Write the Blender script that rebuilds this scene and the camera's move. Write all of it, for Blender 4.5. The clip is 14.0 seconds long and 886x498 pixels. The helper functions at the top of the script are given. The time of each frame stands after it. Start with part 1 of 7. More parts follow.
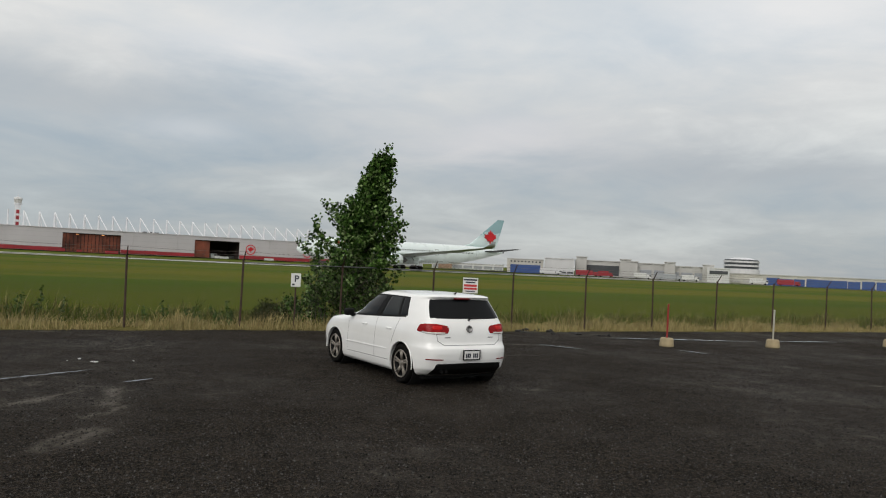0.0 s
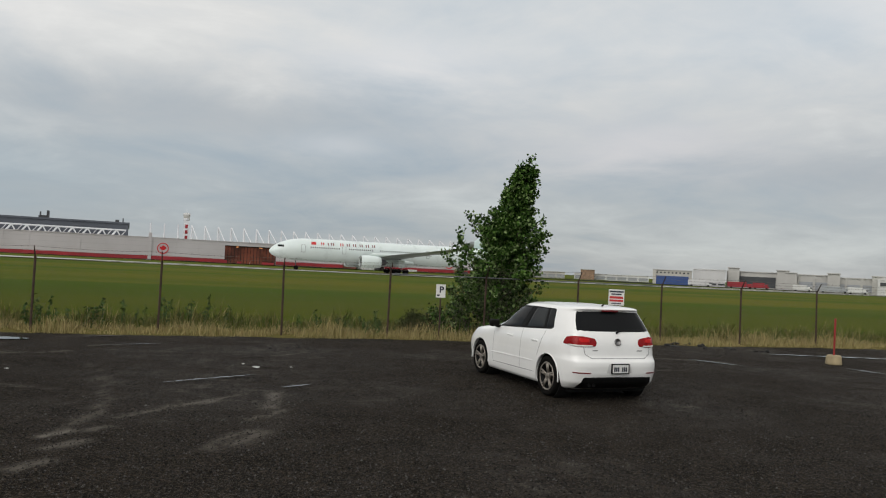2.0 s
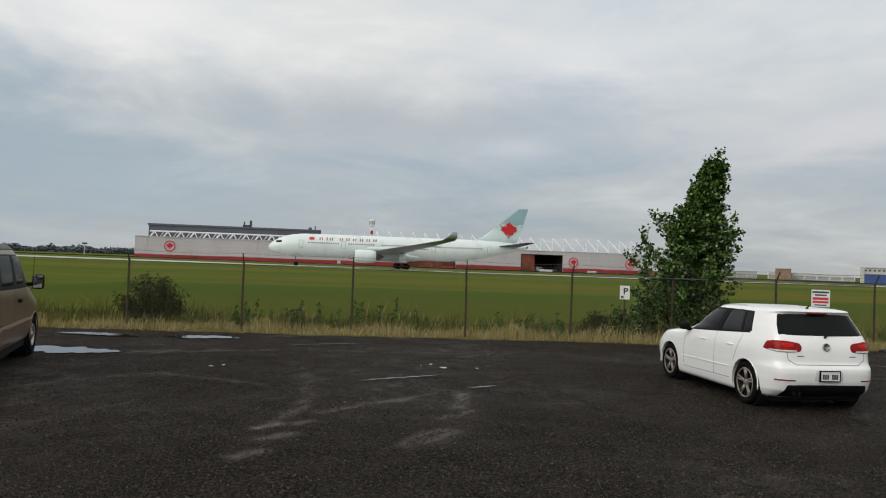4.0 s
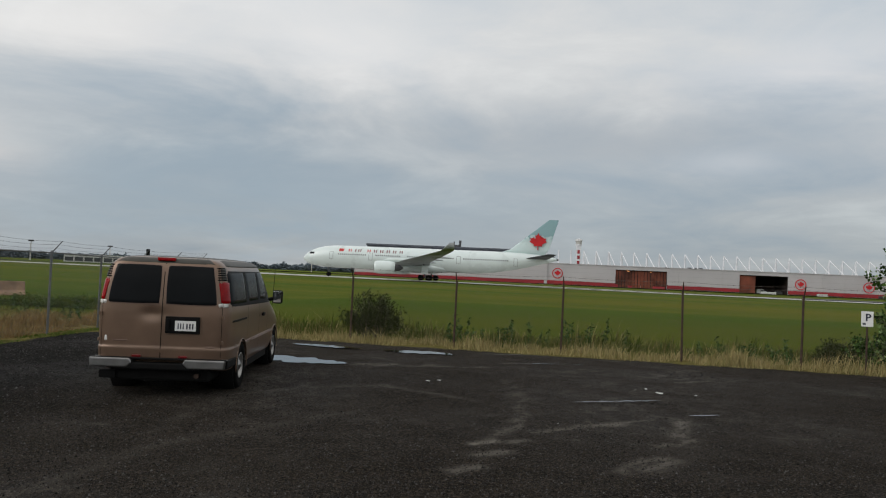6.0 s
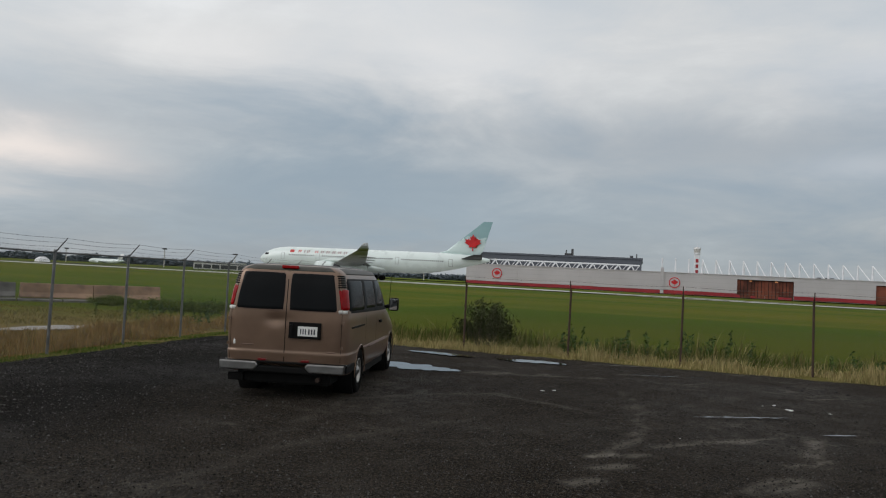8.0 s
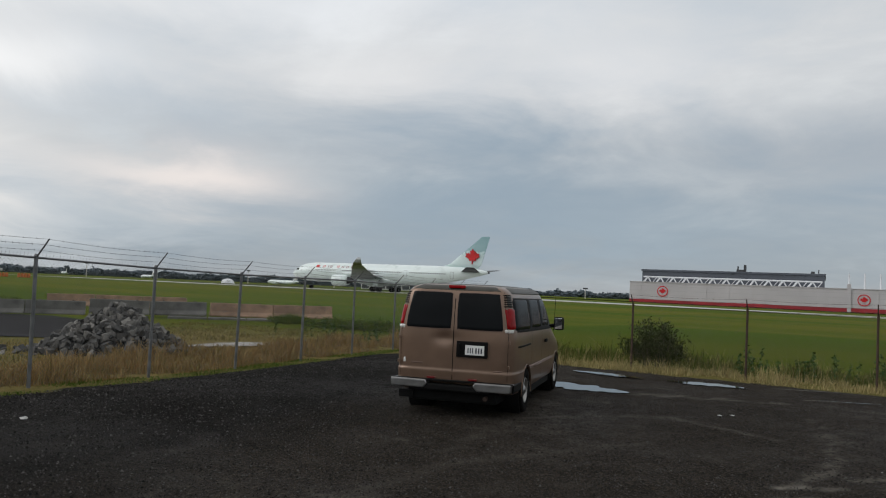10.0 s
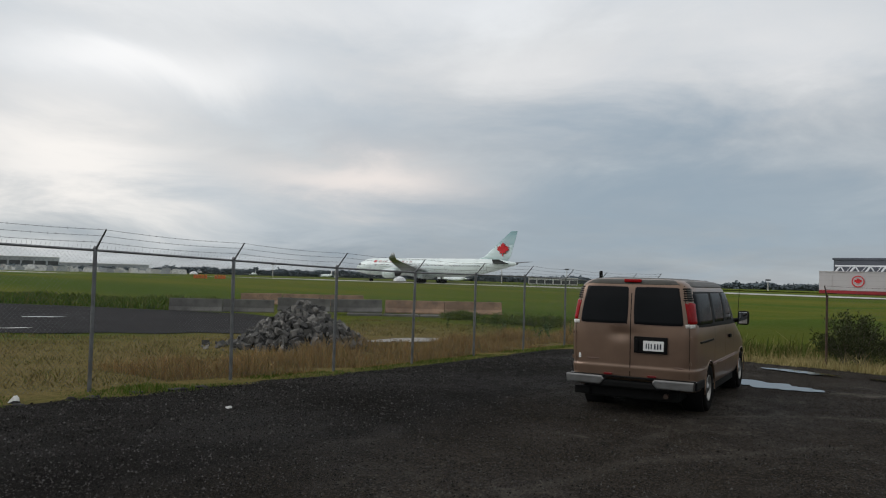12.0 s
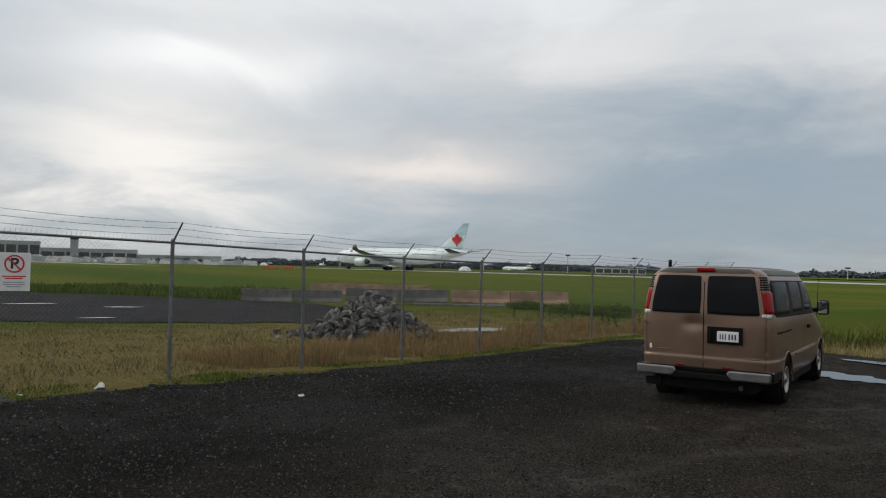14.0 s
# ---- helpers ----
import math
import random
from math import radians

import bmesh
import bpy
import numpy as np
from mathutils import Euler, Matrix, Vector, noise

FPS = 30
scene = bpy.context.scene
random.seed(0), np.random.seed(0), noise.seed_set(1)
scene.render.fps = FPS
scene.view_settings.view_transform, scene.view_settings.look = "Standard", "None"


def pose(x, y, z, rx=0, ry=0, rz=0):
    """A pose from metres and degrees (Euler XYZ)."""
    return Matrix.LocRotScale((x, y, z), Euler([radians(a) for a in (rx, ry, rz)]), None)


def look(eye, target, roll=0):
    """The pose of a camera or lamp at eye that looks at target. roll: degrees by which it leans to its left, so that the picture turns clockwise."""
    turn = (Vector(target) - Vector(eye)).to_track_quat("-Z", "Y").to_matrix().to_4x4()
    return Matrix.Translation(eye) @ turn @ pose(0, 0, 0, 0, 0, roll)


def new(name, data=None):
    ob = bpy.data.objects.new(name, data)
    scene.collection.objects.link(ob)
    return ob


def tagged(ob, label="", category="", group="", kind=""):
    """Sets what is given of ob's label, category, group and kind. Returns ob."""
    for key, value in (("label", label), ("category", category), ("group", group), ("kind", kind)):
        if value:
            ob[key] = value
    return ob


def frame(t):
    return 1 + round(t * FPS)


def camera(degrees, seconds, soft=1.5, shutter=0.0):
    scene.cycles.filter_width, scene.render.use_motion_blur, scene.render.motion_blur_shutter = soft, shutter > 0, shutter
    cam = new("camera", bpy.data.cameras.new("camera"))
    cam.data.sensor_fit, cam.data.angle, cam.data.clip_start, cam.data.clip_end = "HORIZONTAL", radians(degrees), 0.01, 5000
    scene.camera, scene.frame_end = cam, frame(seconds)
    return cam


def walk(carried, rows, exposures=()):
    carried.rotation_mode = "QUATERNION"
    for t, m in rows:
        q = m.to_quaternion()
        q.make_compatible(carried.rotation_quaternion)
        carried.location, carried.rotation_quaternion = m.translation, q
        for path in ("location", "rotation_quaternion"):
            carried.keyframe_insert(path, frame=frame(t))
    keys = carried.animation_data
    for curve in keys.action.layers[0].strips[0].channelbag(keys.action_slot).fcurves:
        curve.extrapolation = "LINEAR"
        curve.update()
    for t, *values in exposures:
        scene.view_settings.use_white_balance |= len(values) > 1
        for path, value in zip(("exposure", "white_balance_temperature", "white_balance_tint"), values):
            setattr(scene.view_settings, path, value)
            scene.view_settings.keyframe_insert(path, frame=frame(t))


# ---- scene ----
# ---- camera: a phone swung round at arm's length ----
cam = camera(60.12, 14.0, 1.1)
EYE, ARM = 2.05, 0.4
ROWS = [
    (0.0, 0.11, 1.12, -2.73), (0.5, 3.36, 1.20, -2.73), (1.0, 6.56, 1.34, -2.77), (1.5, 8.48, 1.37, -2.70),
    (2.0, 10.64, 1.45, -2.74), (2.5, 13.65, 1.45, -2.33), (3.0, 17.41, 1.37, -2.12), (5.5, 34.73, 1.36, -2.27),
    (6.0, 39.25, 1.91, -2.51), (6.5, 41.62, 2.35, -2.47), (7.0, 43.75, 2.43, -2.61), (9.5, 55.19, 2.44, -2.72),
    (10.0, 59.51, 3.00, -2.51), (10.5, 65.01, 3.18, -2.08), (11.0, 68.70, 2.82, -2.22), (11.5, 70.62, 2.57, -1.90),
    (12.0, 71.97, 2.22, -1.53), (12.5, 73.05, 1.71, -1.18), (13.0, 75.15, 1.64, -1.23), (13.5, 76.29, 1.54, -1.27),
    (14.0, 76.84, 1.35, -1.23),
]
walk(cam, [(t, pose(-ARM * math.sin(radians(yaw)), ARM * math.cos(radians(yaw)), EYE, 90 + pitch, roll, yaw))
           for t, yaw, pitch, roll in ROWS],
     exposures=[(0.0, 0.02, 6660, 10), (0.7, 0.01, 6660, 10), (1.5, -0.05, 6660, 10), (2.3, -0.02, 6660, 10), (3.2, 0.0, 6650, 10), (5.4, 0.06, 6530, 10), (6.0, -0.13, 6520, 10), (6.5, -0.17, 6500, 10), (7.2, -0.19, 6480, 10), (9.5, -0.17, 6380, 10), (11.0, -0.19, 6360, 10), (14.0, -0.17, 6400, 10)])


def polar(az, d, z=0.0):
    """A place at an azimuth (degrees to the left of +y) and a distance from the origin."""
    return Vector((-d * math.sin(radians(az)), d * math.cos(radians(az)), z))


# ---- plan ----
FENCE_F0, FENCE_FD = Vector((-16.42, 16.12)), Vector((0.8877, 0.4604))   # front fence: corner post and run
FENCE_S0, FENCE_SD = Vector((-15.01, -1.53)), Vector((-0.5942, 0.8043))  # side fence: post and run away from the lot
FENCE_FN, FENCE_SN = Vector((-0.4604, 0.8877)), Vector((-0.8043, -0.5942))
RUN_U, RUN_N = Vector((-0.8383, -0.5452)), Vector((-0.5452, 0.8383))      # taxiway: heading of the aircraft, and away


def smooth(a, b, v):
    v = min(1.0, max(0.0, (v - a) / (b - a)))
    return v * v * (3 - 2 * v)


def front_q(x, y):
    return (x - FENCE_F0.x) * FENCE_FN.x + (y - FENCE_F0.y) * FENCE_FN.y


def side_q(x, y):
    return (x - FENCE_S0.x) * FENCE_SN.x + (y - FENCE_S0.y) * FENCE_SN.y


def gz(x, y):
    """The height of the ground."""
    r = math.hypot(x, y)
    q = side_q(x, y)
    along = (x - FENCE_S0.x) * FENCE_SD.x + (y - FENCE_S0.y) * FENCE_SD.y
    z = 0.09 * math.exp(-((x + 10.5) ** 2 + (y - 8.5) ** 2) / 22) - smooth(-4, 1.5, q) * (0.02 + 0.32 * smooth(-5, 10, along))
    z += 0.05 * math.exp(-((x + 0.6) ** 2 + (y - 14.6) ** 2) / 40)
    f = front_q(x, y)
    z -= 0.25 * smooth(0.8, 3.0, f) * (1 - smooth(5, 12, f)) * (1 - smooth(-3, 2, q))
    far = smooth(60, 180, r)
    z = z * (1 - far) + (-0.25 + 0.65 * smooth(-90, 110, x * RUN_U.x + y * RUN_U.y)) * far
    return z - 0.9 * smooth(300, 440, r)


# ---- world, sun ----
def sky():
    world = bpy.data.worlds.new("overcast_sky")
    scene.world = world
    world.use_nodes = True
    t = world.node_tree
    t.nodes.clear()
    N, L = t.nodes.new, t.links.new

    def math_node(op, a, b=None, c=None, clamp=False):
        n = N("ShaderNodeMath")
        n.operation, n.use_clamp = op, clamp
        for i, v in enumerate((a, b, c)):
            if v is None:
                continue
            if isinstance(v, (int, float)):
                n.inputs[i].default_value = v
            else:
                L(v, n.inputs[i])
        return n.outputs[0]

    out, back = N("ShaderNodeOutputWorld"), N("ShaderNodeBackground")
    co = N("ShaderNodeTexCoord").outputs["Generated"]
    sep = N("ShaderNodeSeparateXYZ")
    L(co, sep.inputs[0])
    x, y, z = sep.outputs
    # a flat cloud deck seen from below
    up = math_node("ADD", math_node("MAXIMUM", z, 0.0), 0.17)
    deck = N("ShaderNodeCombineXYZ")
    L(math_node("DIVIDE", x, up), deck.inputs[0])
    L(math_node("DIVIDE", y, up), deck.inputs[1])

    def cloud(scale, detail, rough, dist, off):
        m = N("ShaderNodeMapping")
        m.inputs["Location"].default_value = off
        L(deck.outputs[0], m.inputs[0])
        n = N("ShaderNodeTexNoise")
        n.inputs["Scale"].default_value, n.inputs["Detail"].default_value = scale, detail
        n.inputs["Roughness"].default_value, n.inputs["Distortion"].default_value = rough, dist
        L(m.outputs[0], n.inputs["Vector"])
        return n.outputs["Fac"]

    big, mid = cloud(0.36, 6, 0.52, 0.6, (3.1, 1.7, 0)), cloud(1.1, 8, 0.58, 0.5, (7.3, 2.2, 0))
    # height: blue-grey rain haze low down, lighter overhead
    ramp = N("ShaderNodeValToRGB")
    e = ramp.color_ramp.elements
    e[0].position, e[0].color = 0.0, (0.42, 0.44, 0.45, 1)
    e[1].position, e[1].color = 1.0, (0.80, 0.80, 0.79, 1)
    for p, c in ((0.04, (0.42, 0.455, 0.475, 1)), (0.09, (0.45, 0.49, 0.515, 1)), (0.16, (0.54, 0.57, 0.59, 1)), (0.28, (0.71, 0.725, 0.73, 1))):
        k = e.new(p)
        k.color = c
    L(z, ramp.inputs[0])
    # cloud: dark bellies and bright gaps
    wisp = cloud(2.9, 6, 0.6, 0.8, (1.3, 5.2, 0))
    fac = math_node("ADD", math_node("MULTIPLY", big, 0.54), math_node("ADD", math_node("MULTIPLY", mid, 0.34), math_node("MULTIPLY", wisp, 0.12)))
    cr = N("ShaderNodeValToRGB")
    e = cr.color_ramp.elements
    e[0].position, e[0].color = 0.38, (0.74, 0.82, 0.90, 1)
    e[1].position, e[1].color = 0.62, (1.33, 1.31, 1.27, 1)
    k = e.new(0.50)
    k.color = (1.0, 1.0, 1.0, 1)
    L(fac, cr.inputs[0])
    mul = N("ShaderNodeMix")
    mul.data_type, mul.blend_type = "RGBA", "MULTIPLY"
    mul.inputs[0].default_value = 1.0
    L(ramp.outputs[0], mul.inputs[6])
    L(cr.outputs[0], mul.inputs[7])
    last = mul.outputs[2]
    # breaks in the deck where the low light shows warm: azimuth, height, half sizes, colour
    for az, el, wa, we, colour, gain in BREAKS:
        d = polar(az, math.cos(radians(el)), math.sin(radians(el)))
        right, top = Vector((math.cos(radians(az)), math.sin(radians(az)), 0)), None
        top = right.cross(d)

        def dot(v):
            n = N("ShaderNodeVectorMath")
            n.operation = "DOT_PRODUCT"
            L(co, n.inputs[0])
            n.inputs[1].default_value = v
            return n.outputs["Value"]
        wob = math_node("MULTIPLY", math_node("SUBTRACT", mid, 0.5), 3.2)
        wob2 = math_node("MULTIPLY", math_node("SUBTRACT", big, 0.5), 2.2)
        a = math_node("ADD", math_node("DIVIDE", dot(right), math.sin(radians(wa))), wob2)
        b = math_node("ADD", math_node("DIVIDE", dot(top), math.sin(radians(we))), wob)
        r2 = math_node("ADD", math_node("MULTIPLY", a, a), math_node("MULTIPLY", b, b))
        g = math_node("POWER", 2.718, math_node("MULTIPLY", r2, -1.0))
        front = math_node("GREATER_THAN", dot(d), 0.0)
        m = N("ShaderNodeMix")
        m.data_type = "RGBA"
        L(math_node("MULTIPLY", math_node("MULTIPLY", g, front), gain), m.inputs[0])
        L(last, m.inputs[6])
        m.inputs[7].default_value = (*colour, 1)
        last = m.outputs[2]
    # a little of the clear sky's own colour above the deck
    nishita = N("ShaderNodeTexSky")
    nishita.sky_type, nishita.sun_disc = "NISHITA", False
    nishita.sun_elevation, nishita.sun_rotation = radians(33), radians(-155)
    dim = N("ShaderNodeMix")
    dim.data_type, dim.blend_type = "RGBA", "ADD"
    dim.inputs[0].default_value = 0.004
    L(last, dim.inputs[6])
    L(nishita.outputs[0], dim.inputs[7])
    L(dim.outputs[2], back.inputs["Color"])
    back.inputs["Strength"].default_value = SKY
    L(back.outputs[0], out.inputs["Surface"])


SKY = 1.0
BREAKS = [
    (68, 21.0, 18.0, 3.5, (0.98, 1.0, 1.02), 0.55),
    (88, 4.0, 13.0, 3.2, (0.62, 0.68, 0.725), 0.6),
    (54, 6.0, 22.0, 5.0, (0.315, 0.40, 0.475), 0.85), (30, 10.5, 14.0, 2.2, (0.40, 0.44, 0.48), 0.55), (-20, 7.5, 16.0, 2.2, (0.36, 0.40, 0.445), 0.6), (84, 11.5, 14.0, 1.4, (0.54, 0.60, 0.65), 0.6),
    (78, 7.2, 8.0, 1.9, (1.02, 0.92, 0.85), 0.85), (99, 7.5, 11.0, 4.0, (1.12, 1.06, 0.99), 0.9), (96, 14.0, 12.0, 2.2, (1.15, 1.13, 1.10), 0.85), (100, 20.0, 16.0, 3.0, (1.0, 1.0, 0.99), 0.6),
    (65, 15.0, 9.0, 2.2, (0.95, 0.93, 0.91), 0.55), (48, 16.0, 8.0, 2.5, (0.93, 0.92, 0.91), 0.5), (16, 14.5, 7.0, 2.0, (0.86, 0.85, 0.86), 0.4),
    (20, 8.4, 3.4, 0.9, (0.78, 0.79, 0.81), 0.3), (-2, 9.5, 9.0, 2.2, (0.72, 0.70, 0.72), 0.5), (-22, 18.0, 12.0, 3.0, (0.85, 0.85, 0.86), 0.5),
]
sky()
sun = new("sun", bpy.data.lights.new("sun", "SUN"))
sun.data.energy, sun.data.angle, sun.data.color = 1.3, radians(45), (1.0, 0.97, 0.93)
sun.matrix_world = look((0, 0, 30), polar(-25, 30, 10))
# ---- materials ----
MATS = {}


class Tree:
    """Short hand for a node material."""

    def __init__(self, name):
        self.mat = bpy.data.materials.new(name)
        self.mat.use_nodes = True
        self.t = self.mat.node_tree
        self.bsdf = self.t.nodes["Principled BSDF"]
        self.geo = None

    def put(self, value, socket):
        if isinstance(value, (int, float)):
            socket.default_value = value
        elif isinstance(value, (tuple, list)):
            socket.default_value = (*value, 1) if len(value) == 3 and len(socket.default_value) == 4 else value
        else:
            self.t.links.new(value, socket)

    def pos(self):
        if self.geo is None:
            self.geo = self.t.nodes.new("ShaderNodeNewGeometry")
        return self.geo.outputs["Position"]

    def local(self):
        return self.t.nodes.new("ShaderNodeTexCoord").outputs["Object"]

    def m(self, op, a, b=0.0, c=0.0, clamp=False):
        n = self.t.nodes.new("ShaderNodeMath")
        n.operation, n.use_clamp = op, clamp
        for i, v in enumerate((a, b, c)):
            self.put(v, n.inputs[i])
        return n.outputs[0]

    def noise(self, scale, detail=4, rough=0.55, dist=0.0, vec=None, stretch=None):
        n = self.t.nodes.new("ShaderNodeTexNoise")
        n.inputs["Scale"].default_value, n.inputs["Detail"].default_value = scale, detail
        n.inputs["Roughness"].default_value, n.inputs["Distortion"].default_value = rough, dist
        vec = self.pos() if vec is None else vec
        if stretch:
            k = self.t.nodes.new("ShaderNodeMapping")
            k.inputs["Scale"].default_value = stretch
            self.t.links.new(vec, k.inputs[0])
            vec = k.outputs[0]
        self.t.links.new(vec, n.inputs["Vector"])
        return n.outputs["Fac"]

    def ramp(self, fac, *stops):
        n = self.t.nodes.new("ShaderNodeValToRGB")
        e = n.color_ramp.elements
        while len(e) < len(stops):
            e.new(0.5)
        for k, (p, c) in zip(e, stops):
            k.position, k.color = p, (c, c, c, 1) if isinstance(c, (int, float)) else (*c, 1)
        self.t.links.new(fac, n.inputs[0])
        return n.outputs[0]

    def mix(self, fac, a, b, blend="MIX"):
        n = self.t.nodes.new("ShaderNodeMix")
        n.data_type, n.blend_type = "RGBA", blend
        self.put(fac, n.inputs[0])
        self.put(a, n.inputs[6])
        self.put(b, n.inputs[7])
        return n.outputs[2]

    def bump(self, height, strength, distance=0.02):
        n = self.t.nodes.new("ShaderNodeBump")
        n.inputs["Strength"].default_value, n.inputs["Distance"].default_value = strength, distance
        self.t.links.new(height, n.inputs["Height"])
        self.t.links.new(n.outputs[0], self.bsdf.inputs["Normal"])

    def done(self, colour, rough=0.6, metal=0.0, **more):
        self.put(colour, self.bsdf.inputs["Base Color"])
        self.put(rough, self.bsdf.inputs["Roughness"])
        self.put(metal, self.bsdf.inputs["Metallic"])
        for key, value in more.items():
            self.put(value, self.bsdf.inputs[key.replace("_", " ")])
        return self.mat


def paint(name, colour, rough=0.4, metal=0.0, vary=0.12, scale=3.0, fine=40.0, bump=0.0, **more):
    """A painted or plain surface with grime at two scales."""
    if name in MATS:
        return MATS[name]
    t = Tree(name)
    co = t.local()
    a, b = t.noise(scale, 4, vec=co), t.noise(fine, 3, vec=co)
    dark = tuple(c * (1 - vary) for c in colour)
    lite = tuple(min(1, c * (1 + vary * 0.6)) for c in colour)
    col = t.mix(t.ramp(a, (0.35, 0), (0.65, 1)), dark, lite)
    col = t.mix(t.m("MULTIPLY", b, vary * 0.8), col, tuple(c * 0.6 for c in colour))
    if bump:
        t.bump(b, bump, 0.01)
    rough = t.m("ADD", t.m("MULTIPLY", a, 0.15), rough - 0.07)
    MATS[name] = t.done(col, rough, metal, **more)
    return MATS[name]


def line_q(t, p, origin, normal):
    """Signed distance from a line of the plan."""
    n = t.t.nodes.new("ShaderNodeVectorMath")
    n.operation = "DOT_PRODUCT"
    t.t.links.new(p, n.inputs[0])
    n.inputs[1].default_value = (normal.x, normal.y, 0)
    return t.m("SUBTRACT", n.outputs["Value"], origin.x * normal.x + origin.y * normal.y)


def ground_material():
    t = Tree("ground_gravel_and_grass")
    p = t.pos()
    qf, qs = line_q(t, p, FENCE_F0, FENCE_FN), line_q(t, p, FENCE_S0, FENCE_SN)
    wob = t.m("MULTIPLY", t.m("SUBTRACT", t.noise(0.8, 5), 0.5), 1.6)
    q = t.m("MAXIMUM", t.m("ADD", qf, 0.75), t.m("ADD", qs, 0.75))
    mask = t.ramp(t.m("ADD", q, t.m("ADD", wob, 0.5)), (0.42, 0), (0.58, 1))
    # crushed dark gravel, with wet and dusty patches and worn wheel tracks
    big, mid = t.noise(0.22, 5, 0.6), t.noise(1.4, 5, 0.6, 0.4)
    fine, grit = t.noise(30, 4, 0.8), t.noise(80, 2, 0.7)
    gravel = t.mix(t.ramp(mid, (0.3, 0), (0.7, 1)), (0.0056, 0.0044, 0.0032), (0.0172, 0.0136, 0.0099))
    gravel = t.mix(t.ramp(fine, (0.50, 0), (0.66, 1)), gravel, (0.084, 0.066, 0.048))
    gravel = t.mix(t.ramp(grit, (0.60, 0), (0.70, 0.7)), gravel, (0.20, 0.185, 0.17))
    coarse = t.ramp(t.m("ADD", t.m("MULTIPLY", qs, 0.1), t.m("ADD", t.m("MULTIPLY", wob, 0.15), 1.0)), (0.20, 0), (0.42, 1))
    gravel = t.mix(t.m("MULTIPLY", coarse, 0.74), gravel, (0.0022, 0.0021, 0.0022))
    track = None
    sep = t.t.nodes.new("ShaderNodeSeparateXYZ")
    t.t.links.new(p, sep.inputs[0])
    wx = t.m("ADD", sep.outputs[0], t.m("MULTIPLY", t.m("SUBTRACT", t.noise(0.9, 4, 0.6), 0.5), 0.55))
    wy = t.m("ADD", sep.outputs[1], t.m("MULTIPLY", t.m("SUBTRACT", mid, 0.5), 0.5))
    for ax, ay, bx, by, w, gain in TRACKS:
        ux, uy = bx - ax, by - ay
        dx, dy = t.m("SUBTRACT", wx, ax), t.m("SUBTRACT", wy, ay)
        k = t.m("DIVIDE", t.m("ADD", t.m("MULTIPLY", dx, ux), t.m("MULTIPLY", dy, uy)), ux * ux + uy * uy, clamp=True)
        dx, dy = t.m("SUBTRACT", dx, t.m("MULTIPLY", k, ux)), t.m("SUBTRACT", dy, t.m("MULTIPLY", k, uy))
        d = t.m("SQRT", t.m("ADD", t.m("MULTIPLY", dx, dx), t.m("MULTIPLY", dy, dy)))
        d = t.m("DIVIDE", d, w)
        ring = t.m("MULTIPLY", t.m("POWER", 2.718, t.m("MULTIPLY", t.m("MULTIPLY", d, d), -1.0)), gain)
        track = ring if track is None else t.m("MAXIMUM", track, ring)
    track = t.m("MULTIPLY", track, t.ramp(t.noise(1.6, 6, 0.75, 0.4, stretch=(1.6, 0.55, 1)), (0.40, 0), (0.58, 1)))
    dust = t.m("MULTIPLY", t.ramp(big, (0.46, 0), (0.66, 1)), t.ramp(t.noise(2.4, 6, 0.7, 0.5), (0.5, 0), (0.7, 0.5)))
    light = t.m("MULTIPLY", t.m("MAXIMUM", track, dust), t.m("SUBTRACT", 1.0, t.m("MULTIPLY", coarse, 0.8)))
    gravel = t.mix(light, gravel, (0.165, 0.150, 0.128))
    # grass: bands of mown and seeding grass, browner near the fence and the dry corner
    qn = line_q(t, p, Vector((0, 0)), RUN_N)
    qu = line_q(t, p, Vector((0, 0)), RUN_U)
    strip_co = t.t.nodes.new("ShaderNodeCombineXYZ")
    t.put(t.m("MULTIPLY", qn, 0.045), strip_co.inputs[0])
    t.put(t.m("MULTIPLY", qu, 0.006), strip_co.inputs[1])
    gb, gm, gf = t.noise(1.0, 5, 0.6, 0.3, vec=strip_co.outputs[0]), t.noise(0.35, 5, 0.6), t.noise(7, 4, 0.7)
    grass = t.mix(t.ramp(gb, (0.44, 0), (0.60, 1)), (0.040, 0.082, 0.005), (0.108, 0.102, 0.011))
    grass = t.mix(t.ramp(gm, (0.45, 0), (0.75, 0.45)), grass, (0.036, 0.084, 0.004))
    grass = t.mix(t.ramp(gf, (0.35, 0), (0.75, 0.55)), grass, (0.125, 0.128, 0.020))
    band = t.ramp(t.m("ADD", t.m("MULTIPLY", qf, 0.01), t.m("MULTIPLY", t.m("SUBTRACT", gm, 0.5), 0.12)), (0.04, 0), (0.09, 0.6), (0.24, 0.6), (0.36, 0))
    grass = t.mix(band, grass, t.mix(gf, (0.028, 0.056, 0.003), (0.064, 0.090, 0.009)))
    near = t.ramp(t.m("MULTIPLY", qf, 0.1), (0.10, 1), (0.42, 0))
    dry = t.mix(t.ramp(gf, (0.3, 0), (0.7, 1)), (0.105, 0.080, 0.026), (0.215, 0.165, 0.066))
    grass = t.mix(t.m("MULTIPLY", near, t.ramp(qs, (0.0, 0.7), (0.9, 0.0))), grass, dry)
    west = t.m("MULTIPLY", t.ramp(t.m("MULTIPLY", qs, 0.05), (0.0, 1), (0.5, 1), (0.75, 0)), t.ramp(t.m("ADD", qs, 0.6), (0.0, 0), (0.9, 1)))
    west = t.m("MULTIPLY", west, t.ramp(t.m("MULTIPLY", qf, 0.05), (0.10, 1), (0.40, 0)))
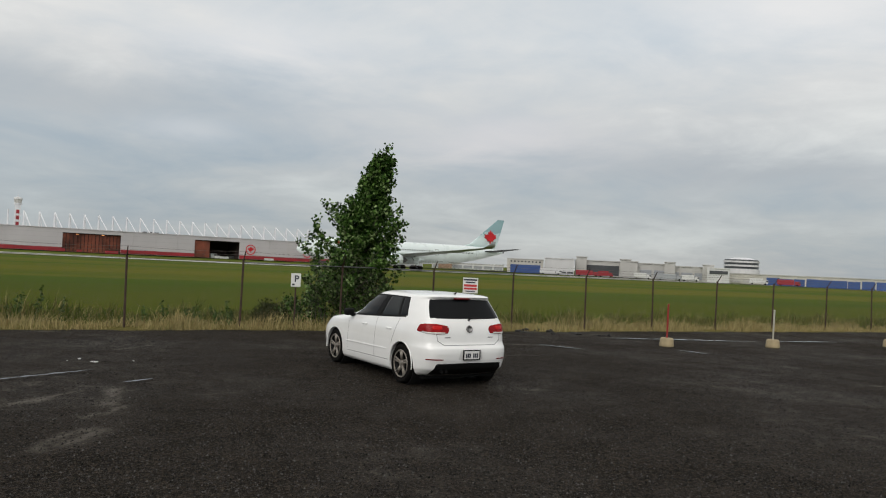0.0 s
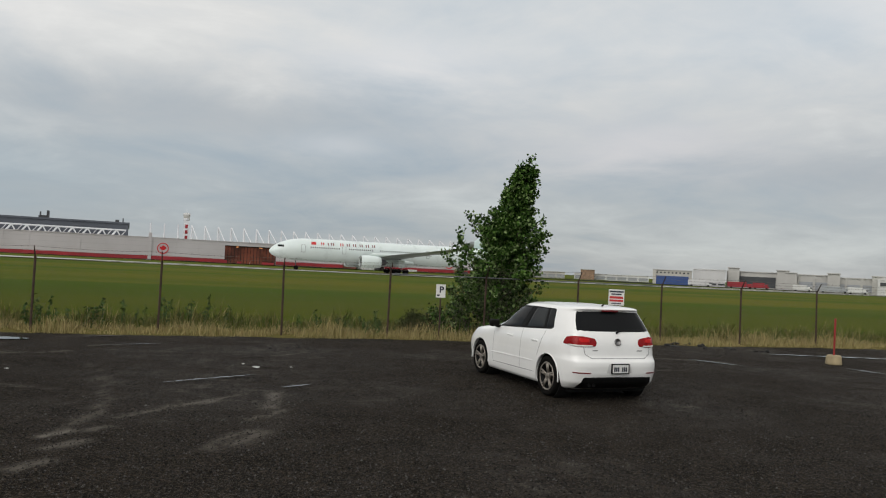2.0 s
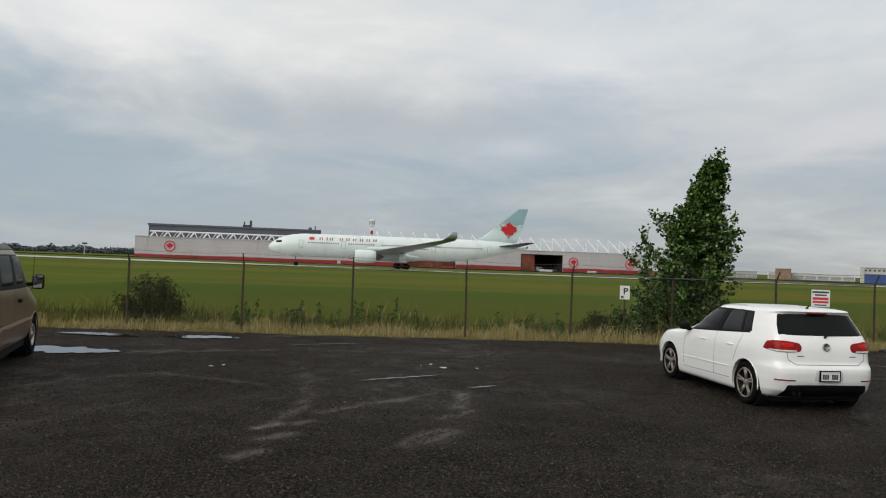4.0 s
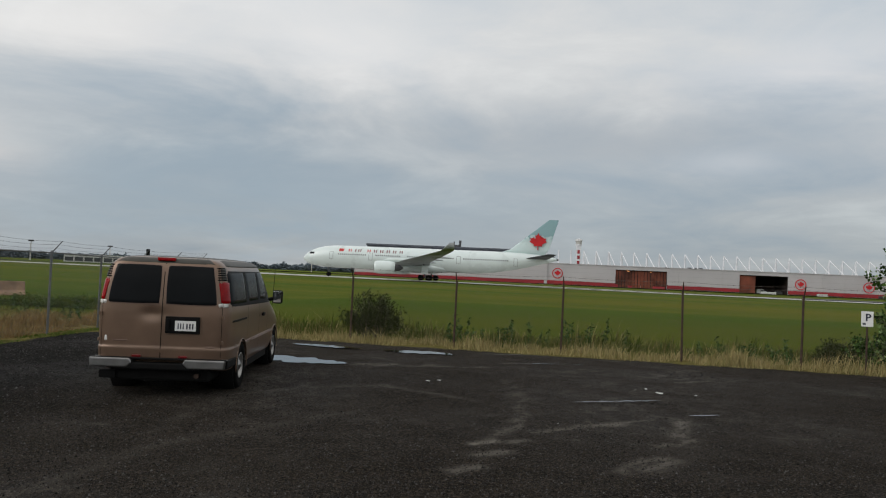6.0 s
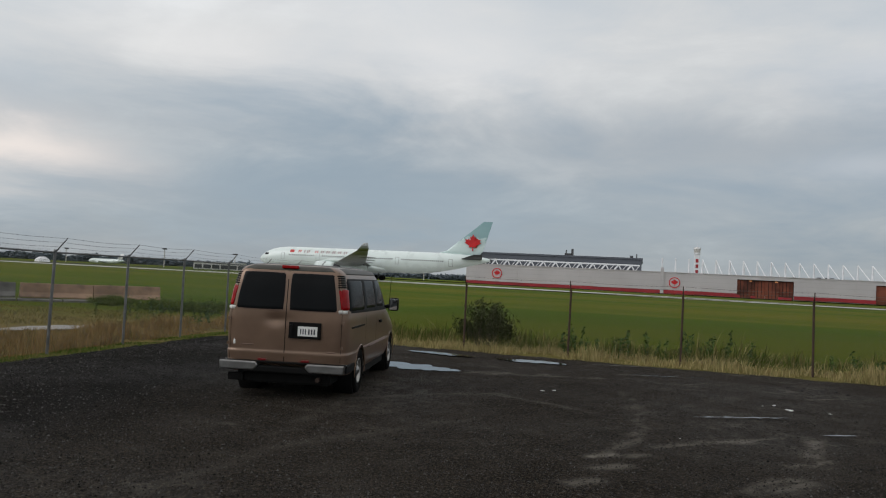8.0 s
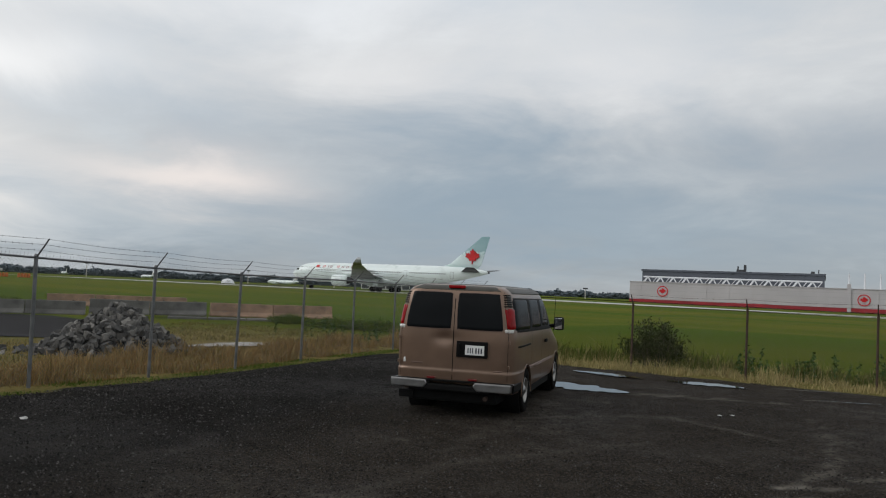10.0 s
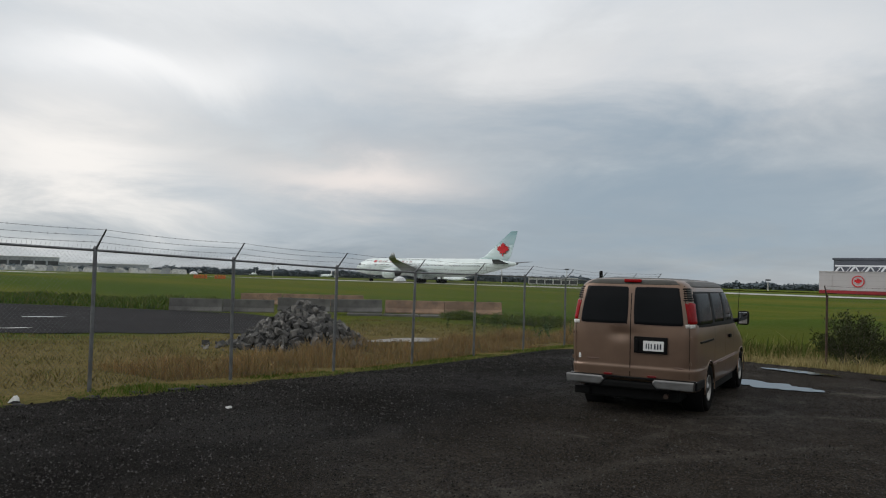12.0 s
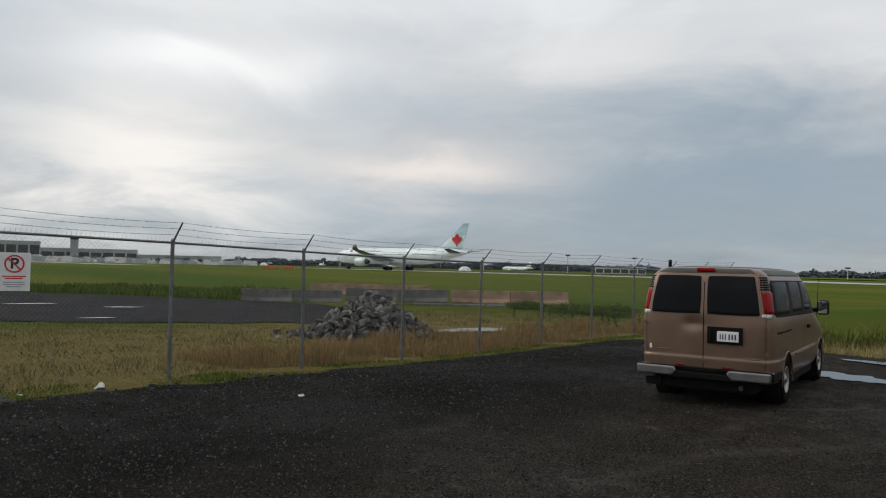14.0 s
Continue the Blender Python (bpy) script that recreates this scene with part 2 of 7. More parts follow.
    grass = t.mix(t.m("MULTIPLY", west, t.ramp(t.noise(0.5, 5, 0.65), (0.30, 0.75), (0.60, 1))), grass, dry)
    col = t.mix(mask, gravel, grass)
    wet = t.ramp(t.m("ADD", big, t.m("MULTIPLY", mid, 0.25)), (0.5, 0.9), (0.75, 0.62))
    h = t.m("ADD", t.m("MULTIPLY", fine, 0.6), t.m("MULTIPLY", grit, 0.4))
    t.bump(h, 1.0, 0.05)
    return t.done(col, t.m("MAXIMUM", wet, mask), 0.0, Specular_IOR_Level=0.05)


# worn wheel tracks of the lot: from, to, half width, strength
TRACKS = [(-5.69, 8.93, -5.33, 10.17, 0.11, 0.8), (-5.33, 10.17, -5.04, 11.1, 0.12, 0.8), (-5.71, 7.99, -6.43, 9.86, 0.13, 0.45), (-6.43, 9.86, -7.32, 11.12, 0.13, 0.35), (-7.32, 11.12, -8.71, 12.8, 0.16, 0.3),
          (-4.78, 11.58, -4.09, 10.03, 0.14, 0.8), (-4.15, 9.6, -4.0, 9.8, 0.14, 0.8), (-3.75, 8.3, -3.8, 8.89, 0.17, 0.75), (-3.92, 8.07, -4.08, 8.73, 0.15, 0.6), (-5.17, 6.59, -5.1, 6.93, 0.14, 0.65),
          (-5.54, 8.24, -5.43, 8.45, 0.10, 0.7), (-5.75, 7.8, -5.71, 8.13, 0.08, 1.0), (-5.37, 7.41, -5.29, 7.72, 0.11, 0.7), (-6.53, 15.76, -6.15, 16.77, 0.06, 0.7), (-9.21, 15.08, -8.66, 15.73, 0.06, 0.6),
          (-7.1, 3.0, -8.0, 4.8, 0.14, 0.20), (-8.0, 4.8, -8.1, 8.1, 0.14, 0.22), (-8.5, 5.1, -10.2, 7.5, 0.13, 0.22), (-10.2, 7.5, -9.5, 10.1, 0.12, 0.35), (-9.5, 10.1, -7.6, 10.2, 0.12, 0.35),
          (1.69, 20.66, 3.54, 20.93, 0.07, 0.7), (1.48, 17.99, 2.11, 18.24, 0.06, 0.6), (8.48, 15.91, 9.2, 15.8, 0.08, 0.6), (-1.2, 17.4, 0.6, 19.3, 0.2, 0.3), (4.6, 15.0, 7.5, 13.2, 0.2, 0.25),
          (-12.2, 11.8, -11.2, 13.4, 0.25, 0.6), (-11.6, 12.2, -10.4, 14.2, 0.16, 0.5), (-10.58, 15.41, -10.25, 15.83, 0.09, 0.6), (-9.73, 18.33, -9.19, 18.61, 0.08, 0.6)]
M_GROUND = ground_material()
M_ASPHALT = paint("old_wet_asphalt", (0.026, 0.025, 0.026), 0.95, 0, 0.4, 0.4, 18, 0.3, Specular_IOR_Level=0.05)
M_TAXI = paint("pale_concrete_taxiway", (0.42, 0.41, 0.38), 0.8, 0, 0.15, 0.05, 0.8)
M_STEEL = paint("galvanised_steel", (0.175, 0.18, 0.185), 0.45, 0.6, 0.25, 6, 60)
M_RUST = paint("rusted_steel", (0.07, 0.042, 0.030), 0.8, 0.2, 0.5, 5, 50)
M_WIRE = paint("fence_wire", (0.115, 0.12, 0.125), 0.5, 0.6, 0.2, 6, 60)
M_WIRE_OLD = paint("rusted_fence_wire", (0.13, 0.11, 0.095), 0.7, 0.3, 0.3, 6, 60)
# ---- mesh helpers ----
def mesh_object(name, verts, faces, material, parent=None, label="", smooth_faces=False, slots=None):
    me = bpy.data.meshes.new(name)
    me.from_pydata([tuple(v) for v in verts], [], faces)
    if smooth_faces:
        me.polygons.foreach_set("use_smooth", [True] * len(me.polygons))
    for m in (material if isinstance(material, (list, tuple)) else [material]):
        me.materials.append(m)
    if slots:
        me.polygons.foreach_set("material_index", slots)
    ob = new(name, me)
    if parent is not None:
        ob.parent = parent
    if label:
        ob["label"] = label
    return ob


def part(name, bm, material, parent, label="", soft=False):
    """Links a bmesh as one mesh object under a thing or a part."""
    me = bpy.data.meshes.new(name)
    bmesh.ops.recalc_face_normals(bm, faces=bm.faces)
    bm.to_mesh(me)
    bm.free()
    if soft:
        me.polygons.foreach_set("use_smooth", [True] * len(me.polygons))
    me.materials.append(material)
    ob = new(name, me)
    if parent is not None:
        ob.parent = parent
    if label:
        ob["label"] = label
    return ob


def thing(name, m, label, category, group="", kind=""):
    ob = new(name)
    ob.empty_display_size = 0.2
    ob.matrix_basis = m
    return tagged(ob, label, category, group, kind)


def box(bm, x0, x1, y0, y1, z0, z1, bevel=0.0, m=None):
    r = bmesh.ops.create_cube(bm, size=1.0)
    vs = r["verts"]
    bmesh.ops.scale(bm, vec=(x1 - x0, y1 - y0, z1 - z0), verts=vs)
    bmesh.ops.translate(bm, vec=((x0 + x1) / 2, (y0 + y1) / 2, (z0 + z1) / 2), verts=vs)
    if bevel:
        es = list({e for v in vs for e in v.link_edges})
        r = bmesh.ops.bevel(bm, geom=es, offset=bevel, segments=2, affect="EDGES", profile=0.6)
        vs = list({v for f in r["faces"] for v in f.verts} | {v for v in vs if v.is_valid})
    if m is not None:
        bmesh.ops.transform(bm, matrix=m, verts=[v for v in vs if v.is_valid])
    return bm


def rod(bm, a, b, r0, r1=None, n=8):
    """A round bar from a to b."""
    a, b = Vector(a), Vector(b)
    r1 = r0 if r1 is None else r1
    turn = (b - a).to_track_quat("Z", "Y").to_matrix().to_4x4()
    bmesh.ops.create_cone(bm, cap_ends=True, segments=n, radius1=r0, radius2=r1, depth=(b - a).length,
                          matrix=Matrix.Translation((a + b) / 2) @ turn)
    return bm


def B():
    return bmesh.new()


# ---- ground ----
def ground():
    rings, r = [0.0], 0.0
    while r < 4800:
        r += max(0.35, r * 0.045)
        rings.append(r)
    n = 240
    verts, faces = [(0, 0, gz(0, 0))], []
    for r in rings[1:]:
        for k in range(n):
            a = 2 * math.pi * k / n
            x, y = r * math.cos(a), r * math.sin(a)
            z = gz(x, y)
            if r < 60:
                z += 0.010 * (noise.noise((x * 0.5, y * 0.5, 0)) + 0.5 * noise.noise((x * 1.7, y * 1.7, 3)))
            verts.append((x, y, z))
    for k in range(n):
        faces.append((0, 1 + k, 1 + (k + 1) % n))
    for i in range(len(rings) - 2):
        a, b = 1 + i * n, 1 + (i + 1) * n
        for k in range(n):
            j = (k + 1) % n
            faces.append((a + k, b + k, b + j, a + j))
    tagged(mesh_object("ground", verts, faces, M_GROUND, smooth_faces=True), "dark wet gravel lot running into green airfield grass", "ground", kind="structure")


ground()


def strip(name, material, label, off0, off1, s0, s1, lift, kind="road"):
    """A paved strip along the taxiway's run."""
    verts, faces = [], []
    steps = 60
    for i in range(steps + 1):
        s = s0 + (s1 - s0) * i / steps
        for off in (off0, off1):
            p = RUN_N * off + RUN_U * s
            verts.append((p.x, p.y, gz(p.x, p.y) + lift))
    for i in range(steps):
        faces.append((2 * i, 2 * i + 2, 2 * i + 3, 2 * i + 1))
    tagged(mesh_object(name, verts, faces, material), label, kind, kind="structure")


strip("taxiway", M_TAXI, "pale grey concrete taxiway across the airfield grass", 172, 203, -500, 1500, 0.12)
strip("apron", M_ASPHALT, "grey asphalt apron in front of the hangars", 300, 405, -500, 330, 0.25, "apron")


# ---- fences ----
def diamond_mesh(bm, width, z0, z1, pitch, r):
    """Woven wire of a panel in the x-z plane: diagonal wires both ways."""
    h = z1 - z0
    k = -h
    while k < width:
        for s in (1, -1):
            a, b = max(0.0, k), min(width, k + h)
            if b - a > 0.02:
                za, zb = z0 + (a - k), z0 + (b - k)
                if s < 0:
                    za, zb = z1 - (a - k), z1 - (b - k)
                rod3(bm, (a, 0.004 * s, za), (b, 0.004 * s, zb), r)
        k += pitch
    return bm


def rod3(bm, a, b, r):
    """A thin three-sided wire, cheap."""
    a, b = Vector(a), Vector(b)
    d = (b - a).normalized()
    u = d.orthogonal().normalized()
    v = d.cross(u)
    rows = []
    for p in (a, b):
        rows.append([bm.verts.new(p + r * (math.cos(t) * u + math.sin(t) * v)) for t in (0, 2.094, 4.189)])
    for i in range(3):
        j = (i + 1) % 3
        bm.faces.new((rows[0][i], rows[0][j], rows[1][j], rows[1][i]))


def fence(name, label, start, run, count, out, height, post_r, steel, wire, rail, arm, pitch, wire_r, at=(), pipe=()):
    """A chain-link fence: posts with slanted arms, rail or top wire, woven wire and barbed strands."""
    base = start
    ang = math.degrees(math.atan2(run.y, run.x))
    top = thing(name, pose(base.x, base.y, 0, 0, 0, ang), label, "fence", kind="structure")
    side = 1 if run.x * out.y - run.y * out.x > 0 else -1
    rng = random.Random(5)
    at = list(at) or [3.05 * k for k in range(count)]
    foot = [gz(*(base + run * a)) for a in at]
    lean = [(rng.uniform(-0.012, 0.012), rng.uniform(-0.012, 0.012)) for _ in range(count)]

    def head(k, h, o=0.0):
        return Vector((at[k] + lean[k][0] * h, side * o + lean[k][1] * h, foot[k] + h))
    for k in range(count):
        bm = B()
        rod(bm, head(k, -0.1), head(k, height), post_r, n=10)
        rod(bm, head(k, height), head(k, height + 0.04), post_r * 1.25, post_r * 0.8, 10)
        post = part("post", bm, steel, top, soft=False)
        bm = B()
        tip = head(k, height + arm[1], arm[0])
        rod(bm, head(k, height - 0.03), tip, 0.020, 0.014, 6)
        part("arm", bm, steel, post)
    for k in range(count - 1):
        step = at[k + 1] - at[k]
        if rail:
            bm = B()
            rod(bm, head(k, height - 0.03), head(k + 1, height - 0.03), 0.017 if k in pipe else rail, n=8)
            part("top_rail", bm, M_STEEL if k in pipe else steel, top)
        bm = B()
        diamond_mesh(bm, step, 0.06, height - (0.0 if rail > 0.01 else 0.03), pitch, wire_r)
        if rail > 0.01:
            x = 0.0
            while x < step:      # twisted ends above the rail
                rod3(bm, (x, 0, height - 0.02), (x + 0.008, 0, height + 0.055), wire_r * 1.2)
                x += pitch
        for v in bm.verts:
            s = v.co.x / step
            a, b = head(k, v.co.z), head(k + 1, v.co.z)
            y0 = v.co.y
            v.co = a.lerp(b, s)
            v.co.y += y0 + post_r * 0.8
        part("woven_wire", bm, wire, top)
        for i in (0.34, 0.67, 0.98):
            bm = B()
            a, b = head(k, height + arm[1] * i, arm[0] * i), head(k + 1, height + arm[1] * i, arm[0] * i)
            last = a
            for j in range(1, 7):
                p = a.lerp(b, j / 6) + Vector((0, 0, -0.035 * math.sin(math.pi * j / 6)))
                rod3(bm, last, p, 0.0035)
                last = p
            x = 0.1
            while x < 1:         # barbs
                p = a.lerp(b, x) + Vector((0, 0, -0.035 * math.sin(math.pi * x)))
                rod3(bm, p + Vector((-0.004, -0.012, -0.016)), p + Vector((0.004, 0.012, 0.018)), 0.003)
                x += 0.045
            part("barbed_wire", bm, wire, top)
    return top


fence("front_fence", "rusted chain-link fence with slanted arms on thin posts", FENCE_F0, FENCE_FD, 17, FENCE_FN, 1.85, 0.030, M_RUST, M_WIRE_OLD, 0.006, (-0.20, 0.28), 0.085, 0.0012,
      at=(-0.12, 2.97, 5.99, 9.19, 12.17, 15.09, 18.14, 21.10, 24.12, 27.21, 30.42, 33.6, 36.9, 40.0, 43.1, 46.2, 49.3), pipe=(4, 5, 6))
fence("side_fence", "galvanised chain-link fence topped by barbed wire", FENCE_S0 - FENCE_SD * 6.1, FENCE_SD, 12, FENCE_SN, 2.50, 0.036, M_STEEL, M_WIRE, 0.022, (-0.32, 0.33), 0.078, 0.0016)
# ---- vehicles ----
from mathutils.bvhtree import BVHTree

M_WHITE = paint("white_car_paint", (0.86, 0.86, 0.845), 0.22, 0, 0.03, 2.0, 30, 0, Coat_Weight=0.6, Coat_Roughness=0.05)
M_TAN = paint("tan_metallic_paint", (0.210, 0.136, 0.095), 0.34, 0.45, 0.12, 2.0, 60, 0, Coat_Weight=0.2, Coat_Roughness=0.1)
M_TAN_TRIM = paint("faded_brown_trim", (0.16, 0.10, 0.075), 0.5, 0.1, 0.15, 3, 40)
M_BRONZE = paint("dusty_dark_bronze_alloy", (0.30, 0.27, 0.235), 0.45, 0.6, 0.25, 8, 60)
M_ROOF = paint("weathered_dark_roof_paint", (0.040, 0.037, 0.028), 0.5, 0.1, 0.3, 3, 30)
M_GLASS = paint("dark_tinted_glass", (0.010, 0.011, 0.012), 0.06, 0, 0.2, 1.2, 8, 0, Specular_IOR_Level=0.3, IOR=1.22)
M_GLASS_CLEAR = paint("smoked_side_glass", (0.022, 0.025, 0.026), 0.06, 0, 0.3, 1.2, 8, 0, Specular_IOR_Level=0.35, IOR=1.25)
M_GLASS_SIDE = paint("dark_dusty_side_glass", (0.010, 0.011, 0.012), 0.16, 0, 0.2, 1.2, 8, 0, Specular_IOR_Level=0.1, IOR=1.15)
M_BLACK = paint("black_plastic", (0.007, 0.007, 0.007), 0.6, 0, 0.25, 6, 60, 0, Specular_IOR_Level=0.1)
M_TYRE = paint("tyre_rubber", (0.009, 0.0085, 0.008), 0.9, 0, 0.3, 8, 60, 0.3, Specular_IOR_Level=0.05)
M_ALLOY = paint("dusty_alloy", (0.36, 0.35, 0.33), 0.4, 0.7, 0.2, 8, 60)
M_CHROME = paint("dull_chrome", (0.28, 0.275, 0.27), 0.32, 0.9, 0.2, 4, 30)
M_RED = paint("red_lamp_glass", (0.28, 0.004, 0.006), 0.25, 0, 0.2, 8, 40, 0, Specular_IOR_Level=0.2)
M_CLEAR = paint("clear_lamp_glass", (0.62, 0.60, 0.56), 0.15, 0, 0.15, 8, 40, 0, Coat_Weight=0.8)
M_PLATE = paint("plate_white", (0.74, 0.74, 0.72), 0.4, 0, 0.08, 8, 40)
M_INK = paint("dark_ink", (0.03, 0.035, 0.05), 0.5, 0, 0.1, 8, 40)
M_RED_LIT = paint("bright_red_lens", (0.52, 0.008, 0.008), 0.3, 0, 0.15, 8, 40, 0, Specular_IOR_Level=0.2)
M_REFLECTOR = paint("dark_red_reflector", (0.16, 0.004, 0.006), 0.3, 0, 0.2, 8, 40)
M_SEAM = paint("grey_panel_gap", (0.16, 0.16, 0.16), 0.7, 0, 0.2, 8, 40)
# greyer copy of the car's white: a recess's shade as colour
M_RECESS_SHADE = paint("shaded_white_paint", (0.62, 0.62, 0.61), 0.35, 0, 0.06, 4, 30)
M_MIRROR = paint("mirror_glass", (0.80, 0.82, 0.84), 0.04, 1.0, 0.05, 4, 30)
M_SIGNRED = paint("sign_red", (0.55, 0.03, 0.03), 0.45, 0, 0.12, 8, 40)


def interp(table, y):
    for (y0, *a), (y1, *b) in zip(table, table[1:]):
        if y <= y1:
            k = max(0.0, (y - y0) / (y1 - y0))
            return [p + (q - p) * k for p, q in zip(a, b)]
    return list(table[-1][1:])


def body_shell(levels, n_rear, n_front, material, parent, wheels, name="body", fine=0.35):
    """A car's shell of stacked level outlines (height, half width, rear end, front end), with round wheel arches cut out."""
    levels = np.array(levels, float)
    zs = np.unique(np.concatenate([np.arange(levels[0, 0], levels[-1, 0], 0.024), levels[:, 0]]))
    rows, count = [], 150
    th = np.linspace(0, 2 * math.pi, 4001)[:-1]
    for z in zs:
        w, rear, front = (np.interp(z, levels[:, 0], levels[:, k]) for k in (1, 2, 3))
        half, mid = (front - rear) / 2, (front + rear) / 2
        n = np.where(np.sin(th) < 0, n_rear, np.interp(z, (0.86, 1.10), n_front))
        x = w * np.sign(np.cos(th)) * np.abs(np.cos(th)) ** (2 / n)
        y = mid + half * np.sign(np.sin(th)) * np.abs(np.sin(th)) ** (2 / n)
        # finer steps across the tail
        ds = np.hypot(np.diff(x, append=x[0]), np.diff(y, append=y[0])) * np.where(y < rear + fine, 3.0, 1.0)
        at = np.interp(np.arange(count) * ds.sum() / count, np.cumsum(ds) - ds[0], np.arange(len(th)))
        rows.append(np.stack([np.interp(at, np.arange(len(th)), x), np.interp(at, np.arange(len(th)), y), np.full(count, z)], 1))
    # ease the level lines into one another
    ease = np.array(rows)
    for _ in range(2):
        ease[1:-1] = 0.25 * ease[:-2] + 0.5 * ease[1:-1] + 0.25 * ease[2:]
    verts = ease.reshape(-1, 3).tolist()
    faces = []
    for i in range(len(zs) - 1):
        for k in range(count):
            j = (k + 1) % count
            faces.append((i * count + k, i * count + j, (i + 1) * count + j, (i + 1) * count + k))
    top = (len(zs) - 1) * count
    faces.append(tuple(range(count))[::-1])
    faces.append(tuple(range(top, top + count)))
    shell = mesh_object(name, verts, faces, material, None)
    cutters = []
    for y, z, r in wheels:
        bm = B()
        rod(bm, (-2, y, z), (2, y, z), r + 0.05, n=48)
        cut = part("cutter", bm, M_BLACK, None)
        mod = shell.modifiers.new("arch", "BOOLEAN")
        mod.object, mod.solver = cut, "EXACT"
        cutters.append(cut)
    deps = bpy.context.evaluated_depsgraph_get()
    me = bpy.data.meshes.new_from_object(shell.evaluated_get(deps))
    shell.modifiers.clear()
    shell.data = me
    me.name = name
    for cut in cutters:
        bpy.data.objects.remove(cut)
    me.polygons.foreach_set("use_smooth", [True] * len(me.polygons))
    me.set_sharp_from_angle(angle=radians(32))
    shell.parent = parent
    bm = B()
    bm.from_mesh(me)
    tree = BVHTree.FromBMesh(bm)
    bm.free()
    return shell, tree


def limb(bm, pts, r0, r1, n=7):
    """A bent, tapering branch."""
    last = None
    for i, p in enumerate(pts):
        k = i / (len(pts) - 1)
        r = r0 + (r1 - r0) * k
        d = (pts[min(i + 1, len(pts) - 1)] - pts[max(i - 1, 0)]).normalized()
        u = d.orthogonal().normalized()
        v = d.cross(u)
        ring = [bm.verts.new(p + r * (math.cos(2 * math.pi * j / n) * u + math.sin(2 * math.pi * j / n) * v)) for j in range(n)]
        if last:
            for j in range(n):
                bm.faces.new((last[j], last[(j + 1) % n], ring[(j + 1) % n], ring[j]))
        last = ring
    bm.faces.new(last)


def arch_lip(parent, x, y, r, side, material, a0=-8, a1=188):
    """A rolled lip round a wheel arch."""
    bm = B()
    pts = [Vector((side * x, y + (r + 0.052) * math.cos(radians(a)), r + (r + 0.052) * math.sin(radians(a)))) for a in range(a0, a1 + 1, 7)]
    limb(bm, pts, 0.010, 0.010, 6)
    part("arch_lip", bm, material, parent, "", True)


def patch(name, tree, quad, axis, material, parent, label="", off=0.006, n=10, rnd=0.12, edge=True):
    """A panel that lies on the shell: a quad drawn from the side ('x', 'X') or from behind ('y'), pressed on to the surface."""
    verts, faces = [], []
    (a, b, c, d) = [Vector(q) for q in quad]
    for i in range(n + 1):
        for j in range(n + 1):
            u, v = 2 * i / n - 1, 2 * j / n - 1
            u2, v2 = u * math.sqrt(1 - rnd * v * v), v * math.sqrt(1 - rnd * u * u)
            s, t = (u2 + 1) / 2, (v2 + 1) / 2
            p = a.lerp(b, s).lerp(d.lerp(c, s), t)
            rim = edge and (i in (0, n) or j in (0, n))
            o = -0.004 if rim else off
            if axis == "y":
                hit = tree.ray_cast(Vector((p.x, -3, p.y)), Vector((0, 1, 0)))
            elif axis == "Y":
                hit = tree.ray_cast(Vector((p.x, 9, p.y)), Vector((0, -1, 0)))
            elif axis == "z":
                hit = tree.ray_cast(Vector((p.x, p.y, 5)), Vector((0, 0, -1)))
            else:
                s = -1 if axis == "x" else 1
                hit = tree.ray_cast(Vector((s * 3, p.x, p.y)), Vector((-s, 0, 0)))
            if hit[0] is None:
                base = {"y": Vector((p.x, 0.15, p.y)), "Y": Vector((p.x, 4, p.y)), "z": Vector((p.x, p.y, 1.4))}.get(axis, Vector((-0.8 if axis == "x" else 0.8, p.x, p.y)))
                near = tree.find_nearest(base)
                verts.append(near[0] + near[1] * o)
            else:
                verts.append(hit[0] + hit[1] * o)
    m = n + 1
    for i in range(n):
        for j in range(n):
            faces.append((i * m + j, (i + 1) * m + j, (i + 1) * m + j + 1, i * m + j + 1))
    ob = mesh_object(name, verts, faces, material, parent, label, True)
    bm = B()
    bm.from_mesh(ob.data)
    out = {"y": Vector((0, -1, 0)), "Y": Vector((0, 1, 0)), "x": Vector((-1, 0, 0)), "X": Vector((1, 0, 0)), "z": Vector((0, 0, 1))}[axis]
    if sum((f.normal.dot(out) for f in bm.faces)) < 0:
        bmesh.ops.reverse_faces(bm, faces=bm.faces)
    bm.to_mesh(ob.data)
    bm.free()
    return ob


def lathe(bm, prof, n, m, caps=True):
    """Turns (x, r) pairs about the x axis."""
    rows = []
    for x, r in prof:
        rows.append([bm.verts.new(m @ Vector((x, r * math.cos(2 * math.pi * k / n), r * math.sin(2 * math.pi * k / n)))) for k in range(n)])
    for a, b in zip(rows, rows[1:]):
        for k in range(n):
            j = (k + 1) % n
            bm.faces.new((a[k], a[j], b[j], b[k]))
    if caps:
        bm.faces.new(rows[0])
        bm.faces.new(rows[-1][::-1])


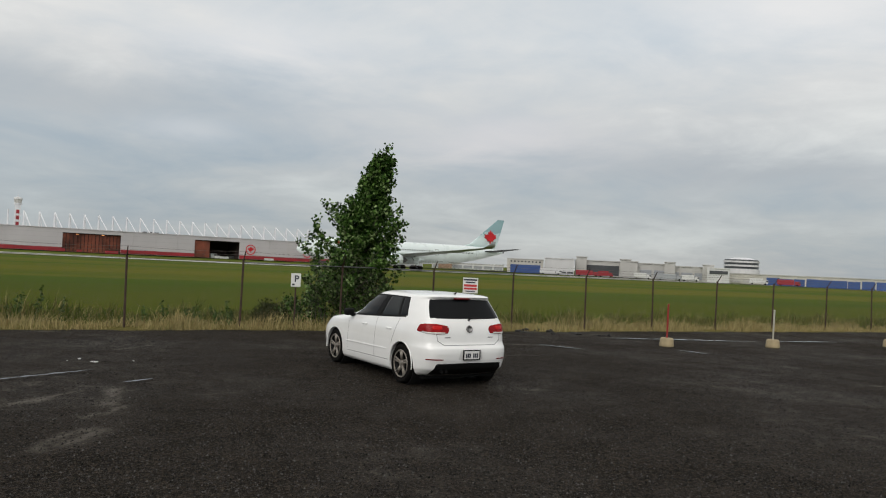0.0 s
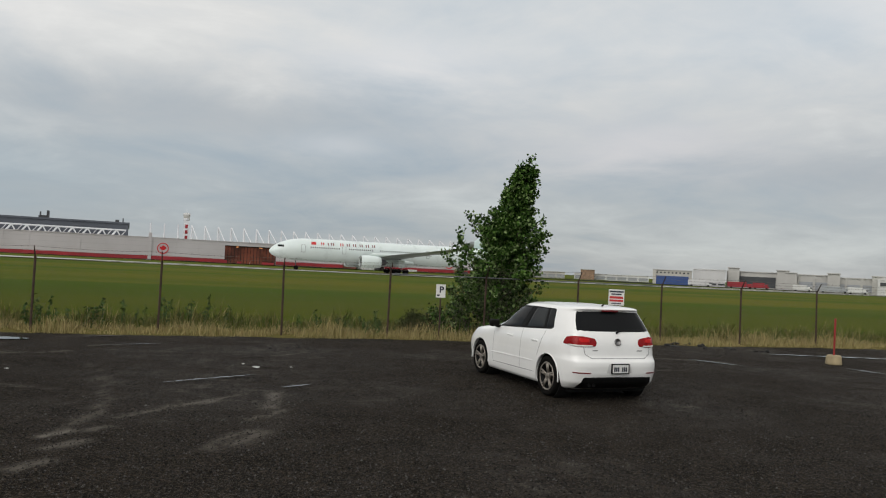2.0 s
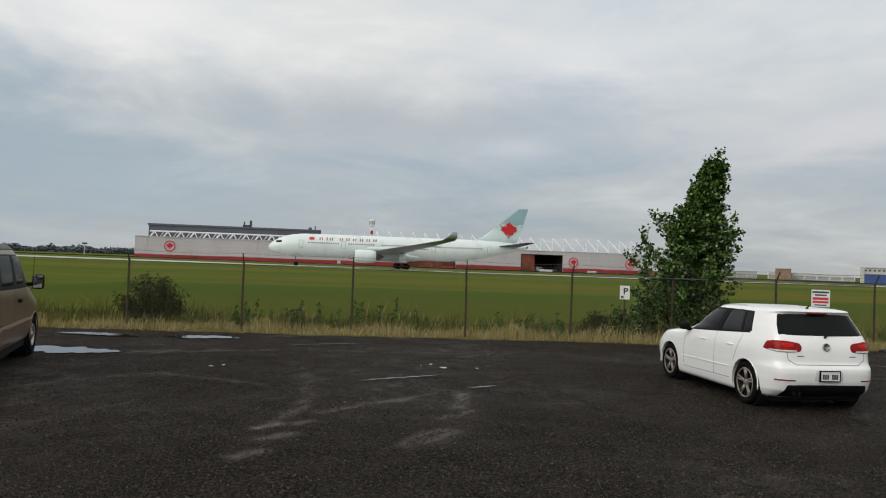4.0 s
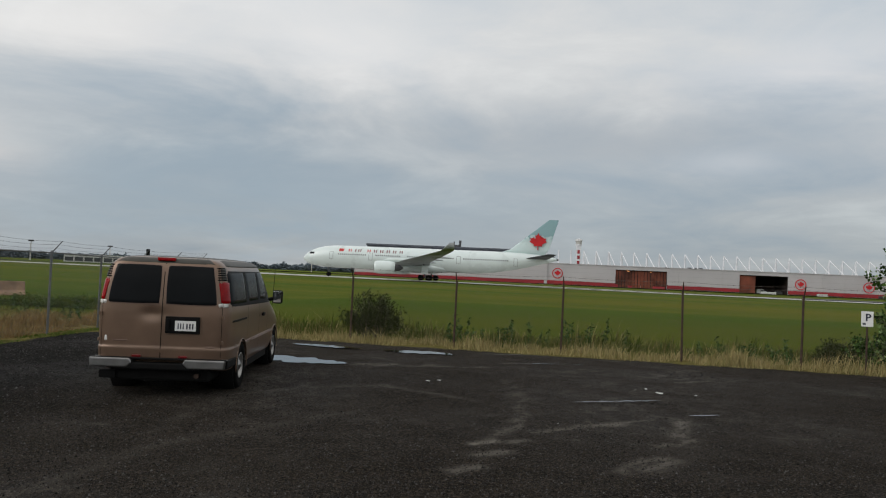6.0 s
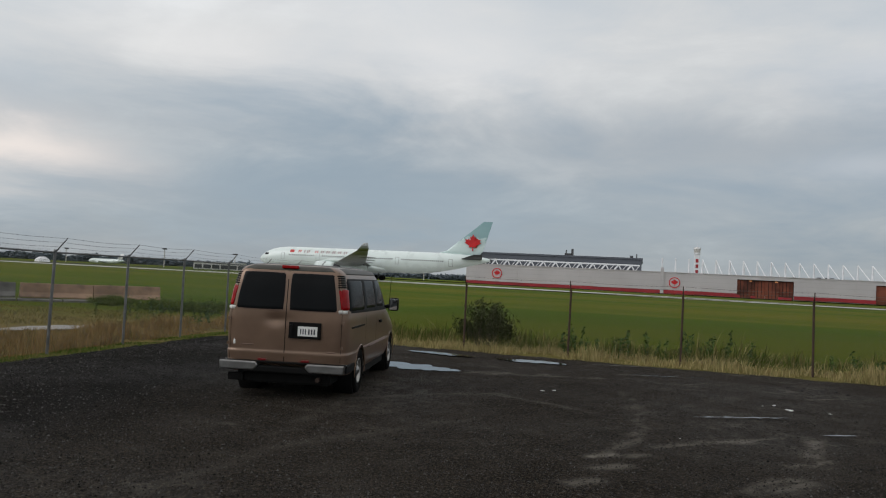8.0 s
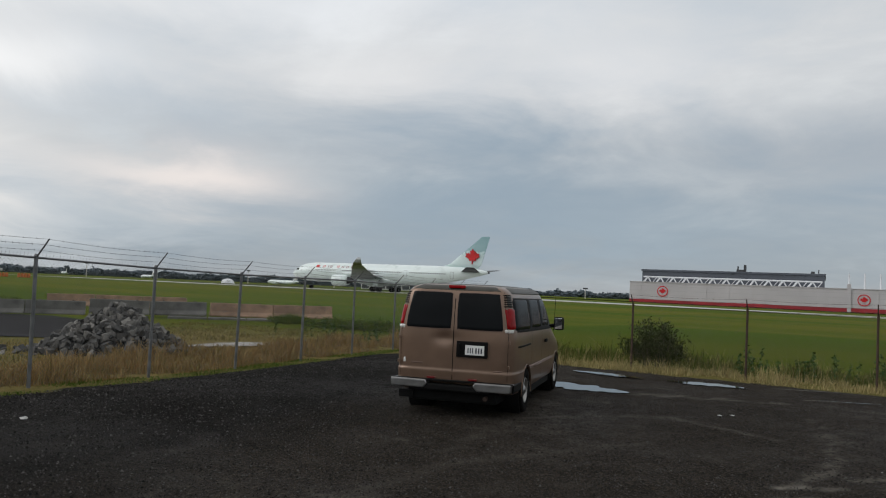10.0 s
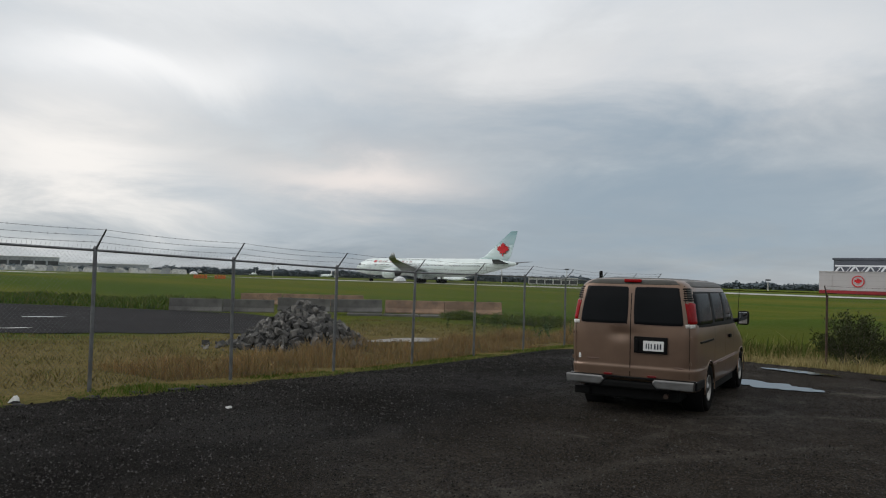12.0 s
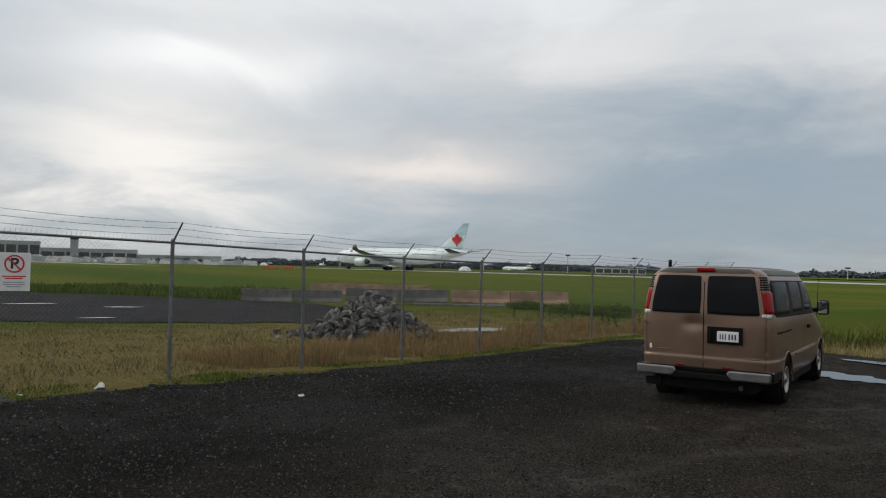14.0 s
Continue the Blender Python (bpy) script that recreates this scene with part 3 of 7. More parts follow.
def wheel(parent, x, y, r, width, rim_r, spokes, side, rim_mat, twin=True):
    """One road wheel: tyre, and a rim with spokes; side is the outward x."""
    hub = new("wheel", None)
    hub.parent = parent
    hub.location = (x, y, r)
    bm = B()
    w = width / 2
    m = Matrix.Diagonal((side, 1, 1, 1))
    lathe(bm, [(-w, rim_r), (-w, r * 0.93), (-w * 0.8, r * 0.99), (0, r), (w * 0.8, r * 0.99), (w, r * 0.93), (w * 1.02, (r + rim_r) / 2), (w * 0.9, rim_r), (w * 0.4, rim_r * 0.97)], 40, m, False)
    tyre = part("tyre", bm, M_TYRE, hub, soft=True)
    bm = B()
    lathe(bm, [(w * 0.92, rim_r * 1.0), (w * 0.98, rim_r * 0.97), (w * 0.9, rim_r * 0.90), (w * 0.3, rim_r * 0.86), (w * 0.28, 0.02)], 40, m, False)
    rim = part("rim", bm, M_BLACK if spokes else rim_mat, hub, soft=True)
    if spokes:
        bm = B()
        for k in range(spokes):
            a = 2 * math.pi * k / spokes + 0.3
            for d in ((-0.13, 0.13) if twin else (0,)):
                p = Vector((side * w * 0.62, 0.03 * math.cos(a), 0.03 * math.sin(a)))
                q = Vector((side * w * 0.86, rim_r * 0.95 * math.cos(a + d), rim_r * 0.95 * math.sin(a + d)))
                rod(bm, p, q, 0.024, 0.014, 6)
        rod(bm, (side * w * 0.3, 0, 0), (side * w * 0.84, 0, 0), 0.07, 0.055, 16)
        ring = [(w * 0.90, rim_r * 1.01), (w * 1.0, rim_r * 0.985), (w * 0.93, rim_r * 0.90), (w * 0.84, rim_r * 0.90)]
        lathe(bm, ring, 40, m, False)
        part("spokes", bm, rim_mat, hub, "dusty alloy spokes", True)
    else:
        bm = B()
        lathe(bm, [(w * 0.3, rim_r * 0.5), (w * 0.75, rim_r * 0.42), (w * 0.95, rim_r * 0.2), (w * 1.0, 0.03)], 24, m)
        part("hub_cap", bm, M_CHROME, hub, "", True)
    return hub


def bars(parent, name, x0, x1, z0, z1, y, count, material, gap=0.25):
    """Unreadable writing as a row of plain bars on an upright face."""
    bm = B()
    step = (x1 - x0) / count
    for k in range(count):
        box(bm, x0 + step * (k + gap / 2), x0 + step * (k + 1 - gap / 2), y - 0.002, y + 0.001, z0, z1)
    return part(name, bm, material, parent)


def hatchback(m):
    car = thing("hatchback_car", m, "white five-door hatchback parked on the gravel lot", "car")
    levels = [(0.165, 0.82, 0.34, 3.92), (0.20, 0.860, 0.20, 4.05), (0.30, 0.880, 0.06, 4.13), (0.44, 0.890, 0.012, 4.19), (0.56, 0.893, 0.0, 4.195), (0.640, 0.893, 0.008, 4.17), (0.672, 0.891, 0.040, 4.14),
              (0.72, 0.890, 0.066, 4.08), (0.80, 0.886, 0.074, 3.98), (0.86, 0.880, 0.080, 3.86), (0.90, 0.872, 0.086, 3.66), (0.94, 0.862, 0.094, 3.36), (0.98, 0.850, 0.105, 3.06), (1.03, 0.833, 0.122, 2.93),
              (1.09, 0.812, 0.150, 2.85), (1.20, 0.778, 0.230, 2.70), (1.32, 0.730, 0.318, 2.50), (1.40, 0.692, 0.375, 2.33), (1.425, 0.678, 0.362, 2.27), (1.447, 0.660, 0.322, 2.20), (1.468, 0.625, 0.345, 2.09),
              (1.482, 0.56, 0.43, 1.96), (1.492, 0.47, 0.60, 1.80), (1.497, 0.36, 0.85, 1.62)]
    axle_r, axle_f, r = 0.78, 3.358, 0.318
    body, tree = body_shell(levels, 7.0, (6.5, 3.6), M_WHITE, car, [(axle_r, r, r), (axle_f, r, r)])
    bm = B()
    box(bm, -0.70, 0.70, 0.34, 3.95, 0.12, 0.50)
    box(bm, -0.78, 0.78, 1.16, 2.98, 0.14, 0.30)
    part("underbody", bm, M_BLACK, car)
    for s, ax in ((-1, "x"), (1, "X")):
        for y in (axle_r, axle_f):
            wheel(car, s * 0.775, y, r, 0.21, 0.228, 5, s, M_BRONZE)
            bm = B()
            lathe(bm, [(-0.17, r + 0.056), (0.095, r + 0.056), (0.095, r + 0.03), (-0.17, r + 0.03)], 40, Matrix.Translation((s * 0.73, y, r)) @ Matrix.Diagonal((s, 1, 1, 1)), False)
            part("arch_liner", bm, M_BLACK, car, soft=True)
        patch("window_surround", tree, [(0.66, 1.075), (2.80, 0.945), (2.14, 1.432), (0.80, 1.432)], ax, M_BLACK, car, off=0.0025, n=18, rnd=0.05)
        patch("quarter_window", tree, [(0.71, 1.095), (0.96, 1.078), (1.04, 1.42), (0.84, 1.416)], ax, M_GLASS, car, off=0.005, rnd=0.05)
        patch("rear_door_window", tree, [(0.98, 1.077), (1.64, 1.035), (1.50, 1.424), (1.06, 1.42)], ax, M_GLASS_CLEAR, car, off=0.005, rnd=0.03)
        patch("front_door_window", tree, [(1.73, 1.028), (2.74, 0.965), (2.14, 1.402), (1.58, 1.424)], ax, M_GLASS, car, off=0.005, rnd=0.05)
        patch("pillar_trim", tree, [(1.64, 1.03), (1.73, 1.025), (1.58, 1.42), (1.50, 1.42)], ax, M_BLACK, car, off=0.0045, rnd=0.0)
        for seam in ([(1.71, 0.33), (1.718, 0.33), (1.702, 1.02), (1.694, 1.02)], [(2.78, 0.36), (2.788, 0.36), (2.768, 0.93), (2.76, 0.93)],
                     [(1.10, 0.62), (1.108, 0.63), (0.93, 1.06), (0.922, 1.06)], [(1.20, 0.33), (2.78, 0.31), (2.78, 0.318), (1.20, 0.338)]):
            patch("door_seam", tree, seam, ax, M_SEAM, car, off=0.0015, n=8, rnd=0.0, edge=False)
        patch("side_strip", tree, [(1.15, 0.50), (2.94, 0.475), (2.94, 0.495), (1.15, 0.525)], ax, M_WHITE, car, "", 0.008, 10, 0.02)
        for y in (axle_r, axle_f):
            arch_lip(car, 0.878, y, r, s, M_WHITE)
        for y in (1.12, 2.02):
            bm = B()
            box(bm, s * 0.865, s * 0.898, y, y + 0.19, 0.845, 0.872, 0.008)
            part("door_handle", bm, M_WHITE, car)
        bm = B()
        box(bm, s * 0.87, s * 1.04, 2.56, 2.70, 0.965, 1.095, 0.040)
        mirror = part("wing_mirror", bm, M_BLACK, car, "", True)
        bm = B()
        box(bm, s * 0.82, s * 0.90, 2.60, 2.68, 0.945, 1.0, 0.01)
        part("mirror_foot", bm, M_BLACK, mirror)
        # tail lamp wrapping round the corner
        x0, x1 = s * 0.385, s * 0.80
        lamp = patch("tail_lamp", tree, [(x0, 0.865), (x1, 0.855), (x1, 1.045), (x0, 1.005)], "y", M_RED, car, "red tail lamp", 0.014, 16, 0.30)
        patch("lamp_wrap", tree, [(0.10, 0.862), (0.40, 0.895), (0.34, 1.015), (0.12, 1.04)], ax, M_RED, lamp, "", 0.012, 10, 0.14)
        patch("bright_lens", tree, [(s * 0.50, 0.925), (s * 0.70, 0.925), (s * 0.70, 1.005), (s * 0.50, 0.995)], "y", M_RED_LIT, lamp, "lighter red lens", 0.018, 8, 0.3)
        patch("clear_lens", tree, [(s * 0.44, 0.868), (s * 0.78, 0.864), (s * 0.78, 0.898), (s * 0.44, 0.896)], "y", M_CLEAR, lamp, "clear reversing lens", 0.0185, 8, 0.1)
        patch("lens_wrap", tree, [(0.12, 0.866), (0.30, 0.882), (0.29, 0.905), (0.12, 0.898)], ax, M_CLEAR, lamp, "", 0.016, 6, 0.1)
        patch("bumper_reflector", tree, [(s * 0.50, 0.452), (s * 0.80, 0.452), (s * 0.80, 0.476), (s * 0.50, 0.472)], "y", M_REFLECTOR, car, "dark red bumper reflector", 0.006, 8, 0.05)
        bm = B()
        rod(bm, (s * 0.55, 3.90, 0.66), (s * 0.60, 4.02, 0.66), 0.10, 0.09, 16)
        part("headlamp", bm, M_CLEAR, car)
    patch("rear_window", tree, [(-0.785, 1.095), (0.785, 1.095), (0.665, 1.415), (-0.665, 1.415)], "y", M_GLASS, car, off=0.005, n=16, rnd=0.05)
    patch("windscreen", tree, [(-0.70, 1.02), (0.70, 1.02), (0.56, 1.40), (-0.56, 1.40)], "Y", M_GLASS_CLEAR, car, off=0.005, n=12, rnd=0.06)
    bm = B()
    box(bm, -0.155, 0.155, 0.322, 0.36, 1.414, 1.436, 0.006)
    part("high_brake_lamp", bm, M_REFLECTOR, car, "dark red brake lamp under the roof spoiler")
    bm = B()
    rod(bm, (0.06, 0.155, 1.115), (0.44, 0.165, 1.120), 0.013, 0.008, 6)
    rod(bm, (0.0, 0.135, 1.085), (0.06, 0.155, 1.115), 0.020, 0.013, 6)
    part("rear_wiper", bm, M_BLACK, car)
    bm = B()
    rod(bm, (0, 0.60, 1.472), (0, 0.52, 1.525), 0.022, 0.008, 8)
    part("aerial", bm, M_BLACK, car)
    # tailgate gap, plate recess, plate, emblem, badges
    for quad in ([(-0.50, 0.684), (0.50, 0.684), (0.50, 0.692), (-0.50, 0.692)], [(-0.50, 0.686), (-0.49, 0.69), (-0.60, 0.76), (-0.61, 0.755)], [(0.50, 0.686), (0.49, 0.69), (0.60, 0.76), (0.61, 0.755)],
                 [(-0.61, 0.755), (-0.602, 0.755), (-0.615, 0.87), (-0.623, 0.87)], [(0.602, 0.755), (0.61, 0.755), (0.623, 0.87), (0.615, 0.87)]):
        patch("tailgate_seam", tree, quad, "y", M_SEAM, car, off=0.002, n=8, rnd=0, edge=False)
    patch("lower_valance", tree, [(-0.80, 0.19), (0.80, 0.19), (0.72, 0.405), (-0.72, 0.405)], "y", M_BLACK, car, "black plastic valance", 0.008, 12, 0.03)
    # flush patch; the hollow's shade is painted, not modelled
    patch("plate_recess", tree, [(-0.28, 0.448), (0.28, 0.448), (0.235, 0.622), (-0.235, 0.622)], "y", M_RECESS_SHADE, car, "plate recess with its shade in the white", 0.003, 8, 0.04)
    bm = B()
    box(bm, -0.152, 0.152, -0.021, -0.006, 0.467, 0.603, 0.003)
    plate = part("number_plate", bm, M_PLATE, car, "white number plate in a black frame")
    bm = B()
    for x0, x1, z0, z1 in ((-0.165, 0.165, 0.455, 0.469), (-0.165, 0.165, 0.601, 0.615), (-0.165, -0.15, 0.455, 0.615), (0.15, 0.165, 0.455, 0.615)):
        box(bm, x0, x1, -0.026, -0.004, z0, z1)
    part("plate_frame", bm, M_BLACK, plate)
    bars(plate, "plate_mark", -0.125, -0.02, 0.490, 0.560, -0.0215, 3, M_INK)
    bars(plate, "plate_mark", 0.02, 0.125, 0.490, 0.560, -0.0215, 3, M_INK)
    hit, nrm = tree.ray_cast(Vector((0, -3, 0.945)), Vector((0, 1, 0)))[:2]
    bm = B()
    lathe(bm, [(0.0, 0.058), (0.014, 0.058), (0.016, 0.046), (0.006, 0.044)], 28, Matrix.Translation(hit + nrm * 0.004) @ nrm.to_track_quat("X", "Z").to_matrix().to_4x4())
    part("emblem", bm, M_CHROME, car, "round chrome emblem", True)
    for s in (-1, 1):
        patch("badge", tree, [(s * 0.42 - 0.07, 0.80), (s * 0.42 + 0.07, 0.80), (s * 0.42 + 0.07, 0.822), (s * 0.42 - 0.07, 0.822)], "y", M_CHROME, car, off=0.004, n=4, rnd=0)
    bm = B()
    rod(bm, (-0.52, 0.05, 0.27), (-0.52, 0.35, 0.27), 0.03, n=10)
    rod(bm, (-0.44, 0.05, 0.27), (-0.44, 0.35, 0.27), 0.03, n=10)
    part("exhaust", bm, M_BLACK, car)
    return car


def passenger_van(m):
    van = thing("passenger_van", m, "tan full-size passenger van with a dented rear door and dark windows", "van")
    levels = [(0.38, 0.93, 0.30, 5.50), (0.46, 0.965, 0.16, 5.58), (0.56, 0.985, 0.115, 5.63), (0.72, 0.997, 0.100, 5.65), (0.735, 0.985, 0.112, 5.65), (0.90, 0.992, 0.106, 5.62), (1.05, 0.995, 0.102, 5.50), (1.14, 0.995, 0.100, 5.30),
              (1.22, 0.993, 0.100, 5.02), (1.28, 0.988, 0.101, 4.84), (1.34, 0.980, 0.103, 4.70), (1.42, 0.968, 0.106, 4.60), (1.60, 0.938, 0.120, 4.37), (1.78, 0.902, 0.138, 4.13), (1.90, 0.868, 0.156, 3.96),
              (1.96, 0.838, 0.176, 3.86), (2.00, 0.800, 0.205, 3.76), (2.03, 0.755, 0.245, 3.66), (2.055, 0.69, 0.310, 3.52), (2.075, 0.56, 0.46, 3.2), (2.082, 0.40, 0.75, 2.8)]
    axle_r, axle_f, r = 1.20, 4.63, 0.375
    body, tree = body_shell(levels, 13.0, (7.0, 4.5), M_TAN, van, [(axle_r, r, r), (axle_f, r, r)], fine=0.25)
    bm = B()
    box(bm, -0.74, 0.74, 0.8, 5.3, 0.20, 0.62)
    box(bm, -0.90, 0.90, 1.66, 4.15, 0.24, 0.46)
    box(bm, -0.72, 0.72, 0.14, 0.8, 0.24, 0.5, 0.03)
    part("chassis", bm, M_BLACK, van)
    for s, ax in ((-1, "x"), (1, "X")):
        for y in (axle_r, axle_f):
            wheel(van, s * 0.86, y, r, 0.23, 0.205, 0, s, M_ALLOY)
            bm = B()
            lathe(bm, [(-0.2, r + 0.056), (0.11, r + 0.056), (0.11, r + 0.03), (-0.2, r + 0.03)], 40, Matrix.Translation((s * 0.83, y, r)) @ Matrix.Diagonal((s, 1, 1, 1)), False)
            part("arch_liner", bm, M_BLACK, van, soft=True)
        for y in (axle_r, axle_f):
            arch_lip(van, 0.985, y, r, s, M_TAN)
        patch("window_surround", tree, [(0.205, 1.345), (4.50, 1.275), (3.90, 1.885), (0.255, 1.905)], ax, M_BLACK, van, "black frame round the side glass", 0.004, 26, 0.01)
        for y0, y1, t0, t1 in ((0.225, 1.52, 0.275, 1.52), (1.58, 2.62, 1.58, 2.62), (2.68, 3.50, 2.68, 3.50)):
            patch("side_window", tree, [(y0, 1.37), (y1, 1.355), (t1, 1.885), (t0, 1.885)], ax, M_GLASS_SIDE, van, off=0.010, n=12, rnd=0.03)
        patch("front_door_window", tree, [(3.60, 1.31), (4.42, 1.295), (3.92, 1.84), (3.60, 1.87)], ax, M_GLASS_SIDE, van, off=0.010, rnd=0.05)
        patch("drip_rail", tree, [(0.24, 1.950), (3.8, 1.950), (3.70, 2.040), (0.34, 2.040)], ax, M_ROOF, van, "", 0.014, 14, 0.0)
        for y in (1.56, 2.65, 3.55):
            patch("door_seam", tree, [(y, 0.52), (y + 0.01, 0.52), (y + 0.01, 1.9), (y, 1.9)], ax, M_BLACK, van, off=0.0025, n=10, rnd=0, edge=False)
        patch("side_trim", tree, [(0.3, 0.70), (4.1, 0.70), (4.1, 0.76), (0.3, 0.76)], ax, M_TAN_TRIM, van, "", 0.012, 10, 0.02)
        patch("door_track", tree, [(0.28, 1.11), (1.52, 1.11), (1.52, 1.145), (0.28, 1.145)], ax, M_BLACK, van, "", 0.006, 8, 0.02)
        bm = B()
        box(bm, s * 1.0, s * 1.04, 2.9, 3.06, 1.08, 1.14, 0.012)
        part("door_handle", bm, M_BLACK, van)
        bm = B()
        box(bm, s * 0.975, s * 1.175, 4.22, 4.36, 1.25, 1.52, 0.05)
        mirror = part("wing_mirror", bm, M_BLACK, van, "black wing mirror", True)
        bm = B()
        rod(bm, (s * 0.90, 4.30, 1.33), (s * 1.02, 4.29, 1.35), 0.04, n=8)
        part("mirror_arm", bm, M_BLACK, mirror)
        bm = B()
        box(bm, s * 0.998, s * 1.152, 4.212, 4.224, 1.275, 1.495, 0.004)
        part("mirror_glass", bm, M_MIRROR, mirror, "mirror glass")
        # tall tail lamps on the rear corners, with louvres above
        patch("corner_vent", tree, [(s * 0.825, 1.735), (s * 0.885, 1.735), (s * 0.84, 1.94), (s * 0.78, 1.94)], "y", M_ROOF, van, "dark louvred vent", 0.008, 8, 0.03)
        lamp = patch("tail_lamp", tree, [(s * 0.862, 1.40), (s * 0.948, 1.40), (s * 0.898, 1.73), (s * 0.826, 1.73)], "y", M_RED, van, "tall red tail lamp", 0.014, 12, 0.05)
        patch("lamp_wrap", tree, [(0.135, 1.40), (0.165, 1.41), (0.185, 1.71), (0.155, 1.73)], ax, M_RED, lamp, "", 0.012, 8, 0.05)
        patch("clear_lens", tree, [(s * 0.866, 1.345), (s * 0.935, 1.345), (s * 0.930, 1.405), (s * 0.864, 1.405)], "y", M_CLEAR, lamp, "clear reversing lens", 0.016, 6, 0.05)
        patch("lens_wrap", tree, [(0.12, 1.345), (0.148, 1.355), (0.150, 1.41), (0.12, 1.405)], ax, M_CLEAR, lamp, "", 0.014, 5, 0.05)
        for k in range(6):
            z = 1.745 + 0.034 * k
            patch("vent_slat", tree, [(0.15 + 0.007 * k, z), (0.225 + 0.006 * k, z), (0.225 + 0.006 * k, z + 0.020), (0.15 + 0.008 * k, z + 0.020)], ax, M_BLACK, van, off=0.016, n=4, rnd=0)
            x = 0.89 - 0.010 * k
            patch("vent_slat", tree, [(s * (x - 0.055), z), (s * x, z), (s * (x - 0.006), z + 0.020), (s * (x - 0.06), z + 0.020)], "y", M_BLACK, van, off=0.016, n=4, rnd=0)
        # rear doors: rubber seal, window, seams, hinges
        patch("window_seal", tree, [(s * 0.012, 1.335), (s * 0.838, 1.335), (s * 0.735, 1.977), (s * 0.012, 1.977)], "y", M_TAN_TRIM, van, "", 0.004, 16, 0.055)
        patch("rear_door_window", tree, [(s * 0.026, 1.350), (s * 0.820, 1.350), (s * 0.722, 1.962), (s * 0.026, 1.962)], "y", M_GLASS, van, off=0.008, n=18, rnd=0.055)
        for e in ([(0.862, 0.60), (0.868, 0.60), (0.868, 1.34), (0.862, 1.34)], [(0.852, 1.34), (0.858, 1.34), (0.762, 1.97), (0.756, 1.97)]):
            patch("door_seam", tree, [(s * x, z) for x, z in e], "y", M_BLACK, van, off=0.003, n=10, rnd=0, edge=False)
        for z in (0.80, 1.18):
            bm = B()
            box(bm, s * 0.875, s * 0.905, 0.092, 0.125, z, z + 0.05, 0.004)
            part("hinge", bm, M_TAN, van)
        patch("door_crease", tree, [(s * 0.02, 0.722), (s * 0.90, 0.722), (s * 0.90, 0.736), (s * 0.02, 0.736)], "y", M_TAN, van, off=0.006, n=10, rnd=0, edge=False)
        # bumper: an end that turns the corner and slopes down to the step
        bm = B()
        prof = [(0.395, 0.575), (0.36, 0.515), (0.43, 0.44), (0.955, 0.44), (0.97, 0.575)]
        front = [bm.verts.new((s * x, -0.03 + 0.06 * max(0, x - 0.85), z)) for x, z in prof]
        back = [bm.verts.new((s * x, 0.22, z)) for x, z in prof]
        bm.faces.new(front)
        bm.faces.new(back[::-1])
        for i in range(5):
            j = (i + 1) % 5
            bm.faces.new((front[i], back[i], back[j], front[j]))
        bmesh.ops.recalc_face_normals(bm, faces=bm.faces)
        bmesh.ops.bevel(bm, geom=bm.edges[:], offset=0.022, segments=3, affect="EDGES", profile=0.6)
        part("bumper_end", bm, M_CHROME, van, "dull chrome bumper end")
        bm = B()
        box(bm, s * 0.955, s * 0.99, 0.10, 0.72, 0.44, 0.565, 0.015)
        part("bumper_side", bm, M_BLACK, van)
        bm = B()
        box(bm, s * 0.27, s * 0.40, 0.075, 0.11, 0.585, 0.615, 0.006)
        part("reflector", bm, M_REFLECTOR, van)
    patch("centre_seam", tree, [(-0.006, 0.58), (0.006, 0.58), (0.006, 1.97), (-0.006, 1.97)], "y", M_BLACK, van, off=0.002, n=10, rnd=0, edge=False)
    patch("windscreen", tree, [(-0.80, 1.42), (0.80, 1.42), (0.70, 1.92), (-0.70, 1.92)], "Y", M_GLASS, van, off=0.005, n=12, rnd=0.05)
    patch("roof_panel", tree, [(-0.74, 0.215), (0.74, 0.215), (0.72, 3.62), (-0.72, 3.62)], "z", M_ROOF, van, "weathered dark roof panel", 0.006, 14, 0.03)
    patch("roof_edge", tree, [(-0.86, 1.975), (0.86, 1.975), (0.70, 2.055), (-0.70, 2.055)], "y", M_ROOF, van, "dark weathered roof edge", 0.006, 12, 0.03)
    bm = B()
    box(bm, -0.13, 0.13, 0.175, 0.25, 2.01, 2.058, 0.012)
    part("high_brake_lamp", bm, M_RED, van, "red high brake lamp")
    bm = B()
    box(bm, -0.62, 0.62, -0.012, 0.14, 0.415, 0.515, 0.02)
    part("bumper_step", bm, M_BLACK, van, "black ribbed bumper step")
    bm = B()
    box(bm, -0.97, 0.97, 0.0, 0.12, 0.562, 0.580, 0.006)
    part("bumper_top", bm, M_BLACK, van)
    # plate holder with handle on the right-hand door
    bm = B()
    box(bm, 0.06, 0.56, 0.070, 0.105, 0.945, 1.195, 0.012)
    holder = part("plate_holder", bm, M_BLACK, van, "black plate holder with door handle")
    bm = B()
    box(bm, 0.205, 0.510, 0.062, 0.069, 0.985, 1.135, 0.003)
    plate = part("number_plate", bm, M_PLATE, holder, "white number plate")
    for x0, x1 in ((0.235, 0.345), (0.36, 0.485)):
        bm = B()
        w = (x1 - x0) / 3
        for k in range(3):
            box(bm, x0 + w * k + 0.010, x0 + w * (k + 1) - 0.010, 0.0595, 0.063, 1.015, 1.095)
        part("plate_mark", bm, M_INK, holder)
    bm = B()
    box(bm, 0.075, 0.13, 0.045, 0.07, 0.98, 1.16, 0.012)
    part("handle", bm, M_BLACK, holder)
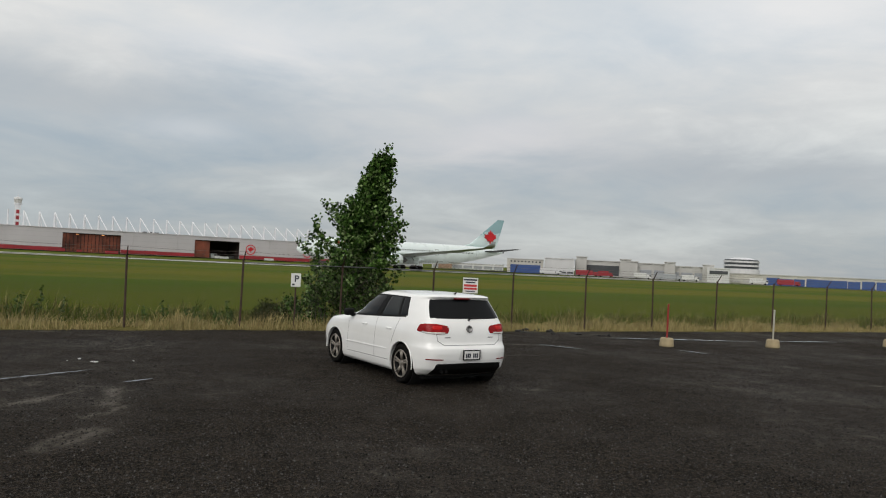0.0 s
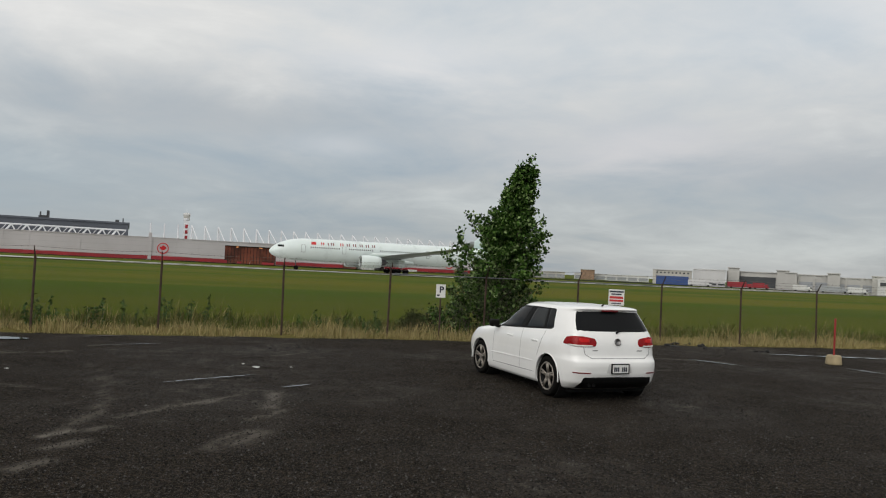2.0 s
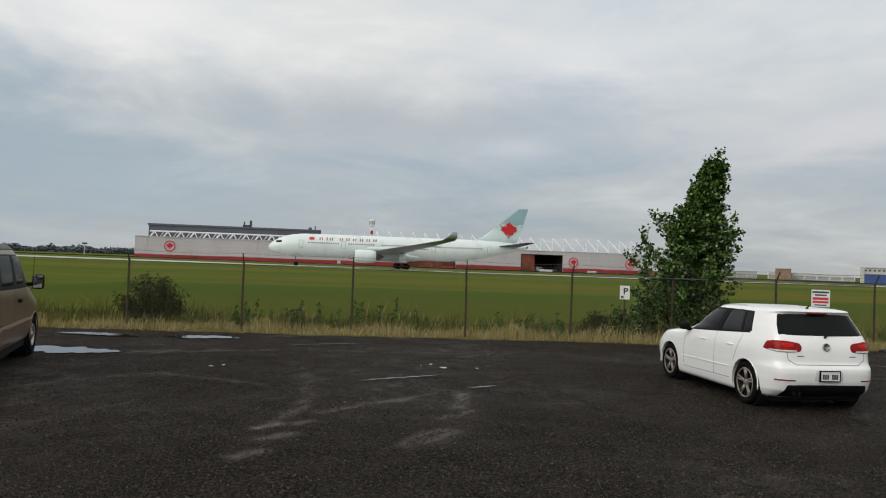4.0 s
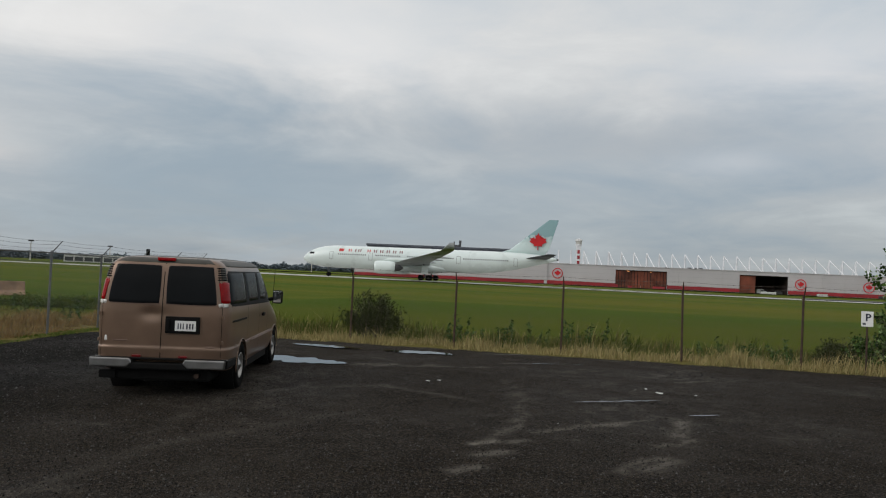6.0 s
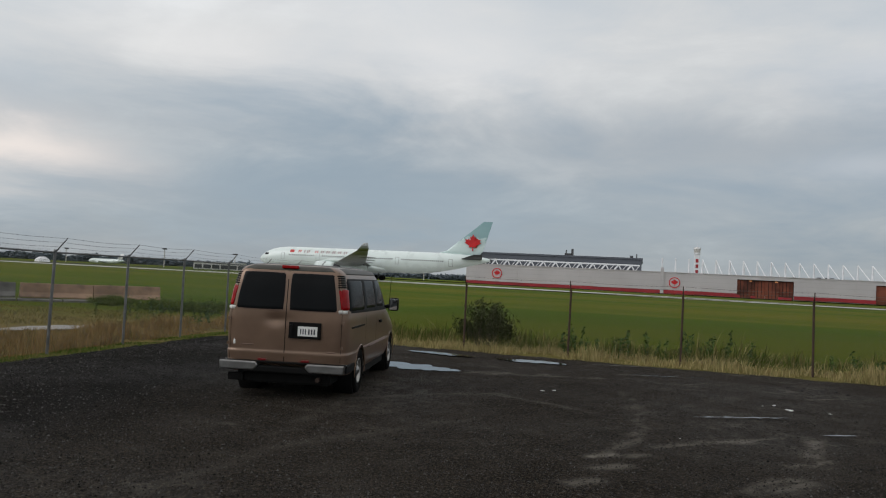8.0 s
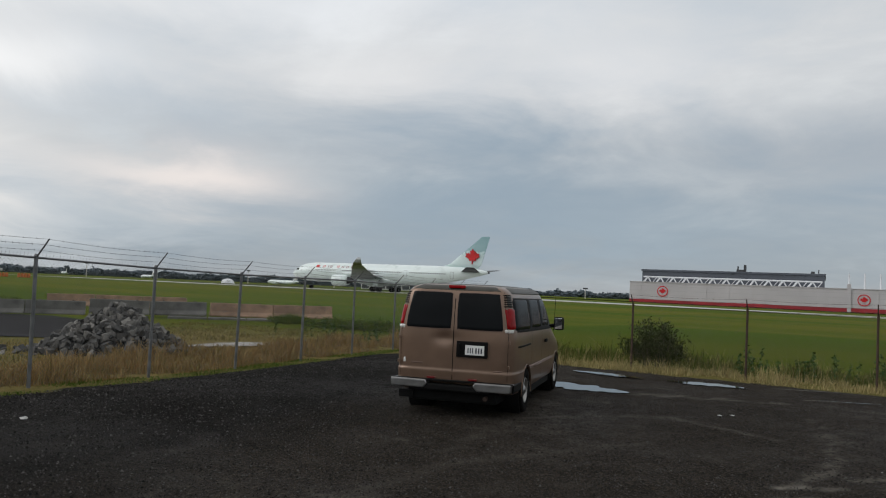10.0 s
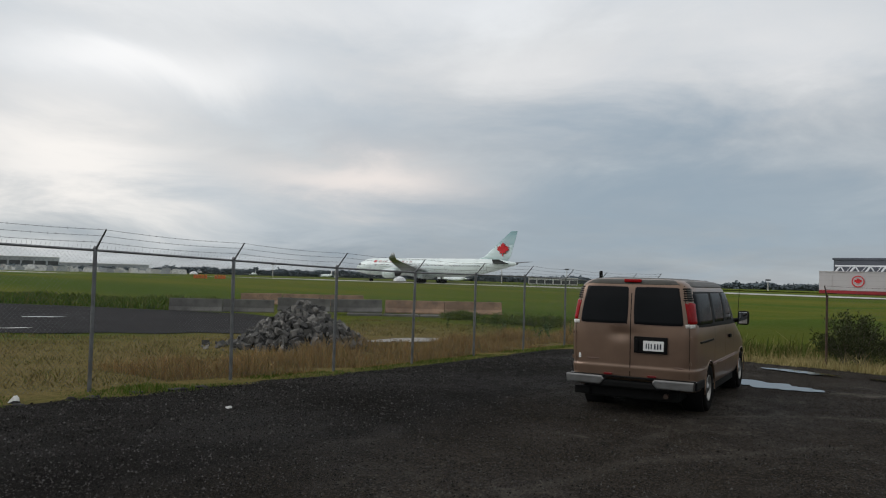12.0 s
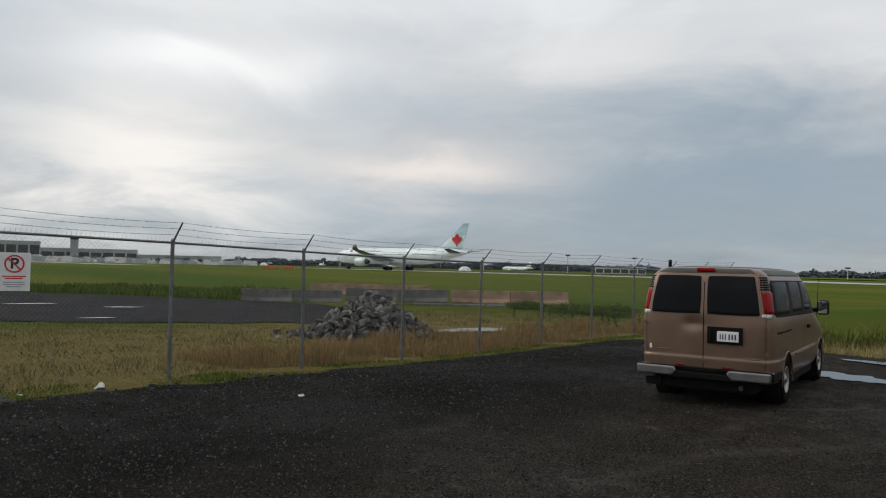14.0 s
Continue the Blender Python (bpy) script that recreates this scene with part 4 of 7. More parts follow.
    for x0, x1, z in ((0.62, 0.82, 0.735), (-0.72, -0.45, 0.80)):
        patch("badge", tree, [(x0, z), (x1, z), (x1, z + 0.035), (x0, z + 0.035)], "y", M_TAN_TRIM, van, off=0.004, n=4, rnd=0)
    patch("sticker", tree, [(-0.83, 0.80), (-0.76, 0.80), (-0.78, 0.90), (-0.81, 0.90)], "y", M_PLATE, van, off=0.004, n=4, rnd=0)
    bm = B()
    box(bm, -0.86, -0.62, 0.10, 0.16, 0.26, 0.38, 0.01)
    part("tow_socket", bm, M_BLACK, van)
    bm = B()
    rod(bm, (0.55, 0.05, 0.33), (0.55, 0.6, 0.36), 0.035, n=10)
    part("exhaust", bm, M_RUST, van)
    bm = B()
    rod(bm, (0.88, 4.9, 1.2), (0.93, 4.75, 1.95), 0.006, 0.004, 6)
    part("aerial", bm, M_BLACK, van)
    # the dent: the sheet pushed in beside the seam of one door
    for v in body.data.vertices:
        d2 = ((v.co.x + 0.15) / 0.13) ** 2 + ((v.co.z - 1.22) / 0.085) ** 2
        if v.co.y < 0.25 and d2 < 6:
            v.co.y += 0.030 * math.exp(-d2)
    return van


hatchback(pose(0.505, 12.90, 0.058, 0, 0, 32.7))
passenger_van(pose(-10.53, 6.395, 0.065, 0, 0, 43.2))
# ---- airliner ----
M_HULL = paint("pale_mint_white_paint", (0.70, 0.775, 0.765), 0.28, 0, 0.05, 0.25, 3, 0, Coat_Weight=0.4)
M_WINGGREY = paint("grey_wing_paint", (0.33, 0.35, 0.36), 0.4, 0.2, 0.15, 0.4, 4)
# tailplane grey taken far down: underside shade is in the colour
M_TAILPLANE_SHADE = paint("underside_shade_grey", (0.075, 0.08, 0.085), 0.55, 0.0, 0.15, 0.4, 4, 0, Specular_IOR_Level=0.2)
M_DARKGREY = paint("dark_grey_metal", (0.09, 0.09, 0.095), 0.4, 0.6, 0.2, 1, 8)
M_LEAF = paint("leaf_red", (0.62, 0.012, 0.018), 0.4, 0, 0.08, 0.5, 6)
M_TITLE = paint("dark_red_lettering", (0.17, 0.022, 0.028), 0.4, 0, 0.08, 0.5, 6)


def fin_material():
    t = Tree("teal_fin_paint")
    co = t.local()
    sep = t.t.nodes.new("ShaderNodeSeparateXYZ")
    t.t.links.new(co, sep.inputs[0])
    n = t.noise(0.55, 4, 0.6, 1.0, co)
    k = t.m("ADD", t.m("MULTIPLY", sep.outputs[2], 0.085), t.m("MULTIPLY", t.m("SUBTRACT", n, 0.5), 0.35))
    col = t.mix(t.ramp(k, (0.82, 0), (0.98, 0.55), (1.12, 1)), (0.62, 0.74, 0.74), (0.20, 0.33, 0.35))
    return t.done(col, 0.35, 0.0)


M_FIN = fin_material()
LEAF = [(0, 1.0), (0.15, 0.66), (0.34, 0.76), (0.21, 0.20), (0.50, 0.52), (0.55, 0.38), (0.88, 0.44), (0.74, 0.16), (0.92, 0.04), (0.38, -0.28), (0.44, -0.46), (0.05, -0.40), (0.05, -0.85)]
LEAF = LEAF + [(-x, y) for x, y in LEAF[::-1] if x > 0]


def leaf_shape(name, size, depth, material, parent, m):
    """A flat eleven-pointed red leaf with a little depth, in the x-z plane."""
    bm = B()
    a = [bm.verts.new((x * size, -depth, z * size)) for x, z in LEAF]
    b = [bm.verts.new((x * size, depth, z * size)) for x, z in LEAF]
    fa, fb = bm.faces.new(a), bm.faces.new(b[::-1])
    for i in range(len(a)):
        j = (i + 1) % len(a)
        bm.faces.new((a[i], b[i], b[j], a[j]))
    bmesh.ops.triangulate(bm, faces=[fa, fb])
    ob = part(name, bm, material, parent)
    ob.data.transform(m)
    return ob


def aerofoil(bm, sections, n=12):
    """A wing lofted through sections: (leading edge x, y, z), chord, thickness, upright (0: wing, 1: fin)."""
    rows = []
    for (x, y, z), chord, thick, up in sections:
        ring = []
        for k in range(2 * n):
            a = math.pi * k / n
            c = 0.5 * (1 - math.cos(a)) if k <= n else 0.5 * (1 - math.cos(a))
            th = thick * chord * 2.6 * (0.2969 * math.sqrt(c) - 0.126 * c - 0.3516 * c * c + 0.2843 * c ** 3 - 0.1036 * c ** 4)
            th = th if k <= n else -th
            ring.append(bm.verts.new((x + th * up, y - c * chord, z + th * (1 - up))))
        rows.append(ring)
    for a, b in zip(rows, rows[1:]):
        for i in range(2 * n):
            j = (i + 1) % (2 * n)
            bm.faces.new((a[i], a[j], b[j], b[i]))
    bm.faces.new(rows[0])
    bm.faces.new(rows[-1][::-1])


def fuselage_mesh(bm, st, n=32):
    """Rounds (distance from nose, radius, centre height) lofted along -y."""
    rows = []
    for q, r, z in st:
        rows.append([bm.verts.new((r * math.sin(2 * math.pi * k / n), -q, z + r * math.cos(2 * math.pi * k / n))) for k in range(n)])
    for a, b in zip(rows, rows[1:]):
        for k in range(n):
            j = (k + 1) % n
            bm.faces.new((a[k], a[j], b[j], b[k]))
    bm.faces.new(rows[0])
    bm.faces.new(rows[-1][::-1])


def aircraft_wheels(parent, x, y, r, width, name="wheel"):
    bm = B()
    lathe(bm, [(-width / 2, r * 0.55), (-width / 2, r * 0.9), (-width * 0.3, r), (width * 0.3, r), (width / 2, r * 0.9), (width / 2, r * 0.55)], 20, Matrix.Translation((x, y, r)))
    part(name, bm, M_TYRE, parent, soft=True)


HULL = [(0.0, 0.05, 4.35), (0.25, 0.55, 4.37), (0.7, 0.98, 4.42), (1.5, 1.48, 4.52), (2.6, 1.93, 4.65), (4.0, 2.32, 4.80), (5.8, 2.62, 4.92), (8.0, 2.79, 4.99), (10.0, 2.82, 5.0), (20, 2.82, 5.0), (30, 2.82, 5.0), (40, 2.82, 5.0),
        (44, 2.80, 5.02), (48, 2.62, 5.20), (52, 2.25, 5.52), (55.5, 1.80, 5.85), (58.5, 1.30, 6.12), (61.0, 0.82, 6.28), (62.6, 0.45, 6.34), (63.2, 0.25, 6.34)]


def hull_side(q, z):
    """Half width of the hull at a distance from the nose and a height."""
    r, c = interp([(a, b, d) for a, b, d in HULL], q)
    return math.sqrt(max(0.01, r * r - (z - c) ** 2))


def on_hull(name, q0, q1, z0, z1, side, material, parent, off=0.03, n=4):
    """A thin panel that follows the hull's side."""
    verts, faces = [], []
    for i in range(n + 1):
        for j in range(n + 1):
            q, z = q0 + (q1 - q0) * i / n, z0 + (z1 - z0) * j / n
            verts.append((side * (hull_side(q, z) + off), -q, z))
    m = n + 1
    for i in range(n):
        for j in range(n):
            faces.append((i * m + j, (i + 1) * m + j, (i + 1) * m + j + 1, i * m + j + 1))
    return mesh_object(name, verts, faces, material, parent)


def airliner(name, m, label, livery=True):
    jet = thing(name, m, label, "aircraft")
    bm = B()
    fuselage_mesh(bm, HULL)
    body = part("fuselage", bm, M_HULL, jet, "", True)
    bm = B()
    fuselage_mesh(bm, [(21, 0.2, 3.0), (23, 1.3, 3.1), (26, 2.0, 3.2), (32, 2.1, 3.2), (36, 1.6, 3.2), (39, 0.3, 3.1)], 20)
    bmesh.ops.scale(bm, vec=(1.35, 1, 0.72), verts=bm.verts, space=Matrix.Translation((0, 0, -3.2)))
    part("belly_fairing", bm, M_HULL, jet, "", True)
    for s in (-1, 1):
        bm = B()
        aerofoil(bm, [((s * 1.5, -21.0, 3.6), 11.5, 0.125, 0), ((s * 9.4, -26.4, 4.35), 7.4, 0.115, 0), ((s * 20, -33.2, 5.5), 4.9, 0.105, 0), ((s * 28.6, -38.9, 6.6), 2.7, 0.10, 0)])
        wing = part("wing", bm, M_WINGGREY, jet, "grey swept wing", True)
        bm = B()
        aerofoil(bm, [((s * 28.6, -38.9, 6.6), 2.7, 0.09, 0.15), ((s * 29.3, -39.6, 7.1), 2.3, 0.08, 0.6), ((s * 29.8, -40.9, 8.3), 0.9, 0.08, 0.95)], 8)
        part("winglet", bm, M_WINGGREY, wing, "", True)
        for x, y in ((6.5, -32.2), (13.0, -34.8), (18.6, -37.2)):
            bm = B()
            rod(bm, (s * x, y + 1.6, 3.95 + 0.085 * x), (s * x, y - 2.6, 3.75 + 0.085 * x), 0.36, 0.08, 10)
            part("flap_fairing", bm, M_WINGGREY, wing, "", True)
        ex, ez = s * 9.37, 2.75
        mm = Matrix.Translation((ex, -20.6, ez)) @ Matrix.Rotation(radians(-90), 4, "Z")
        bm = B()
        lathe(bm, [(0.25, 1.15), (0.0, 1.28), (0.12, 1.40), (0.8, 1.52), (2.2, 1.56), (3.8, 1.48), (5.0, 1.26), (5.05, 1.05), (4.0, 1.0)], 28, mm, False)
        nac = part("engine", bm, M_HULL, jet, "white engine nacelle", True)
        bm = B()
        lathe(bm, [(4.0, 1.0), (4.9, 0.92), (6.2, 0.62), (6.3, 0.50), (6.9, 0.06)], 24, mm)
        part("exhaust", bm, M_DARKGREY, nac, "", True)
        bm = B()
        lathe(bm, [(0.9, 0.02), (1.2, 0.25), (1.3, 1.2), (1.35, 1.2)], 24, mm)
        part("fan", bm, M_DARKGREY, nac, "", True)
        bm = B()
        lathe(bm, [(0.22, 1.16), (-0.01, 1.29), (0.10, 1.405)], 28, mm, False)
        part("inlet_lip", bm, M_CHROME, nac, "", True)
        bm = B()
        aerofoil(bm, [((ex, -21.6, 4.1), 7.5, 0.05, 1), ((ex, -24.0, 5.0), 6.0, 0.05, 1)], 8)
        part("pylon", bm, M_HULL, nac, "", True)
        bm = B()
        aerofoil(bm, [((s * 0.9, -55.6, 6.35), 5.6, 0.10, 0), ((s * 9.7, -61.0, 7.3), 2.2, 0.09, 0)], 8)
        part("tailplane", bm, M_TAILPLANE_SHADE, jet, "grey tailplane coloured dark for its shaded underside", True)
        # main gear: leg and four wheels
        leg = new("main_gear", None)
        leg.parent = jet
        bm = B()
        rod(bm, (s * 5.0, -31.6, 4.2), (s * 5.34, -32.1, 0.9), 0.22, 0.18, 10)
        rod(bm, (s * 5.34, -31.1, 0.75), (s * 5.34, -33.1, 0.75), 0.14, 0.14, 8)
        rod(bm, (s * 3.0, -32.0, 3.4), (s * 5.25, -32.0, 1.9), 0.10, 0.10, 8)
        part("strut", bm, M_DARKGREY, leg)
        bm = B()
        box(bm, s * 5.55, s * 5.62, -32.8, -31.2, 1.6, 3.6, 0.03)
        part("gear_door", bm, M_HULL, leg)
        for dx in (-0.55, 0.55):
            for y in (-31.1, -33.1):
                aircraft_wheels(leg, s * 5.34 + dx, y, 0.70, 0.5)
        # doors, cabin windows
        for q in (7.4, 17.4, 39.2, 53.0):
            fr = on_hull("door", q, q + 1.0, 4.35, 6.2, s, M_WINGGREY, jet, 0.012, 6)
            on_hull("door_leaf", q + 0.09, q + 0.91, 4.44, 6.11, s, M_HULL, fr, 0.03, 6)
        verts, faces = [], []
        q = 9.6
        while q < 52:
            if not any(abs(q - a) < 1.1 for a in (17.9, 39.7)) and not (25.5 < q < 27):
                a, b = hull_side(q, 5.45) + 0.02, hull_side(q, 5.78) + 0.02
                k = len(verts)
                verts += [(s * a, -q, 5.45), (s * a, -q - 0.25, 5.45), (s * b, -q - 0.25, 5.78), (s * b, -q, 5.78)]
                faces.append((k, k + 1, k + 2, k + 3))
            q += 0.53
        win = mesh_object("cabin_windows", verts, faces, M_DARKGREY, jet)
        tagged(win, kind="stuff")
        on_hull("cockpit_window", 1.9, 3.3, 5.45, 5.95, s, M_GLASS, jet, 0.02, 5)
        if livery:
            # title and small emblem as plain shapes
            on_hull("emblem_field", 9.8, 11.0, 6.3, 7.0, s, M_SIGNRED, jet, 0.03)
            q = 12.2
            for k, w in enumerate((1.25, 0.55, 1.2, None, 1.3, 1.25, 1.35, 1.25, 1.35, 1.2)):
                if w is None:
                    q += 0.8
                    continue
                for a in (0.0, 0.42 * w) if w > 0.6 else (0.1,):
                    on_hull("title_bar", q + a, q + a + 0.24, 6.30, 6.98, s, M_SIGNRED if k in (0, 4) else M_TITLE, jet, 0.03, 3)
                q += w + 0.32
    bm = B()
    aerofoil(bm, [((0, -48.0, 7.1), 12.0, 0.06, 1), ((0, -52.0, 8.5), 9.2, 0.085, 1), ((0, -61.1, 15.95), 2.3, 0.085, 1)], 12)
    fin = part("fin", bm, M_FIN, jet, "teal and white tail fin with a red leaf", True)
    if livery:
        for s in (-1, 1):
            tilt = Matrix.Translation((s * 0.30, -58.6, 10.45)) @ Matrix.Rotation(radians(-1.2 * s), 4, "Y") @ Matrix.Rotation(radians(90), 4, "Z")
            leaf_shape("leaf", 2.25, 0.14, M_LEAF, fin, tilt)
    gear = new("nose_gear", None)
    gear.parent = jet
    bm = B()
    rod(bm, (0, -6.4, 2.9), (0, -6.7, 0.5), 0.14, 0.11, 8)
    rod(bm, (-0.5, -6.7, 0.52), (0.5, -6.7, 0.52), 0.09, n=8)
    part("strut", bm, M_DARKGREY, gear)
    for x in (-0.36, 0.36):
        aircraft_wheels(gear, x, -6.7, 0.52, 0.36)
    bm = B()
    rod(bm, (0, -62.9, 6.34), (0, -63.7, 6.36), 0.30, 0.18, 12)
    part("tail_nozzle", bm, M_DARKGREY, jet)
    return jet


def jet_pose(t):
    """The nose's place on its gently curving run, and its heading."""
    k = t / 14.0
    x, y = -38.38 - 265.62 * k + 11.76 * k * k, 198.14 - 158.96 * k - 12.22 * k * k
    return pose(x, y, gz(x, y) + 0.13, 0, 0, 90 + 28.74 + 5.0 * k + 2.975 * k * k)


taxiing_jet = airliner("airliner", jet_pose(0), "white wide-body airliner with a red leaf on its teal fin")


def small_jet(az, dist, heading, scale):
    """A parked airliner far off."""
    p = polar(az, dist)
    jet = thing("distant_airliner", pose(p.x, p.y, gz(p.x, p.y) + 0.2, 0, 0, heading), "small white airliner parked far across the airfield", "aircraft", "parked airliners")
    bm = B()
    fuselage_mesh(bm, [(q * scale, r * scale, z * scale * 0.72) for q, r, z in HULL], 16)
    part("fuselage", bm, M_HULL, jet, "", True)
    for s in (-1, 1):
        bm = B()
        aerofoil(bm, [((s * 1.5 * scale, -24 * scale, 2.6 * scale), 9 * scale, 0.12, 0), ((s * 24 * scale, -36 * scale, 3.8 * scale), 2.6 * scale, 0.1, 0)], 6)
        part("wing", bm, M_WINGGREY, jet, "", True)
        bm = B()
        aerofoil(bm, [((s * 0.8 * scale, -56 * scale, 4.7 * scale), 5 * scale, 0.1, 0), ((s * 9 * scale, -60 * scale, 5.2 * scale), 2.2 * scale, 0.1, 0)], 6)
        part("tailplane", bm, M_WINGGREY, jet, "", True)
        bm = B()
        rod(bm, (s * 8 * scale, -24 * scale, 1.9 * scale), (s * 8 * scale, -29 * scale, 1.9 * scale), 1.2 * scale, 0.8 * scale, 12)
        part("engine", bm, M_HULL, jet, "", True)
        bm = B()
        rod(bm, (s * 3 * scale, -31 * scale, 2.6 * scale), (s * 3 * scale, -31 * scale, 0), 0.4 * scale, n=6)
        part("gear_leg", bm, M_DARKGREY, jet)
    bm = B()
    rod(bm, (0, -7 * scale, 2 * scale), (0, -7 * scale, 0), 0.3 * scale, n=6)
    part("gear_leg", bm, M_DARKGREY, jet)
    bm = B()
    aerofoil(bm, [((0, -50 * scale, 6 * scale), 9 * scale, 0.08, 1), ((0, -57 * scale, 13 * scale), 4 * scale, 0.08, 1)], 6)
    part("fin", bm, M_PLATE, jet, "", True)
    return jet


small_jet(72.4, 640, 110, 0.62)
small_jet(81.0, 900, 100, 0.6)
small_jet(86.0, 1000, 95, 0.55)
small_jet(57.9, 700, 120, 0.5)


def motions():
    walk(taxiing_jet, [(t * 0.5, jet_pose(t * 0.5)) for t in range(29)])
# ---- hangars beyond the taxiway ----
def ribbed(name, colour, scale=1.6, vary=0.08, rough=0.6):
    """Upright ribbed sheet cladding."""
    t = Tree(name)
    p = t.local()
    a, b = t.noise(0.06, 4, vec=p), t.noise(1.2, 4, vec=p, stretch=(2.5, 2.5, 0.15))
    sep = t.t.nodes.new("ShaderNodeSeparateXYZ")
    t.t.links.new(p, sep.inputs[0])
    row = t.m("FRACT", t.m("MULTIPLY", sep.outputs[2], 0.42))
    seam = t.ramp(row, (0.0, 0.75), (0.06, 1.0))
    col = t.mix(t.ramp(a, (0.3, 0), (0.7, 1)), tuple(c * (1 - vary) for c in colour), tuple(c * (1 + vary) for c in colour))
    col = t.mix(t.m("MULTIPLY", b, 0.25), col, tuple(c * 0.75 for c in colour))
    col = t.mix(1.0, col, seam, "MULTIPLY")
    return t.done(col, rough)


M_CLAD = ribbed("grey_sheet_cladding", (0.52, 0.495, 0.505))
M_CLAD_DARK = ribbed("slate_blue_cladding", (0.085, 0.095, 0.115))
M_TRUSS = paint("white_steel", (0.68, 0.69, 0.71), 0.5, 0, 0.08, 0.4, 4)
M_REDBAND = paint("red_band_paint", (0.33, 0.020, 0.030), 0.6, 0, 0.25, 0.08, 1.2)
M_BAY = paint("rust_brown_interior", (0.20, 0.055, 0.030), 0.8, 0, 0.75, 0.14, 1.2)
M_BAYDARK = paint("dark_bay_interior", (0.030, 0.016, 0.014), 0.9, 0, 0.4, 0.12, 1.0)
M_CONCRETE = paint("weathered_concrete", (0.135, 0.13, 0.122), 0.85, 0, 0.55, 1.1, 9, 0.3)
M_CONCRETE_RUSTY = paint("rust_stained_concrete", (0.33, 0.215, 0.145), 0.85, 0, 0.5, 1.0, 9, 0.3)
M_BEIGE = paint("beige_cladding", (0.56, 0.54, 0.48), 0.7, 0, 0.12, 0.06, 0.9)
# raised in tone: the pale haze over far walls is in this colour
M_GREYWALL = paint("grey_concrete_wall", (0.50, 0.49, 0.46), 0.75, 0, 0.18, 0.06, 0.9)
M_BLUEDOOR = paint("blue_door_paint", (0.035, 0.085, 0.26), 0.5, 0, 0.15, 0.1, 1.5)
M_DARKWIN = paint("far_dark_glazing", (0.06, 0.065, 0.07), 0.3, 0, 0.3, 0.1, 0.8)
# blue-grey haze of distance painted into the next two base colours
M_FARTREE_HAZE = paint("far_woods", (0.115, 0.145, 0.165), 0.9, 0, 0.4, 0.03, 0.3)
M_FARGREY = paint("haze_tinted_grey_wall", (0.38, 0.40, 0.42), 0.8, 0, 0.25, 0.02, 0.2)
M_LIGHTGREY = paint("pale_grey_roof", (0.66, 0.66, 0.65), 0.6, 0, 0.12, 0.05, 0.6)
M_ORANGE = paint("orange_plastic", (0.55, 0.14, 0.035), 0.6, 0, 0.2, 0.6, 6)

HD, HZ = 430.0, -0.75     # distance of the hangar front and its ground


def hangar_frame():
    p = RUN_N * HD
    return pose(p.x, p.y, HZ, 0, 0, math.degrees(math.atan2(-RUN_U.y, -RUN_U.x)))   # x runs to the right along the front, y away


def hs(az):
    """Place along the hangar front of an azimuth, to the right."""
    return -HD * math.tan(radians(az - 33.04))


